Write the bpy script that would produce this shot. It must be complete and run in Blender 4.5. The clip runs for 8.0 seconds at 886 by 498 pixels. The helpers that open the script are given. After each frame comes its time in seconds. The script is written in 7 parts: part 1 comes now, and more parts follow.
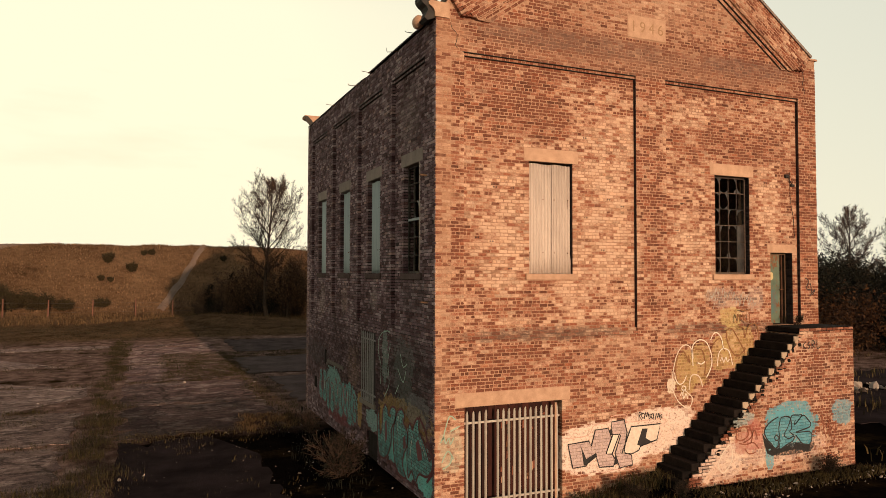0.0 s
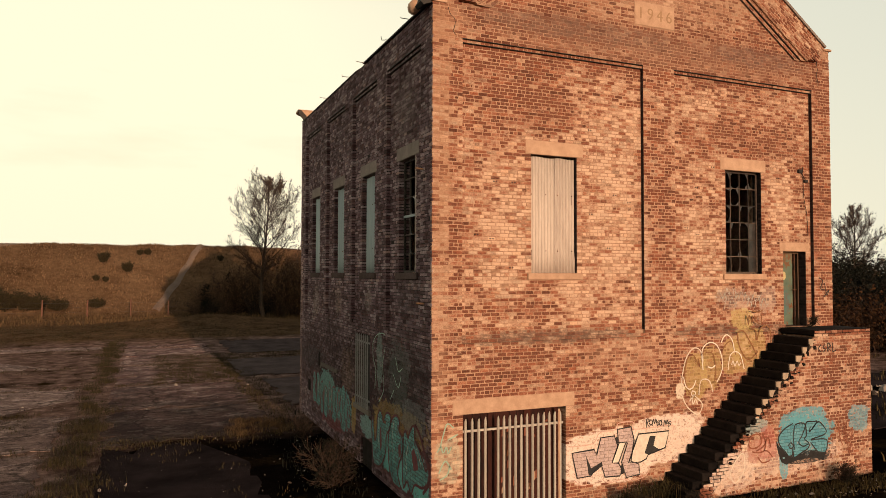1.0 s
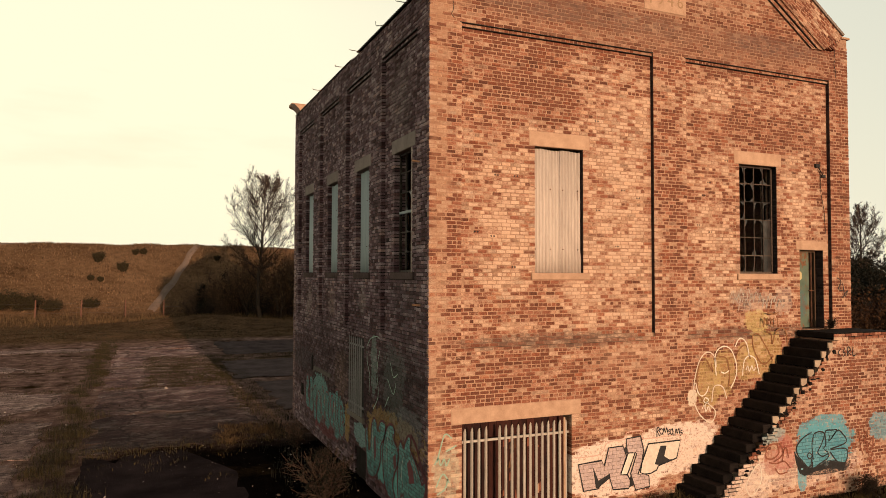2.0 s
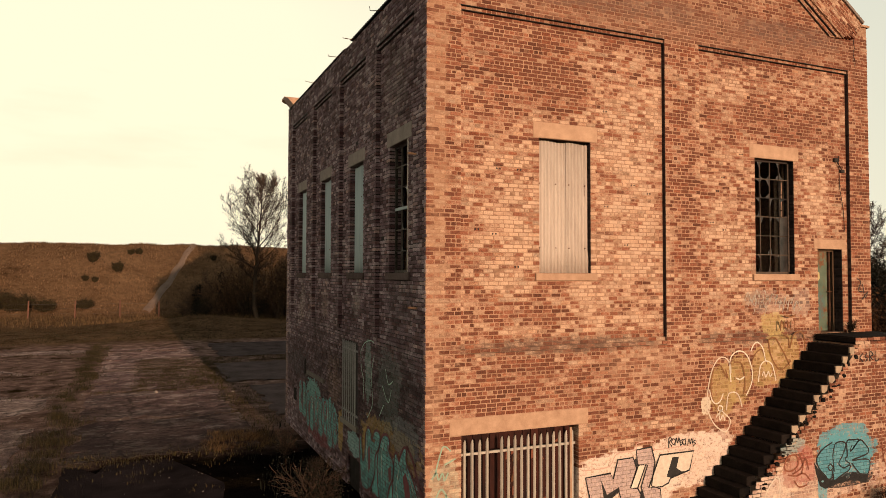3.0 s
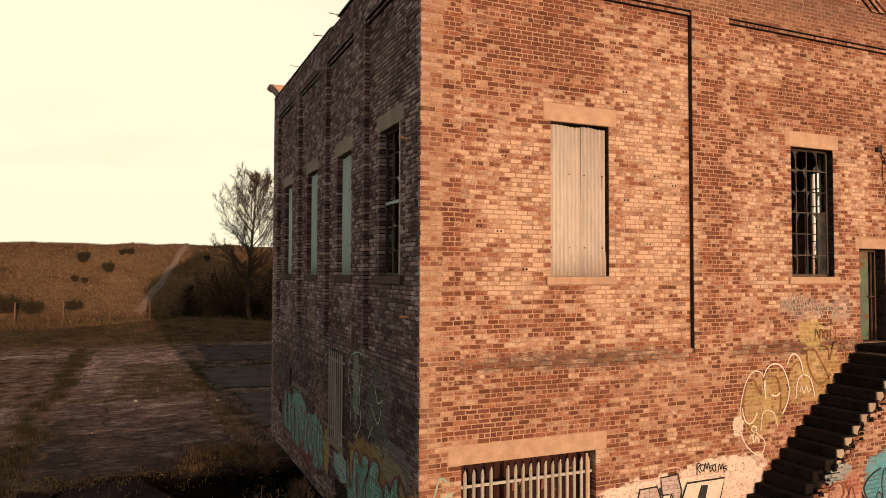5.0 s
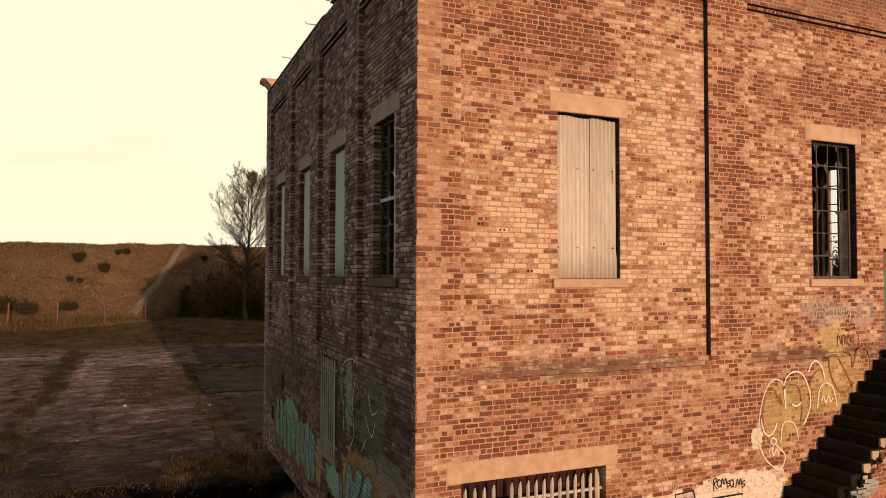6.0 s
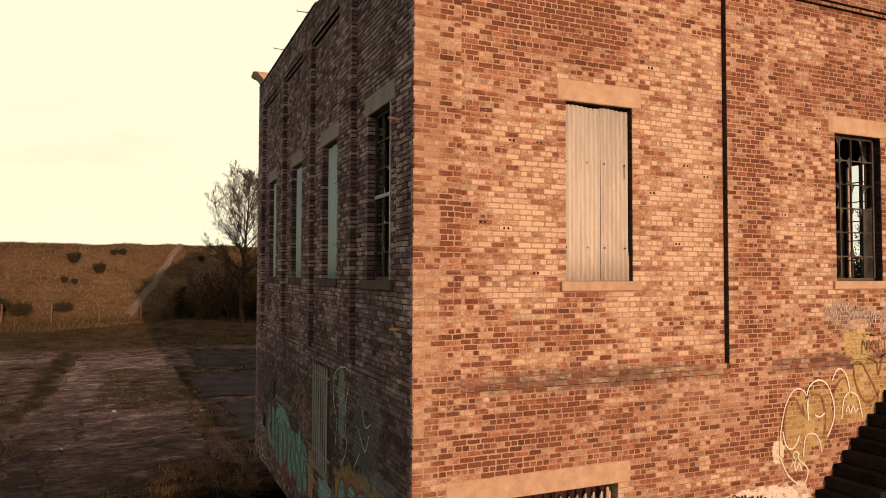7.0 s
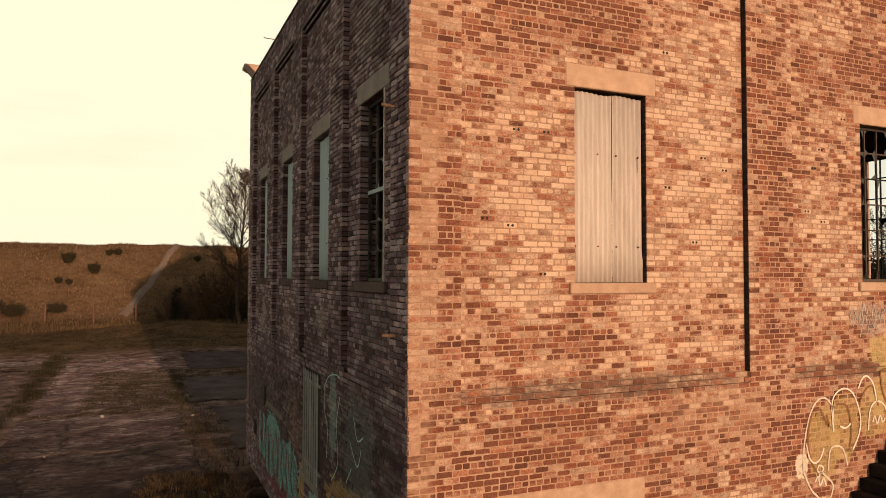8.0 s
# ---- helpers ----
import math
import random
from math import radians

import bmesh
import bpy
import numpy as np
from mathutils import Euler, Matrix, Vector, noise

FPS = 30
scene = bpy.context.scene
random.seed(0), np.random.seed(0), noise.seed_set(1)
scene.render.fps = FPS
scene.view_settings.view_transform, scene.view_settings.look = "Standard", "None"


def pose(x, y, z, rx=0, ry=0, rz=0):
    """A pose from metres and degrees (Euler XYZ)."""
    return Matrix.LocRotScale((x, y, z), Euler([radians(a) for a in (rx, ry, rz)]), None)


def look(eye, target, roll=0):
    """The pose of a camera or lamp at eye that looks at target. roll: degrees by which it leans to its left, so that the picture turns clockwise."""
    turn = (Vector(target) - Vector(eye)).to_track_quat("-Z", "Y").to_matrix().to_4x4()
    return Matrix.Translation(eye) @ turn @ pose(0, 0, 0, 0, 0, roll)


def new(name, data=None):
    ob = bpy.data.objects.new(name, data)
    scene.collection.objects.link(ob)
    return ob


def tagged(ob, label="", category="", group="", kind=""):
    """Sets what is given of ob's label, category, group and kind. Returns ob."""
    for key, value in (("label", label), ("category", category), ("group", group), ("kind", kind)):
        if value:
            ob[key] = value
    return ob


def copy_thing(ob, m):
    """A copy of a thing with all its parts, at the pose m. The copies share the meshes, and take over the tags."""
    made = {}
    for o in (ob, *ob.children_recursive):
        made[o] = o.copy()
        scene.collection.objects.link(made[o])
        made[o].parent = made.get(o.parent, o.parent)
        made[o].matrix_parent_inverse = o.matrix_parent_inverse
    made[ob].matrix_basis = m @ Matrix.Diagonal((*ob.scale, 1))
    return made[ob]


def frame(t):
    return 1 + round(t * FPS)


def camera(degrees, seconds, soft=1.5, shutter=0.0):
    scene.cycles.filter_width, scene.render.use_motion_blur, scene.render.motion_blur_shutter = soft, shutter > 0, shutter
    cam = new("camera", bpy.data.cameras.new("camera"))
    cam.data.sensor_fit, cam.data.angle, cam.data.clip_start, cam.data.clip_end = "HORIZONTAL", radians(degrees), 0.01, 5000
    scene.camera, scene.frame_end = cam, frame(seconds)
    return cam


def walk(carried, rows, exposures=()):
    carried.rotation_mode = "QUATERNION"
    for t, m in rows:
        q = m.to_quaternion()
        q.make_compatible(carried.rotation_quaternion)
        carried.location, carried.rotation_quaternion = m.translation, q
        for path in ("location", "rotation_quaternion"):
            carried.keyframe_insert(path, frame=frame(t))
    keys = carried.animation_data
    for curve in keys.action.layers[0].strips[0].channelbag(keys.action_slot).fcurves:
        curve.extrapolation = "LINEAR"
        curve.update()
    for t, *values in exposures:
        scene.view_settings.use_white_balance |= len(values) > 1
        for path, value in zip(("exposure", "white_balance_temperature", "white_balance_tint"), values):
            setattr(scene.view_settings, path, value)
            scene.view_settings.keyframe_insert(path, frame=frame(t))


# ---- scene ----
cam = camera(64.8, 8.0, 0.85)
METRES, EYE, TILT, LEAN, TURN = 7.4, 5.4, 0.0, 0.0, -23.3
ROWS = [
    (0.0, 0.0, 0.0, 0.0, -0.01, 2.02, -0.16),
    (0.5, 0.0041, 0.0575, -0.0022, -0.02, 2.02, -0.17),
    (1.0, 0.0071, 0.1228, -0.0021, -0.05, 2.02, -0.17),
    (1.5, 0.01, 0.1912, -0.0031, -0.07, 2.02, -0.18),
    (3.0, 0.0155, 0.392, -0.0021, -0.15, 2.03, -0.18),
    (3.5, 0.0167, 0.4568, -0.0003, -0.19, 2.01, -0.18),
    (4.0, 0.0171, 0.5201, 0.0017, -0.21, 2.02, -0.18),
    (4.5, 0.0184, 0.5828, 0.004, -0.23, 2.02, -0.18),
    (6.0, 0.0232, 0.7655, 0.0101, -0.27, 2.04, -0.2),
    (6.5, 0.0235, 0.8248, 0.0124, -0.3, 2.05, -0.19),
    (7.0, 0.0244, 0.8838, 0.0141, -0.33, 2.07, -0.19),
    (7.5, 0.0255, 0.943, 0.0153, -0.37, 2.08, -0.18),
    (8.0, 0.0262, 0.9992, 0.0157, -0.41, 2.09, -0.18),
]
walk(cam, [(t, pose(0, 0, EYE, TILT, LEAN, TURN) @ pose(METRES * x, METRES * y, METRES * z, 90 + pitch, roll, yaw)) for t, x, y, z, yaw, pitch, roll in ROWS])

# ---- light: a low sun square to the front wall, and a bright hazy evening sky ----
SUN_ELEVATION, SUN_SIDE = 6.2, 2.6          # degrees above the horizon, degrees to the right of the front wall's axis
se, sa = radians(SUN_ELEVATION), radians(SUN_SIDE)
to_sun = Vector((math.sin(sa) * math.cos(se), -math.cos(sa) * math.cos(se), math.sin(se)))
sun_data = bpy.data.lights.new("sun", "SUN")
sun_data.energy, sun_data.angle, sun_data.color = 4.1, radians(0.6), (1.0, 0.63, 0.405)
sun = new("sun", sun_data)
sun.matrix_world = look(to_sun * 60, (0, 0, 0))

world = bpy.data.worlds.new("evening_sky")
scene.world = world
world.use_nodes = True
wn, wl = world.node_tree.nodes, world.node_tree.links
wn.clear()
w_sky = wn.new("ShaderNodeTexSky")
w_sky.sky_type, w_sky.sun_disc = "NISHITA", False
w_sky.sun_elevation, w_sky.sun_rotation = se, math.pi - sa
w_sky.air_density, w_sky.dust_density = 1.6, 3.0
w_co = wn.new("ShaderNodeTexCoord")
w_side = wn.new("ShaderNodeVectorMath")
w_side.operation = "DOT_PRODUCT"
w_side.inputs[1].default_value = (0.72, 0.25, 0.65)
w_ramp = wn.new("ShaderNodeValToRGB")
w_ramp.color_ramp.elements[0].position, w_ramp.color_ramp.elements[0].color = 0.58, (11.9, 11.0, 8.0, 1)
w_ramp.color_ramp.elements[1].position, w_ramp.color_ramp.elements[1].color = 1.0, (7.6, 7.7, 6.7, 1)
w_up = wn.new("ShaderNodeSeparateXYZ")
w_high = wn.new("ShaderNodeMapRange")
w_high.inputs[1].default_value, w_high.inputs[2].default_value = 0.34, 0.66
w_high.interpolation_type = "SMOOTHSTEP"
w_dome = wn.new("ShaderNodeMix")
w_dome.data_type = "RGBA"
w_dome.inputs[7].default_value = (0.95, 0.97, 1.2, 1)
w_noise = wn.new("ShaderNodeTexNoise")
w_noise.inputs["Scale"].default_value, w_noise.inputs["Detail"].default_value = 2.2, 5
w_map = wn.new("ShaderNodeMapping")
w_map.inputs["Scale"].default_value = (1, 1, 4.5)
w_cl = wn.new("ShaderNodeValToRGB")
w_cl.color_ramp.elements[0].position, w_cl.color_ramp.elements[0].color = 0.57, (1, 1, 1, 1)
w_cl.color_ramp.elements[1].position, w_cl.color_ramp.elements[1].color = 0.74, (0.93, 0.87, 0.85, 1)
w_mul = wn.new("ShaderNodeMix")
w_mul.data_type, w_mul.blend_type = "RGBA", "MULTIPLY"
w_mul.inputs[0].default_value = 1.0
w_mix = wn.new("ShaderNodeMix")
w_mix.data_type = "RGBA"
w_mix.inputs[0].default_value = 0.88
w_bg = wn.new("ShaderNodeBackground")
w_bg.inputs["Strength"].default_value = 0.1
w_out = wn.new("ShaderNodeOutputWorld")
wl.new(w_co.outputs["Generated"], w_side.inputs[0])
wl.new(w_side.outputs["Value"], w_ramp.inputs[0])
wl.new(w_co.outputs["Generated"], w_map.inputs[0])
wl.new(w_map.outputs[0], w_noise.inputs["Vector"])
wl.new(w_noise.outputs[0], w_cl.inputs[0])
wl.new(w_co.outputs["Generated"], w_up.inputs[0])
wl.new(w_up.outputs[2], w_high.inputs[0])
wl.new(w_high.outputs[0], w_dome.inputs[0])
wl.new(w_ramp.outputs[0], w_dome.inputs[6])
wl.new(w_dome.outputs[2], w_mul.inputs[6])
wl.new(w_cl.outputs[0], w_mul.inputs[7])
wl.new(w_sky.outputs[0], w_mix.inputs[6])
wl.new(w_mul.outputs[2], w_mix.inputs[7])
wl.new(w_mix.outputs[2], w_bg.inputs[0])
wl.new(w_bg.outputs[0], w_out.inputs[0])
scene.view_settings.exposure = 0.0


# ---- node materials ----
class Nodes:
    """A few short names for building one material's nodes."""

    def __init__(self, name):
        self.mat = bpy.data.materials.new(name)
        self.mat.use_nodes = True
        self.tree = self.mat.node_tree
        self.tree.nodes.clear()
        self.out = self.tree.nodes.new("ShaderNodeOutputMaterial")
        self.bsdf = self.tree.nodes.new("ShaderNodeBsdfPrincipled")
        self.tree.links.new(self.bsdf.outputs[0], self.out.inputs[0])
        geo = self.tree.nodes.new("ShaderNodeNewGeometry")
        info = self.tree.nodes.new("ShaderNodeObjectInfo")
        self.place = geo.outputs["Position"]
        self.rand = self.math("FRACT", self.math("ADD", geo.outputs["Random Per Island"], info.outputs["Random"]))
        split = self.tree.nodes.new("ShaderNodeSeparateXYZ")
        self.link(self.place, split.inputs[0])
        self.x, self.y, self.z = split.outputs

    def link(self, a, b):
        if isinstance(a, (int, float)):
            b.default_value = a
        elif isinstance(a, tuple):
            b.default_value = (*a, 1) if len(a) == 3 and len(b.default_value) == 4 else a
        else:
            self.tree.links.new(a, b)

    def math(self, op, a, b=0.0, clamp=False):
        n = self.tree.nodes.new("ShaderNodeMath")
        n.operation, n.use_clamp = op, clamp
        self.link(a, n.inputs[0])
        self.link(b, n.inputs[1])
        return n.outputs[0]

    def mix(self, fac, a, b, blend="MIX"):
        n = self.tree.nodes.new("ShaderNodeMix")
        n.data_type, n.blend_type = "RGBA", blend
        self.link(fac, n.inputs[0])
        self.link(a, n.inputs[6])
        self.link(b, n.inputs[7])
        return n.outputs[2]

    def scaled(self, scale, shift=(0, 0, 0)):
        n = self.tree.nodes.new("ShaderNodeMapping")
        self.link(self.place, n.inputs[0])
        n.inputs["Scale"].default_value, n.inputs["Location"].default_value = scale, shift
        return n.outputs[0]

    def noise(self, scale, detail=4, rough=0.55, stretch=(1, 1, 1), shift=(0, 0, 0)):
        n = self.tree.nodes.new("ShaderNodeTexNoise")
        self.link(self.scaled(stretch, shift), n.inputs["Vector"])
        n.inputs["Scale"].default_value, n.inputs["Detail"].default_value, n.inputs["Roughness"].default_value = scale, detail, rough
        return n.outputs[0]

    def cells(self, scale, stretch=(1, 1, 1), feature="F1"):
        n = self.tree.nodes.new("ShaderNodeTexVoronoi")
        n.feature = feature
        self.link(self.scaled(stretch), n.inputs["Vector"])
        n.inputs["Scale"].default_value = scale
        return n.outputs[0]

    def ramp(self, fac, *stops):
        n = self.tree.nodes.new("ShaderNodeValToRGB")
        e = n.color_ramp.elements
        while len(e) < len(stops):
            e.new(0.5)
        for k, (p, c) in enumerate(stops):
            e[k].position = p
            e[k].color = (c, c, c, 1) if isinstance(c, (int, float)) else (*c, 1)
        self.link(fac, n.inputs[0])
        return n.outputs[0]

    def step(self, value, low, high):
        """0 below low, 1 above high, straight between."""
        n = self.tree.nodes.new("ShaderNodeMapRange")
        self.link(value, n.inputs[0])
        n.inputs[1].default_value, n.inputs[2].default_value = low, high
        return n.outputs[0]

    def patch(self, along, c, z, rc, rz, ragged=0.6, grain=3.0, sharp=6.0, shift=0.0, single=0.0):
        """A blot round (c, z) on a wall, of the given half sizes, with a ragged edge."""
        a = self.math("POWER", self.math("ABSOLUTE", self.math("DIVIDE", self.math("SUBTRACT", along, c), rc)), 2.6)
        b = self.math("POWER", self.math("ABSOLUTE", self.math("DIVIDE", self.math("SUBTRACT", self.z, z), rz)), 2.6)
        edge = self.math("SUBTRACT", 1.0, self.math("ADD", a, b))
        rag = self.math("MULTIPLY", self.math("SUBTRACT", self.noise(grain, 5, 0.65, shift=(shift, 0, shift)), 0.5), ragged * 4)
        if single:
            rag = self.math("ADD", rag, self.math("MULTIPLY", self.math("SUBTRACT", self.rand, 0.5), single))
        return self.math("MULTIPLY", self.math("ADD", edge, rag), sharp, True)

    def bump(self, height, strength=0.4, distance=0.01):
        n = self.tree.nodes.new("ShaderNodeBump")
        n.inputs["Strength"].default_value, n.inputs["Distance"].default_value = strength, distance
        self.link(height, n.inputs["Height"])
        self.link(n.outputs[0], self.bsdf.inputs["Normal"])

    def done(self, colour, rough=0.9, metal=0.0, spec=0.3):
        self.link(colour, self.bsdf.inputs["Base Color"])
        self.link(rough, self.bsdf.inputs["Roughness"])
        self.link(metal, self.bsdf.inputs["Metallic"])
        self.bsdf.inputs["Specular IOR Level"].default_value = spec
        return self.mat


def brick_material(name, stops, zones, paints=(), stains=(), mortar=None, along="x", lift=0.0, spread=1.0, smear=0.0):
    """Weathered brick: every brick its own tone, in drifts of paler and redder ones, with paint blots on top.
    zones: (c, z, rc, rz, pull) moves the mix of tones round a place; paints: (c, z, rc, rz, colour, cover, ragged)."""
    m = Nodes(name)
    a = m.x if along == "x" else m.y
    drift = m.math("MULTIPLY", m.math("SUBTRACT", m.noise(0.75, 4, 0.62, (1, 1, 1.6)), 0.5), 1.2)
    small = m.math("MULTIPLY", m.math("SUBTRACT", m.noise(2.4, 3, 0.6, (1, 1, 2.2), (7, 3, 1)), 0.5), 0.6)
    tone = m.math("ADD", m.math("ADD", m.math("MULTIPLY", m.math("SUBTRACT", m.rand, 0.5), spread), 0.5 + lift), m.math("ADD", drift, m.math("ADD", small, m.math("MULTIPLY", m.math("SUBTRACT", m.noise(15, 6, 0.75, (1, 1, 1.4), (1, 6, 8)), 0.5), 0.8))))
    course = m.math("FLOOR", m.math("DIVIDE", m.math("ADD", m.z, 8.0), 0.0825))
    course = m.math("FRACT", m.math("MULTIPLY", m.math("SINE", m.math("MULTIPLY", course, 12.9898)), 437.58))
    tone = m.math("ADD", tone, m.math("MULTIPLY", m.math("SUBTRACT", course, 0.5), 0.22))
    pale = 0.0
    for k, (c, z, rc, rz, pull) in enumerate(zones):
        blot = m.patch(a, c, z, rc, rz, 0.35, 0.8, 0.9, k * 3.1)
        tone = m.math("ADD", tone, m.math("MULTIPLY", blot, pull))
        pale = m.math("ADD", pale, m.math("MULTIPLY", blot, pull))
    if mortar:
        colour = m.mix(m.step(m.math("ADD", m.noise(11, 5, 0.7), m.math("MULTIPLY", m.noise(0.7, 3), 0.5)), 0.62, 0.92), mortar[0], mortar[1])
    else:
        colour = m.ramp(m.math("ADD", tone, 0.0, True), *stops)
        grain = m.noise(38, 5, 0.7)
        colour = m.mix(0.7, colour, m.ramp(grain, (0.3, 0.2), (0.62, 1.0)), "MULTIPLY")
        pits = m.step(m.noise(55, 3, 0.6, (1, 1, 1.6), (4, 4, 4)), 0.62, 0.70)
        colour = m.mix(m.math("MULTIPLY", pits, 0.55), colour, (0.10, 0.05, 0.035))
        hue = m.math("FRACT", m.math("MULTIPLY", m.rand, 7.13))
        colour = m.mix(0.5, colour, m.ramp(hue, (0.0, (0.88, 0.88, 0.92)), (0.35, (1.0, 0.97, 0.97)), (0.7, (1.0, 1.0, 1.0)), (0.85, (1.0, 0.86, 0.74)), (1.0, (1.0, 0.70, 0.50))), "MULTIPLY")
        second = m.math("FRACT", m.math("MULTIPLY", m.rand, 17.3))
        colour = m.mix(0.6, colour, m.ramp(second, (0.0, 0.35), (0.3, 0.95), (1.0, 1.0)), "MULTIPLY")
        if smear:
            film = m.math("ADD", m.noise(1.5, 5, 0.7, (1, 1, 1.5), (3, 1, 5)), m.math("MULTIPLY", m.math("SUBTRACT", m.noise(13, 5, 0.75, (1, 1, 1.6)), 0.5), 0.7))
            film = m.math("ADD", film, m.math("ADD", m.math("MULTIPLY", m.math("SUBTRACT", m.rand, 0.5), 0.22), m.math("MULTIPLY", pale, 0.45)))
            colour = m.mix(m.math("MULTIPLY", m.step(film, 0.51, 0.69), smear), colour, m.mix(m.noise(24, 4, 0.7), (0.50, 0.325, 0.225), (0.70, 0.50, 0.365)))
    for k, (c, z, rc, rz, col, cover, ragged) in enumerate(stains):
        blot = m.patch(a, c, z, rc, rz, ragged + 0.15, 3.2, 1.2, 11 + k * 5.3, 1.0)
        streak = m.step(m.noise(7, 4, 0.7, (1, 1, 2.5), (k, 0, 3)), 0.3, 0.6)
        colour = m.mix(m.math("MULTIPLY", m.math("MULTIPLY", blot, cover), streak), colour, col)
    wear = m.step(m.noise(14, 6, 0.75, (1, 1, 1.3), (2, 9, 4)), 0.34, 0.50)
    for k, (c, z, rc, rz, col, cover, ragged) in enumerate(paints):
        blot = m.patch(a, c, z, rc, rz, ragged + 0.06, 4.2, 6.0, 31 + k * 7.7, 0.0 if mortar else 0.5)
        fac = m.math("MULTIPLY", m.math("MULTIPLY", blot, wear), cover)
        colour = m.mix(fac, colour, col)
    m.bump(m.math("ADD", m.noise(60, 4, 0.7), m.math("MULTIPLY", m.noise(12, 3), 0.8)), 0.5, 0.006)
    return m.done(colour, m.ramp(m.noise(20, 3), (0.3, 0.78), (0.7, 0.95)), 0.0, 0.25)


FRONT_TONES = ((0.0, (0.21, 0.076, 0.044)), (0.16, (0.31, 0.115, 0.066)), (0.33, (0.39, 0.165, 0.100)), (0.46, (0.46, 0.25, 0.165)), (0.62, (0.57, 0.37, 0.255)), (1.0, (0.74, 0.54, 0.40)))
# darker, purpler than the front tones: shade as well as soot in the colour
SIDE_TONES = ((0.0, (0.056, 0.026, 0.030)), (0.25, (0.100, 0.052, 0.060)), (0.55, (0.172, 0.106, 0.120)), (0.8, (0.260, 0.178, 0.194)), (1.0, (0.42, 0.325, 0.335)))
FRONT_ZONES = ((10.9, 6.4, 1.4, 2.6, 0.30), (8.0, 6.4, 0.9, 1.9, 0.30), (14.0, 6.3, 0.9, 2.2, 0.24), (16.9, 7.2, 0.6, 1.6, 0.26), (12.6, 12.4, 1.8, 0.7, 0.12), (10.9, 8.9, 1.0, 0.9, 0.20), (14.0, 9.9, 0.7, 0.5, 0.26), (16.4, 9.9, 0.8, 0.4, 0.14), (10.0, 4.8, 0.6, 0.7, 0.2),
               (8.4, 9.75, 1.9, 1.1, -0.45), (7.6, 8.9, 0.8, 0.7, -0.2), (7.6, 3.0, 0.9, 0.6, -0.35), (12.5, 7.2, 0.5, 3.8, -0.30), (15.2, 9.1, 2.4, 0.6, -0.22), (13.2, 3.0, 2.0, 0.8, -0.15), (18.4, 7.5, 0.4, 4.5, -0.40), (6.78, 7.0, 0.2, 4.0, -0.26), (15.4, 8.5, 0.9, 0.4, -0.2), (8.4, 4.7, 1.3, 0.35, -0.2), (11.3, 5.0, 0.6, 0.5, -0.15),
               (12.5, 11.2, 7.5, 0.9, -0.28), (9.5, 3.0, 5.5, 1.0, -0.16), (10.0, 0.2, 2.5, 0.35, -0.3), (16.2, 5.5, 3.4, 6.5, -0.08), (15.5, 13.0, 2.2, 1.0, -0.18), (9.2, 12.6, 1.6, 0.8, -0.25), (12.5, 11.6, 7.5, 1.5, -0.2), (15.5, 2.4, 3.6, 1.8, -0.14), (16.0, 9.3, 2.5, 1.2, -0.1))
WHITEWASH, YELLOW = (0.72, 0.60, 0.52), (0.44, 0.33, 0.13)
FRONT_PAINT = ((10.9, 0.98, 1.5, 0.66, WHITEWASH, 0.92, 0.12), (12.6, 1.25, 1.2, 0.62, WHITEWASH, 0.85, 0.2), (13.4, 1.6, 0.5, 0.25, WHITEWASH, 0.5, 0.6),
               (13.62, 2.75, 0.40, 0.62, YELLOW, 0.55, 0.1), (14.15, 2.95, 0.36, 0.60, YELLOW, 0.5, 0.12), (14.85, 3.2, 0.32, 0.5, YELLOW, 0.5, 0.15),
               (15.5, 3.4, 0.62, 0.62, YELLOW, 0.52, 0.3), (15.35, 4.2, 0.42, 0.28, (0.50, 0.40, 0.17), 0.6, 0.4), (15.15, 4.75, 0.7, 0.28, (0.42, 0.42, 0.40), 0.2, 1.0),
               (16.3, 4.7, 0.35, 0.4, (0.42, 0.42, 0.40), 0.25, 1.0), (6.62, 1.3, 0.3, 0.5, (0.40, 0.46, 0.36), 0.35, 0.6), (13.1, 2.4, 0.15, 0.2, (0.7, 0.62, 0.5), 0.8, 0.3))
FRONT_STAIN = ((12.5, 11.15, 6.6, 0.6, (0.24, 0.135, 0.09), 0.75, 0.35), (12.5, 12.8, 4.0, 1.2, (0.36, 0.225, 0.15), 0.6, 0.4), (6.5, 11.0, 0.7, 0.5, (0.42, 0.24, 0.15), 0.65, 0.3), (10.2, 11.3, 3.6, 0.30, (0.12, 0.075, 0.06), 0.6, 0.3), (16.0, 11.35, 2.0, 0.3, (0.11, 0.07, 0.06), 0.6, 0.3),
               (6.45, 8.4, 0.26, 3.6, (0.33, 0.185, 0.115), 0.75, 0.25), (9.4, 3.9, 2.7, 0.2, (0.11, 0.066, 0.05), 0.85, 0.25), (15.0, 3.9, 2.3, 0.18, (0.11, 0.066, 0.05), 0.8, 0.25), (6.4, 3.2, 0.24, 2.6, (0.42, 0.26, 0.17), 0.5, 0.3), (11.4, 3.4, 1.4, 0.5, (0.40, 0.24, 0.16), 0.45, 0.4))
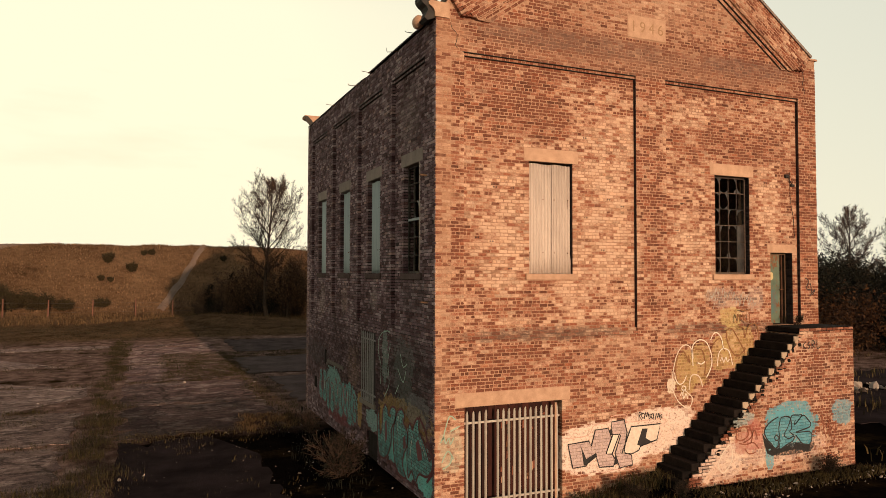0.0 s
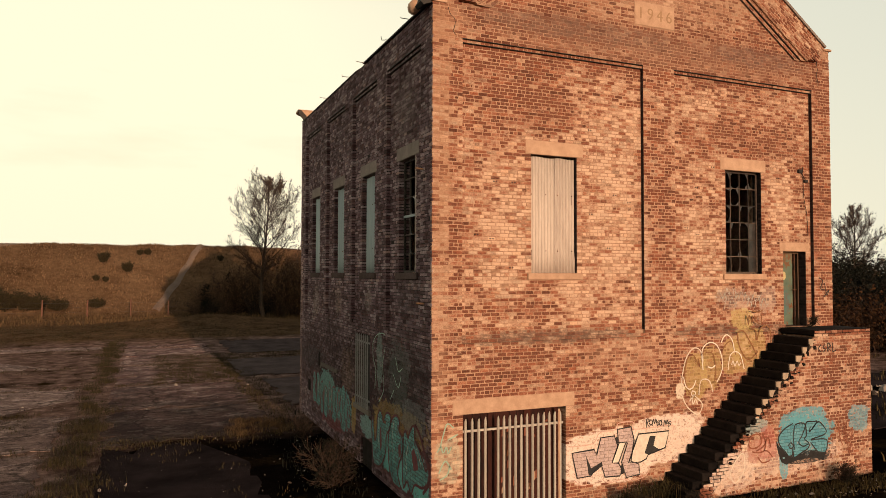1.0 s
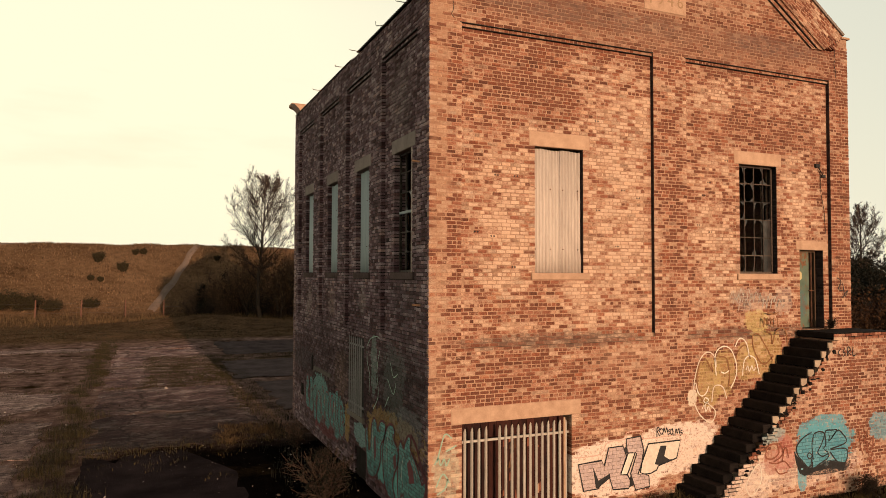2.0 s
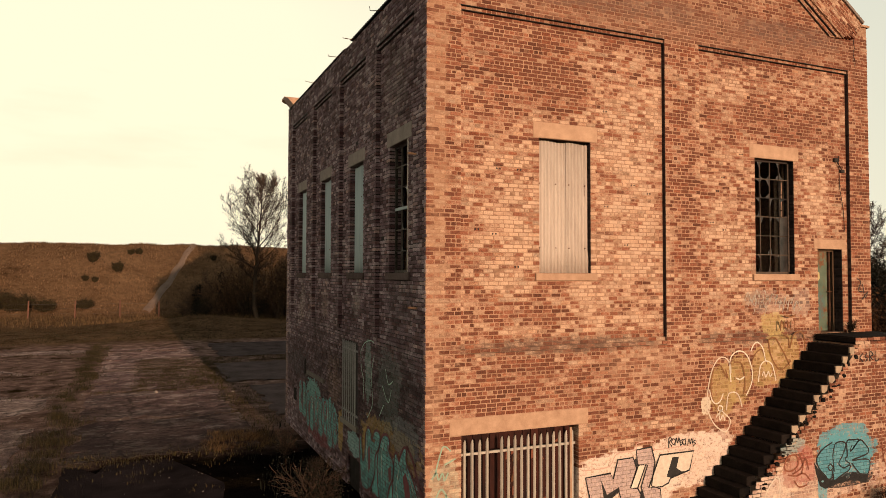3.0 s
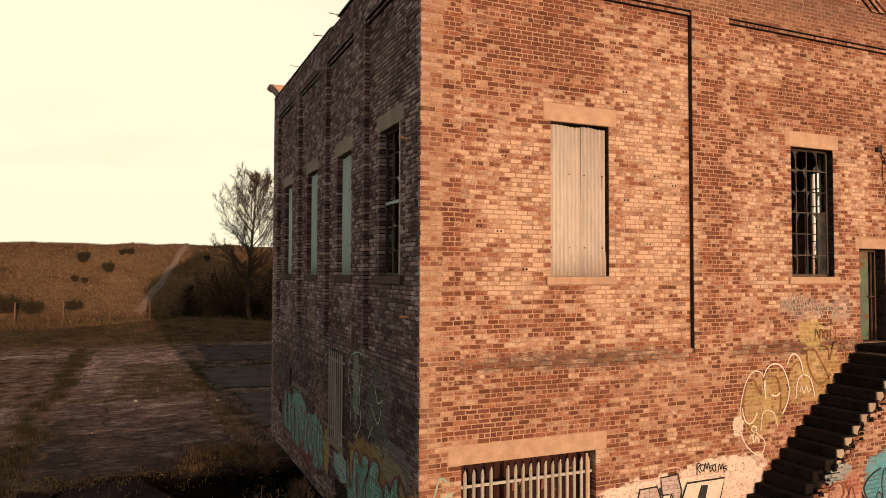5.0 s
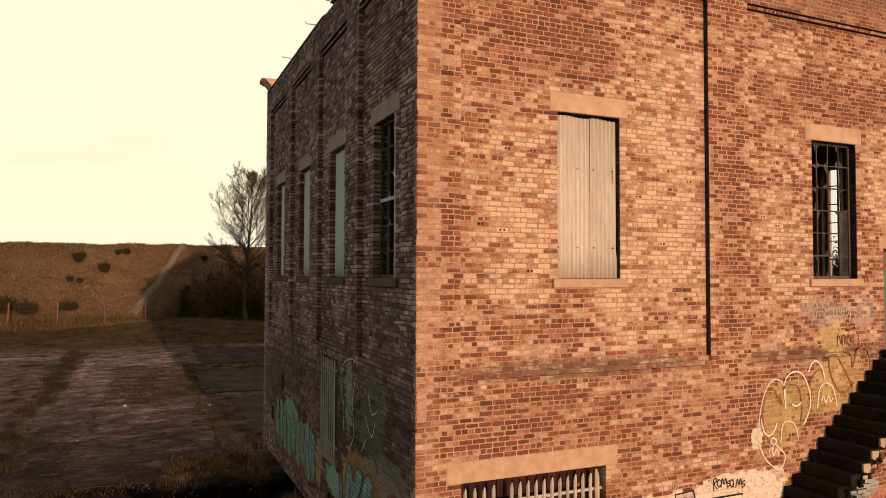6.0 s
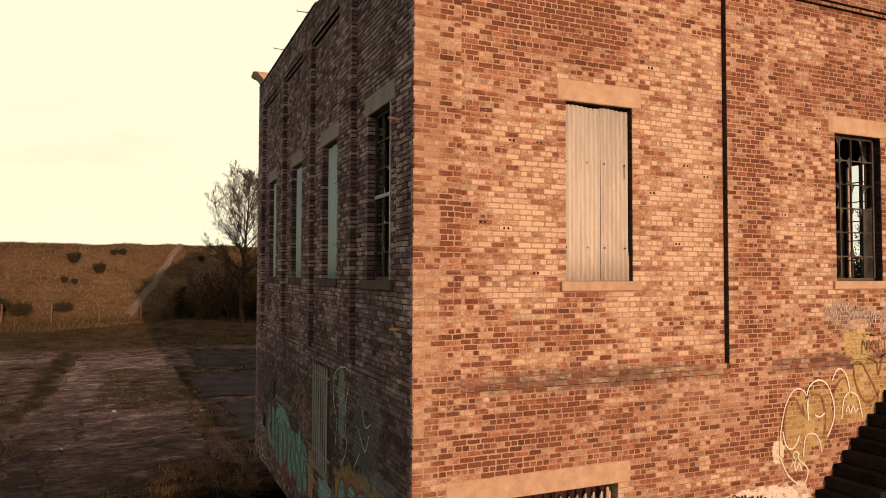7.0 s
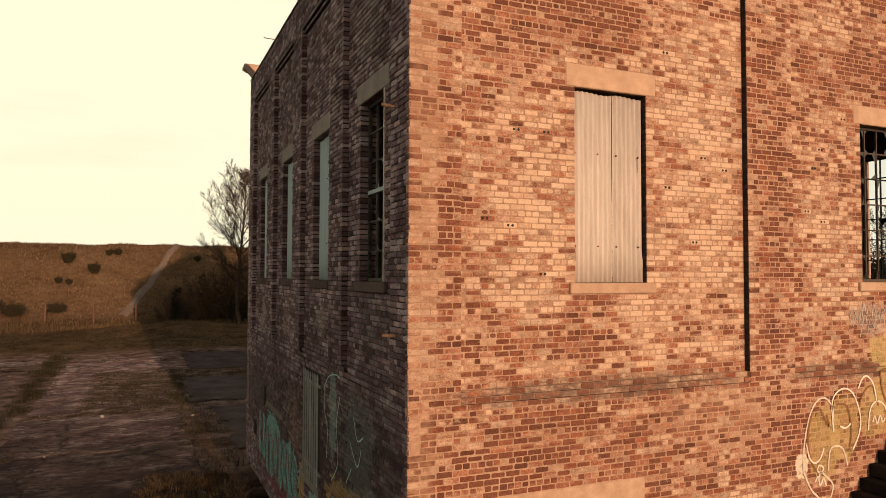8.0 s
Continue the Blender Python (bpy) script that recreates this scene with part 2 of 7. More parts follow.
STAIR_PAINT = ((15.0, 0.75, 2.6, 0.42, WHITEWASH, 0.36, 1.1), (13.6, 0.6, 0.9, 0.5, WHITEWASH, 0.42, 0.9), (16.25, 1.22, 1.0, 0.56, (0.085, 0.29, 0.36), 0.95, 0.5), (15.7, 1.65, 0.35, 0.22, (0.10, 0.31, 0.38), 0.8, 0.6),
               (16.3, 1.75, 0.7, 0.22, (0.10, 0.31, 0.38), 0.85, 0.35), (15.45, 0.6, 0.16, 0.4, (0.10, 0.31, 0.38), 0.85, 0.2), (18.25, 1.55, 0.42, 0.36, (0.12, 0.31, 0.38), 0.7, 0.6), (14.35, 1.62, 0.55, 0.2, (0.26, 0.36, 0.36), 0.7, 0.45),
               (14.9, 1.15, 0.32, 0.42, (0.40, 0.12, 0.10), 0.55, 0.8), (14.45, 1.0, 0.25, 0.3, (0.34, 0.12, 0.09), 0.6, 0.35), (16.3, 0.68, 0.85, 0.16, (0.02, 0.02, 0.022), 0.95, 0.1))
TEAL, MAROON, OCHRE = (0.15, 0.42, 0.39), (0.14, 0.035, 0.04), (0.30, 0.19, 0.065)
SIDE_PAINT = ((17.0, 1.75, 2.0, 0.4, OCHRE, 0.55, 0.8), (17.0, 0.9, 2.0, 0.8, MAROON, 0.35, 0.6), (15.3, 0.55, 0.3, 0.45, TEAL, 0.9, 0.3), (18.6, 1.3, 0.35, 0.45, OCHRE, 0.8, 0.4), (17.95, 0.95, 0.75, 0.58, TEAL, 0.95, 0.28), (16.7, 0.85, 0.7, 0.62, TEAL, 0.95, 0.28), (15.7, 0.75, 0.5, 0.62, TEAL, 0.95, 0.25),
              (22.2, 1.2, 1.1, 0.6, (0.13, 0.29, 0.28), 0.9, 0.5), (24.2, 1.35, 1.2, 0.75, (0.15, 0.29, 0.27), 0.85, 0.55), (22.6, 1.4, 0.22, 0.25, (0.30, 0.06, 0.08), 0.9, 0.3), (24.6, 0.9, 0.3, 0.5, (0.22, 0.05, 0.06), 0.8, 0.5), (23.3, 0.55, 1.2, 0.25, MAROON, 0.8, 0.5), (20.9, 1.2, 0.25, 0.55, OCHRE, 0.8, 0.4),
              (18.5, 3.1, 0.25, 0.75, (0.20, 0.28, 0.25), 0.5, 0.7), (17.0, 2.8, 0.7, 0.9, (0.16, 0.20, 0.18), 0.25, 1.3), (19.6, 1.15, 0.6, 0.3, (0.20, 0.32, 0.31), 0.8, 0.4), (16.0, 2.0, 0.8, 0.4, (0.14, 0.15, 0.15), 0.5, 0.8))
SIDE_STAIN = ((21.0, 2.5, 7.5, 1.8, (0.016, 0.012, 0.013), 0.42, 0.6), (16.6, 4.9, 1.0, 0.7, (0.05, 0.04, 0.042), 0.5, 0.5), (16.4, 2.7, 1.5, 1.2, (0.018, 0.020, 0.018), 0.45, 0.6), (17.6, 2.6, 0.5, 1.2, (0.010, 0.012, 0.012), 0.55, 0.6), (23.2, 4.5, 0.5, 0.5, (0.30, 0.22, 0.18), 0.5, 0.4), (26.3, 4.4, 0.5, 0.7, (0.30, 0.24, 0.20), 0.45, 0.4),
              (19.9, 4.6, 0.35, 0.4, (0.28, 0.24, 0.21), 0.5, 0.4), (26.8, 2.4, 2.2, 0.5, (0.02, 0.018, 0.02), 0.7, 0.35), (21.6, 2.4, 0.8, 0.8, (0.22, 0.14, 0.09), 0.4, 0.5), (17.0, 9.4, 1.0, 1.0, (0.16, 0.13, 0.115), 0.5, 0.4))
M_FRONT = brick_material("front_brick", FRONT_TONES, FRONT_ZONES, FRONT_PAINT, FRONT_STAIN, lift=-0.135, spread=0.85, smear=0.7)
M_FRONT_MORTAR = brick_material("front_mortar", (), (), FRONT_PAINT, FRONT_STAIN, ((0.44, 0.275, 0.185), (0.25, 0.14, 0.09)))
M_SIDE = brick_material("shaded_sooty_brick", SIDE_TONES, ((21.5, 1.9, 7.6, 2.0, -0.38), (16.5, 2.6, 1.4, 1.2, -0.1), (19.0, 8.0, 5.0, 3.0, 0.06)), SIDE_PAINT, SIDE_STAIN, along="y", spread=0.8, lift=0.10)
M_SIDE_MORTAR = brick_material("shaded_sooty_mortar", (), (), SIDE_PAINT, SIDE_STAIN, ((0.010, 0.008, 0.009), (0.040, 0.031, 0.033)), along="y")
M_STAIR = brick_material("stair_brick", FRONT_TONES, ((17.6, 2.4, 1.2, 1.6, -0.25), (14.0, 0.8, 1.4, 0.6, 0.15)), STAIR_PAINT, (), lift=-0.36, spread=1.0, smear=0.4)
M_STAIR_MORTAR = brick_material("stair_mortar", (), (), STAIR_PAINT, (), ((0.52, 0.345, 0.245), (0.24, 0.14, 0.095)))


def plain_material(name, dark, light, scale=6.0, rough=0.85, metal=0.0, bump=0.3, stretch=(1, 1, 1), spec=0.3, fine=40.0, vary=0.3, distance=0.006):
    """A surface with coarse blotches, fine grain and a small difference from piece to piece."""
    m = Nodes(name)
    f = m.math("ADD", m.math("MULTIPLY", m.noise(scale, 5, 0.6, stretch), 0.7), m.math("MULTIPLY", m.noise(fine, 4, 0.65, stretch), 0.3))
    f = m.math("ADD", f, m.math("MULTIPLY", m.math("SUBTRACT", m.rand, 0.5), vary))
    colour = m.ramp(f, (0.28, dark), (0.72, light))
    m.bump(m.math("ADD", m.noise(fine, 4, 0.7, stretch), m.noise(scale * 2, 3, 0.5, stretch)), bump, distance)
    return m.done(colour, rough, metal, spec)


M_STONE = plain_material("sandstone", (0.33, 0.195, 0.125), (0.56, 0.375, 0.26), 4.5, 0.9, vary=0.1, bump=0.5)
M_SIDESTONE = plain_material("dark_grey_stone", (0.14, 0.115, 0.10), (0.28, 0.235, 0.21), 3.0, 0.9, vary=0.1)
M_REVEAL = plain_material("shade_painted_reveal_brick", (0.014, 0.010, 0.010), (0.052, 0.033, 0.031), 9.0, 0.95, vary=0.5)
M_CARVED = plain_material("shallow_carved_stone", (0.27, 0.165, 0.09), (0.38, 0.245, 0.145), 6.0, 0.9, vary=0.1)
M_SHEET = plain_material("pale_corrugated_steel", (0.40, 0.335, 0.29), (0.60, 0.515, 0.45), 5.0, 0.65, 0.0, 0.15, (3, 3, 0.35), 0.35, vary=0.15)
M_SHEET_GREEN = plain_material("grey_green_corrugated_steel", (0.25, 0.31, 0.325), (0.40, 0.465, 0.475), 2.2, 0.65, 0.0, 0.15, (3, 3, 0.35), 0.35, vary=0.15)
M_GALV = plain_material("galvanised_steel", (0.34, 0.31, 0.27), (0.50, 0.46, 0.40), 7.0, 0.55, 0.25, 0.2)
M_GALV_DIM = plain_material("dull_galvanised_steel", (0.16, 0.155, 0.15), (0.25, 0.24, 0.235), 7.0, 0.55, 0.2, 0.2)
M_RUST = plain_material("rusty_iron", (0.035, 0.018, 0.012), (0.16, 0.065, 0.03), 9.0, 0.9)
M_BLACK = plain_material("blackened_iron_and_dark_gap", (0.010, 0.009, 0.009), (0.035, 0.03, 0.028), 9.0, 0.8)
# near-black for soot, for shade on the steps and for dark openings
M_SOOT_SHADE = plain_material("soot_and_shade_black", (0.004, 0.0035, 0.0035), (0.022, 0.017, 0.015), 5.0, 0.95, vary=0.25, spec=0.1)
M_STEPEND = plain_material("worn_sunlit_step_end", (0.30, 0.23, 0.17), (0.48, 0.38, 0.28), 8.0, 0.9)
M_FRAME = plain_material("flaking_window_paint", (0.02, 0.017, 0.015), (0.11, 0.092, 0.078), 9.0, 0.85)
M_DARKFRAME = plain_material("blackened_window_steel", (0.016, 0.013, 0.012), (0.10, 0.072, 0.055), 14.0, 0.85, vary=0.5)
M_INSIDE = plain_material("dirty_inside_wall", (0.07, 0.058, 0.05), (0.16, 0.135, 0.115), 2.0, 0.95)
M_SLATE = plain_material("roof_sheet", (0.03, 0.027, 0.027), (0.08, 0.07, 0.066), 3.0, 0.8)
M_TIMBER = plain_material("old_timber", (0.05, 0.03, 0.018), (0.16, 0.10, 0.06), 4.0, 0.9, stretch=(4, 4, 0.5))
M_GATEDOOR = plain_material("rust_red_boards", (0.008, 0.003, 0.003), (0.062, 0.016, 0.010), 2.2, 0.9, stretch=(2, 2, 0.8), vary=0.2)
M_COVE_SHADOW = plain_material("black_moulding_and_shadow_line", (0.012, 0.011, 0.011), (0.045, 0.04, 0.036), 9.0, 0.7)
M_BLACKPAINT = plain_material("black_spray_paint", (0.008, 0.008, 0.009), (0.03, 0.028, 0.028), 12.0, 0.7)
M_WHITEPAINT = plain_material("white_spray_paint", (0.55, 0.46, 0.38), (0.74, 0.66, 0.56), 12.0, 0.7)
M_PINKPAINT = plain_material("faded_pink_spray_paint", (0.52, 0.33, 0.27), (0.62, 0.42, 0.35), 12.0, 0.7)
M_REDPAINT = plain_material("brown_red_spray_paint", (0.16, 0.05, 0.03), (0.26, 0.09, 0.05), 12.0, 0.7)
M_MAROONPAINT = plain_material("maroon_spray_paint", (0.07, 0.018, 0.022), (0.17, 0.045, 0.05), 12.0, 0.7)
M_BROWNPAINT = plain_material("ochre_brown_spray_paint", (0.15, 0.06, 0.025), (0.26, 0.12, 0.05), 12.0, 0.7)
M_GREYPAINT = plain_material("faded_grey_spray_paint", (0.34, 0.32, 0.29), (0.50, 0.46, 0.41), 12.0, 0.75)
M_TEALPAINT = plain_material("pale_green_spray_paint", (0.22, 0.34, 0.27), (0.34, 0.46, 0.36), 12.0, 0.7)


def letter_fill_material(name, first, second, joint, worn, wear=(0.45, 0.7), along="x"):
    """Thin paint over courses of brick: the joints still show through it, and it has flaked off in places."""
    m = Nodes(name)
    n = m.tree.nodes.new("ShaderNodeTexBrick")
    n.inputs["Scale"].default_value = 1.0
    n.inputs["Brick Width"].default_value, n.inputs["Row Height"].default_value, n.inputs["Mortar Size"].default_value = 0.224, 0.0825, 0.007
    swap = m.tree.nodes.new("ShaderNodeCombineXYZ")
    m.link(m.x if along == "x" else m.y, swap.inputs[0])
    m.link(m.math("SUBTRACT", m.z, 4.0), swap.inputs[1])
    m.link(swap.outputs[0], n.inputs["Vector"])
    n.inputs["Color1"].default_value, n.inputs["Color2"].default_value = (*first, 1), (*second, 1)
    n.inputs["Mortar"].default_value = (*joint, 1)
    colour = m.mix(m.step(m.noise(9, 6, 0.75), *wear), n.outputs[0], worn)
    colour = m.mix(0.6, colour, m.ramp(m.noise(34, 4, 0.7), (0.3, 0.4), (0.62, 1.0)), "MULTIPLY")
    m.bump(m.math("ADD", m.noise(40, 4), m.math("MULTIPLY", n.outputs[1], -1.5)), 0.5, 0.006)
    return m.done(colour, 0.8)


M_LETTER = letter_fill_material("lilac_letter_paint", (0.44, 0.34, 0.33), (0.56, 0.44, 0.42), (0.24, 0.17, 0.15), (0.66, 0.50, 0.44))
M_BLUEPAINT = letter_fill_material("sky_blue_spray_paint", (0.075, 0.26, 0.33), (0.13, 0.34, 0.41), (0.05, 0.14, 0.17), (0.30, 0.34, 0.34), (0.58, 0.66))
M_SIDETEAL = letter_fill_material("worn_teal_spray_paint", (0.075, 0.21, 0.205), (0.155, 0.36, 0.335), (0.02, 0.055, 0.055), (0.10, 0.075, 0.075), (0.50, 0.60), "y")


def glass_material():
    m = Nodes("dirty_glass")
    colour = m.ramp(m.noise(5, 5, 0.6), (0.3, (0.010, 0.009, 0.009)), (0.75, (0.060, 0.052, 0.048)))
    return m.done(colour, 0.28, 0.0, 0.5)


M_GLASS = glass_material()


def door_material():
    m = Nodes("peeling_green_door_paint")
    green = m.ramp(m.noise(3.0, 4, 0.6), (0.3, (0.075, 0.115, 0.085)), (0.7, (0.135, 0.18, 0.13)))
    rust = m.ramp(m.noise(22, 5, 0.7), (0.3, (0.10, 0.04, 0.02)), (0.7, (0.24, 0.11, 0.05)))
    cover = m.step(m.math("ADD", m.noise(6, 5, 0.7, (1, 1, 0.7)), m.math("MULTIPLY", m.step(m.z, 5.5, 6.1), 0.12)), 0.52, 0.62)
    pale = m.patch(m.x, 17.15, 5.35, 0.18, 0.14, 0.3, 6, 5)
    blue = m.patch(m.x, 17.2, 4.6, 0.3, 0.42, 0.5, 3, 3)
    colour = m.mix(m.math("MULTIPLY", blue, 0.5), m.mix(cover, green, rust), (0.065, 0.15, 0.16))
    colour = m.mix(pale, colour, (0.5, 0.42, 0.22))
    m.bump(m.noise(30, 4), 0.3, 0.005)
    return m.done(colour, 0.75)


M_DOOR = door_material()


def ground_material():
    """Asphalt and mud by the building, rough grass beyond the yard and on the bank."""
    m = Nodes("yard_ground")
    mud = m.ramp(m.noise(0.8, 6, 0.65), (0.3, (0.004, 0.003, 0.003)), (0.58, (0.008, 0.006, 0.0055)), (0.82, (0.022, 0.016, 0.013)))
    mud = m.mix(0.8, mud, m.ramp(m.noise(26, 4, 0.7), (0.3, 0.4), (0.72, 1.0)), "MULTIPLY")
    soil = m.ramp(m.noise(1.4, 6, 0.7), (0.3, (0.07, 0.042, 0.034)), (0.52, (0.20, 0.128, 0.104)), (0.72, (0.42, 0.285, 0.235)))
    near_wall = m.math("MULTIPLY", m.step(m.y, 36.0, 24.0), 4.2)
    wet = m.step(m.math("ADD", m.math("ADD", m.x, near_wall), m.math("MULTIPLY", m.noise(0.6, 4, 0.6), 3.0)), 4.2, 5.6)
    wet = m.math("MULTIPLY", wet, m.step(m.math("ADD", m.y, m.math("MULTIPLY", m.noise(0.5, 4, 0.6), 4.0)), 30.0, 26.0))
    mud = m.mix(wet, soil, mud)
    weed = m.ramp(m.noise(3.6, 5, 0.7), (0.35, (0.010, 0.007, 0.004)), (0.7, (0.042, 0.028, 0.012)))
    near = m.mix(m.step(m.noise(0.35, 5, 0.7, shift=(5, 5, 0)), 0.52, 0.66), mud, weed)
    rank = m.ramp(m.math("ADD", m.math("MULTIPLY", m.noise(0.5, 5, 0.7), 0.5), m.math("MULTIPLY", m.noise(4, 5, 0.8), 0.5)), (0.38, (0.035, 0.023, 0.012)), (0.62, (0.18, 0.112, 0.065)))
    near = m.mix(m.step(m.math("ADD", m.y, m.math("MULTIPLY", m.noise(0.3, 5, 0.7), 5)), 61.5, 64.0), near, rank)
    bank = m.ramp(m.math("ADD", m.math("MULTIPLY", m.noise(0.12, 5, 0.65), 0.5), m.math("MULTIPLY", m.noise(1.6, 6, 0.8), 0.5)), (0.34, (0.040, 0.024, 0.013)), (0.5, (0.142, 0.085, 0.047)), (0.68, (0.25, 0.162, 0.095)))
    colour = m.mix(m.step(m.math("ADD", m.y, m.math("MULTIPLY", m.noise(0.25, 4), 8)), 74, 80), near, bank)
    m.bump(m.math("ADD", m.noise(14, 5, 0.75), m.math("MULTIPLY", m.noise(2.5, 5, 0.7), 2.0)), 0.9, 0.07)
    return m.done(colour, 0.95, 0.0, 0.0)


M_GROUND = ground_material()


def slab_material():
    m = Nodes("cracked_yard_concrete")
    base = m.ramp(m.noise(0.42, 7, 0.68, (1, 1.3, 1)), (0.30, (0.20, 0.125, 0.128)), (0.44, (0.42, 0.275, 0.265)), (0.56, (0.64, 0.455, 0.42)), (0.70, (0.86, 0.68, 0.61)))
    base = m.mix(0.9, base, m.ramp(m.rand, (0.0, (0.72, 0.68, 0.72)), (0.5, (0.88, 0.82, 0.82)), (1.0, (1.0, 0.95, 0.9))), "MULTIPLY")
    base = m.mix(0.85, base, m.ramp(m.noise(0.16, 3, 0.6, shift=(2, 5, 0)), (0.36, (0.55, 0.47, 0.50)), (0.5, (0.9, 0.78, 0.76)), (0.64, (1.0, 0.97, 0.93))), "MULTIPLY")
    base = m.mix(m.math("MULTIPLY", m.step(m.x, -1.2, -2.4), 0.35), base, (0.82, 0.64, 0.54))
    dirt = m.step(m.noise(1.1, 8, 0.78, (0.9, 1.1, 1), (3, 8, 0)), 0.44, 0.60)
    colour = m.mix(m.math("MULTIPLY", dirt, 0.5), base, (0.12, 0.076, 0.070))
    moss = m.step(m.noise(0.7, 7, 0.72, (0.9, 1.3, 1), (6, 1, 0)), 0.56, 0.66)
    colour = m.mix(m.math("MULTIPLY", moss, 0.55), colour, (0.075, 0.052, 0.026))
    colour = m.mix(0.8, colour, m.ramp(m.noise(30, 4, 0.7), (0.3, 0.4), (0.66, 1.0)), "MULTIPLY")
    colour = m.mix(0.85, colour, m.ramp(m.noise(3.2, 8, 0.82, (1.0, 1.0, 1), (1, 4, 0)), (0.38, 0.30), (0.5, 0.8), (0.6, 1.0)), "MULTIPLY")
    bare = m.step(m.noise(0.95, 9, 0.8, (0.8, 1.2, 1), (8, 3, 0)), 0.53, 0.575)
    colour = m.mix(m.math("MULTIPLY", bare, 0.5), colour, (0.86, 0.66, 0.58))
    scab = m.step(m.noise(1.7, 9, 0.82, (0.7, 1.3, 1), (2, 9, 0)), 0.535, 0.565)
    colour = m.mix(m.math("MULTIPLY", scab, 0.7), colour, (0.05, 0.032, 0.027))
    bend = m.tree.nodes.new("ShaderNodeVectorMath")
    bend.operation = "ADD"
    shake = m.tree.nodes.new("ShaderNodeTexNoise")
    shake.inputs["Scale"].default_value, shake.inputs["Detail"].default_value = 1.1, 4
    m.link(m.place, shake.inputs["Vector"])
    m.link(m.place, bend.inputs[0])
    m.link(shake.outputs[1], bend.inputs[1])
    web = m.tree.nodes.new("ShaderNodeTexVoronoi")
    web.feature = "DISTANCE_TO_EDGE"
    web.inputs["Scale"].default_value = 0.21
    m.link(bend.outputs[0], web.inputs["Vector"])
    colour = m.mix(m.math("MULTIPLY", m.step(web.outputs[0], 0.018, 0.005), 0.6), colour, (0.03, 0.02, 0.014))
    # darker towards the near end of the yard, more so on the right
    near_tone = m.step(m.math("ADD", m.y, m.math("MULTIPLY", m.noise(0.35, 6, 0.7, shift=(4, 7, 0)), 22.0)), 54.0, 37.0)
    colour = m.mix(m.math("MULTIPLY", near_tone, m.math("ADD", m.math("MULTIPLY", m.step(m.x, -2.5, -0.5), 0.48), 0.36)), colour, (0.014, 0.011, 0.012))
    wet = m.step(m.noise(0.33, 4, 0.6, shift=(9, 2, 0)), 0.55, 0.62)
    m.bump(m.math("ADD", m.noise(22, 5, 0.75), m.math("MULTIPLY", m.noise(1.8, 6, 0.75), 1.4)), 0.8, 0.05)
    return m.done(colour, m.ramp(wet, (0.0, 0.95), (1.0, 0.75)), 0.0, 0.06)


M_SLAB = slab_material()
M_SLAB_DARK = plain_material("dark_worn_shaded_concrete", (0.030, 0.0225, 0.0225), (0.135, 0.100, 0.094), 0.9, 0.95, vary=0.15, bump=0.8, distance=0.04, spec=0.02, fine=7.0)
M_ASPHALT = plain_material("worn_black_asphalt", (0.011, 0.0088, 0.0094), (0.060, 0.045, 0.046), 0.6, 0.95, vary=0.2, bump=0.8, distance=0.03, spec=0.0)
M_PATH = plain_material("worn_earth_track", (0.14, 0.10, 0.078), (0.24, 0.175, 0.138), 0.8, 0.95, vary=0.0)
M_RUBBLE = plain_material("brick_and_concrete_rubble", (0.06, 0.045, 0.036), (0.34, 0.29, 0.25), 2.0, 0.95, vary=1.2)
M_BARK = plain_material("brown_bark", (0.018, 0.012, 0.009), (0.060, 0.037, 0.025), 6.0, 0.95, stretch=(3, 3, 0.7))
M_POST = plain_material("weathered_fence_post", (0.10, 0.045, 0.03), (0.21, 0.10, 0.07), 5.0, 0.9)
M_WIRE = plain_material("fence_wire", (0.05, 0.045, 0.04), (0.12, 0.10, 0.09), 5.0, 0.7)


def leaf_material(name, low, high):
    m = Nodes(name)
    return m.done(m.ramp(m.rand, (0.0, low), (1.0, high)), 0.85, 0.0, 0.2)


M_GRASS = leaf_material("dry_autumn_grass", (0.030, 0.019, 0.009), (0.16, 0.098, 0.046))
M_WEED = leaf_material("green_and_brown_weeds", (0.010, 0.009, 0.004), (0.082, 0.060, 0.022))
M_BANKGRASS = leaf_material("russet_bank_grass", (0.042, 0.025, 0.013), (0.235, 0.145, 0.079))
M_LEAF_RUSSET = leaf_material("russet_leaves", (0.012, 0.006, 0.003), (0.062, 0.027, 0.009))
M_LEAF_BROWN = leaf_material("withered_brown_leaves", (0.045, 0.028, 0.017), (0.22, 0.125, 0.066))
M_LEAF_OLIVE = leaf_material("dull_olive_leaves", (0.012, 0.010, 0.004), (0.060, 0.046, 0.020))
M_LEAF_DARK = leaf_material("dark_green_leaves", (0.002, 0.0024, 0.0014), (0.011, 0.011, 0.005))


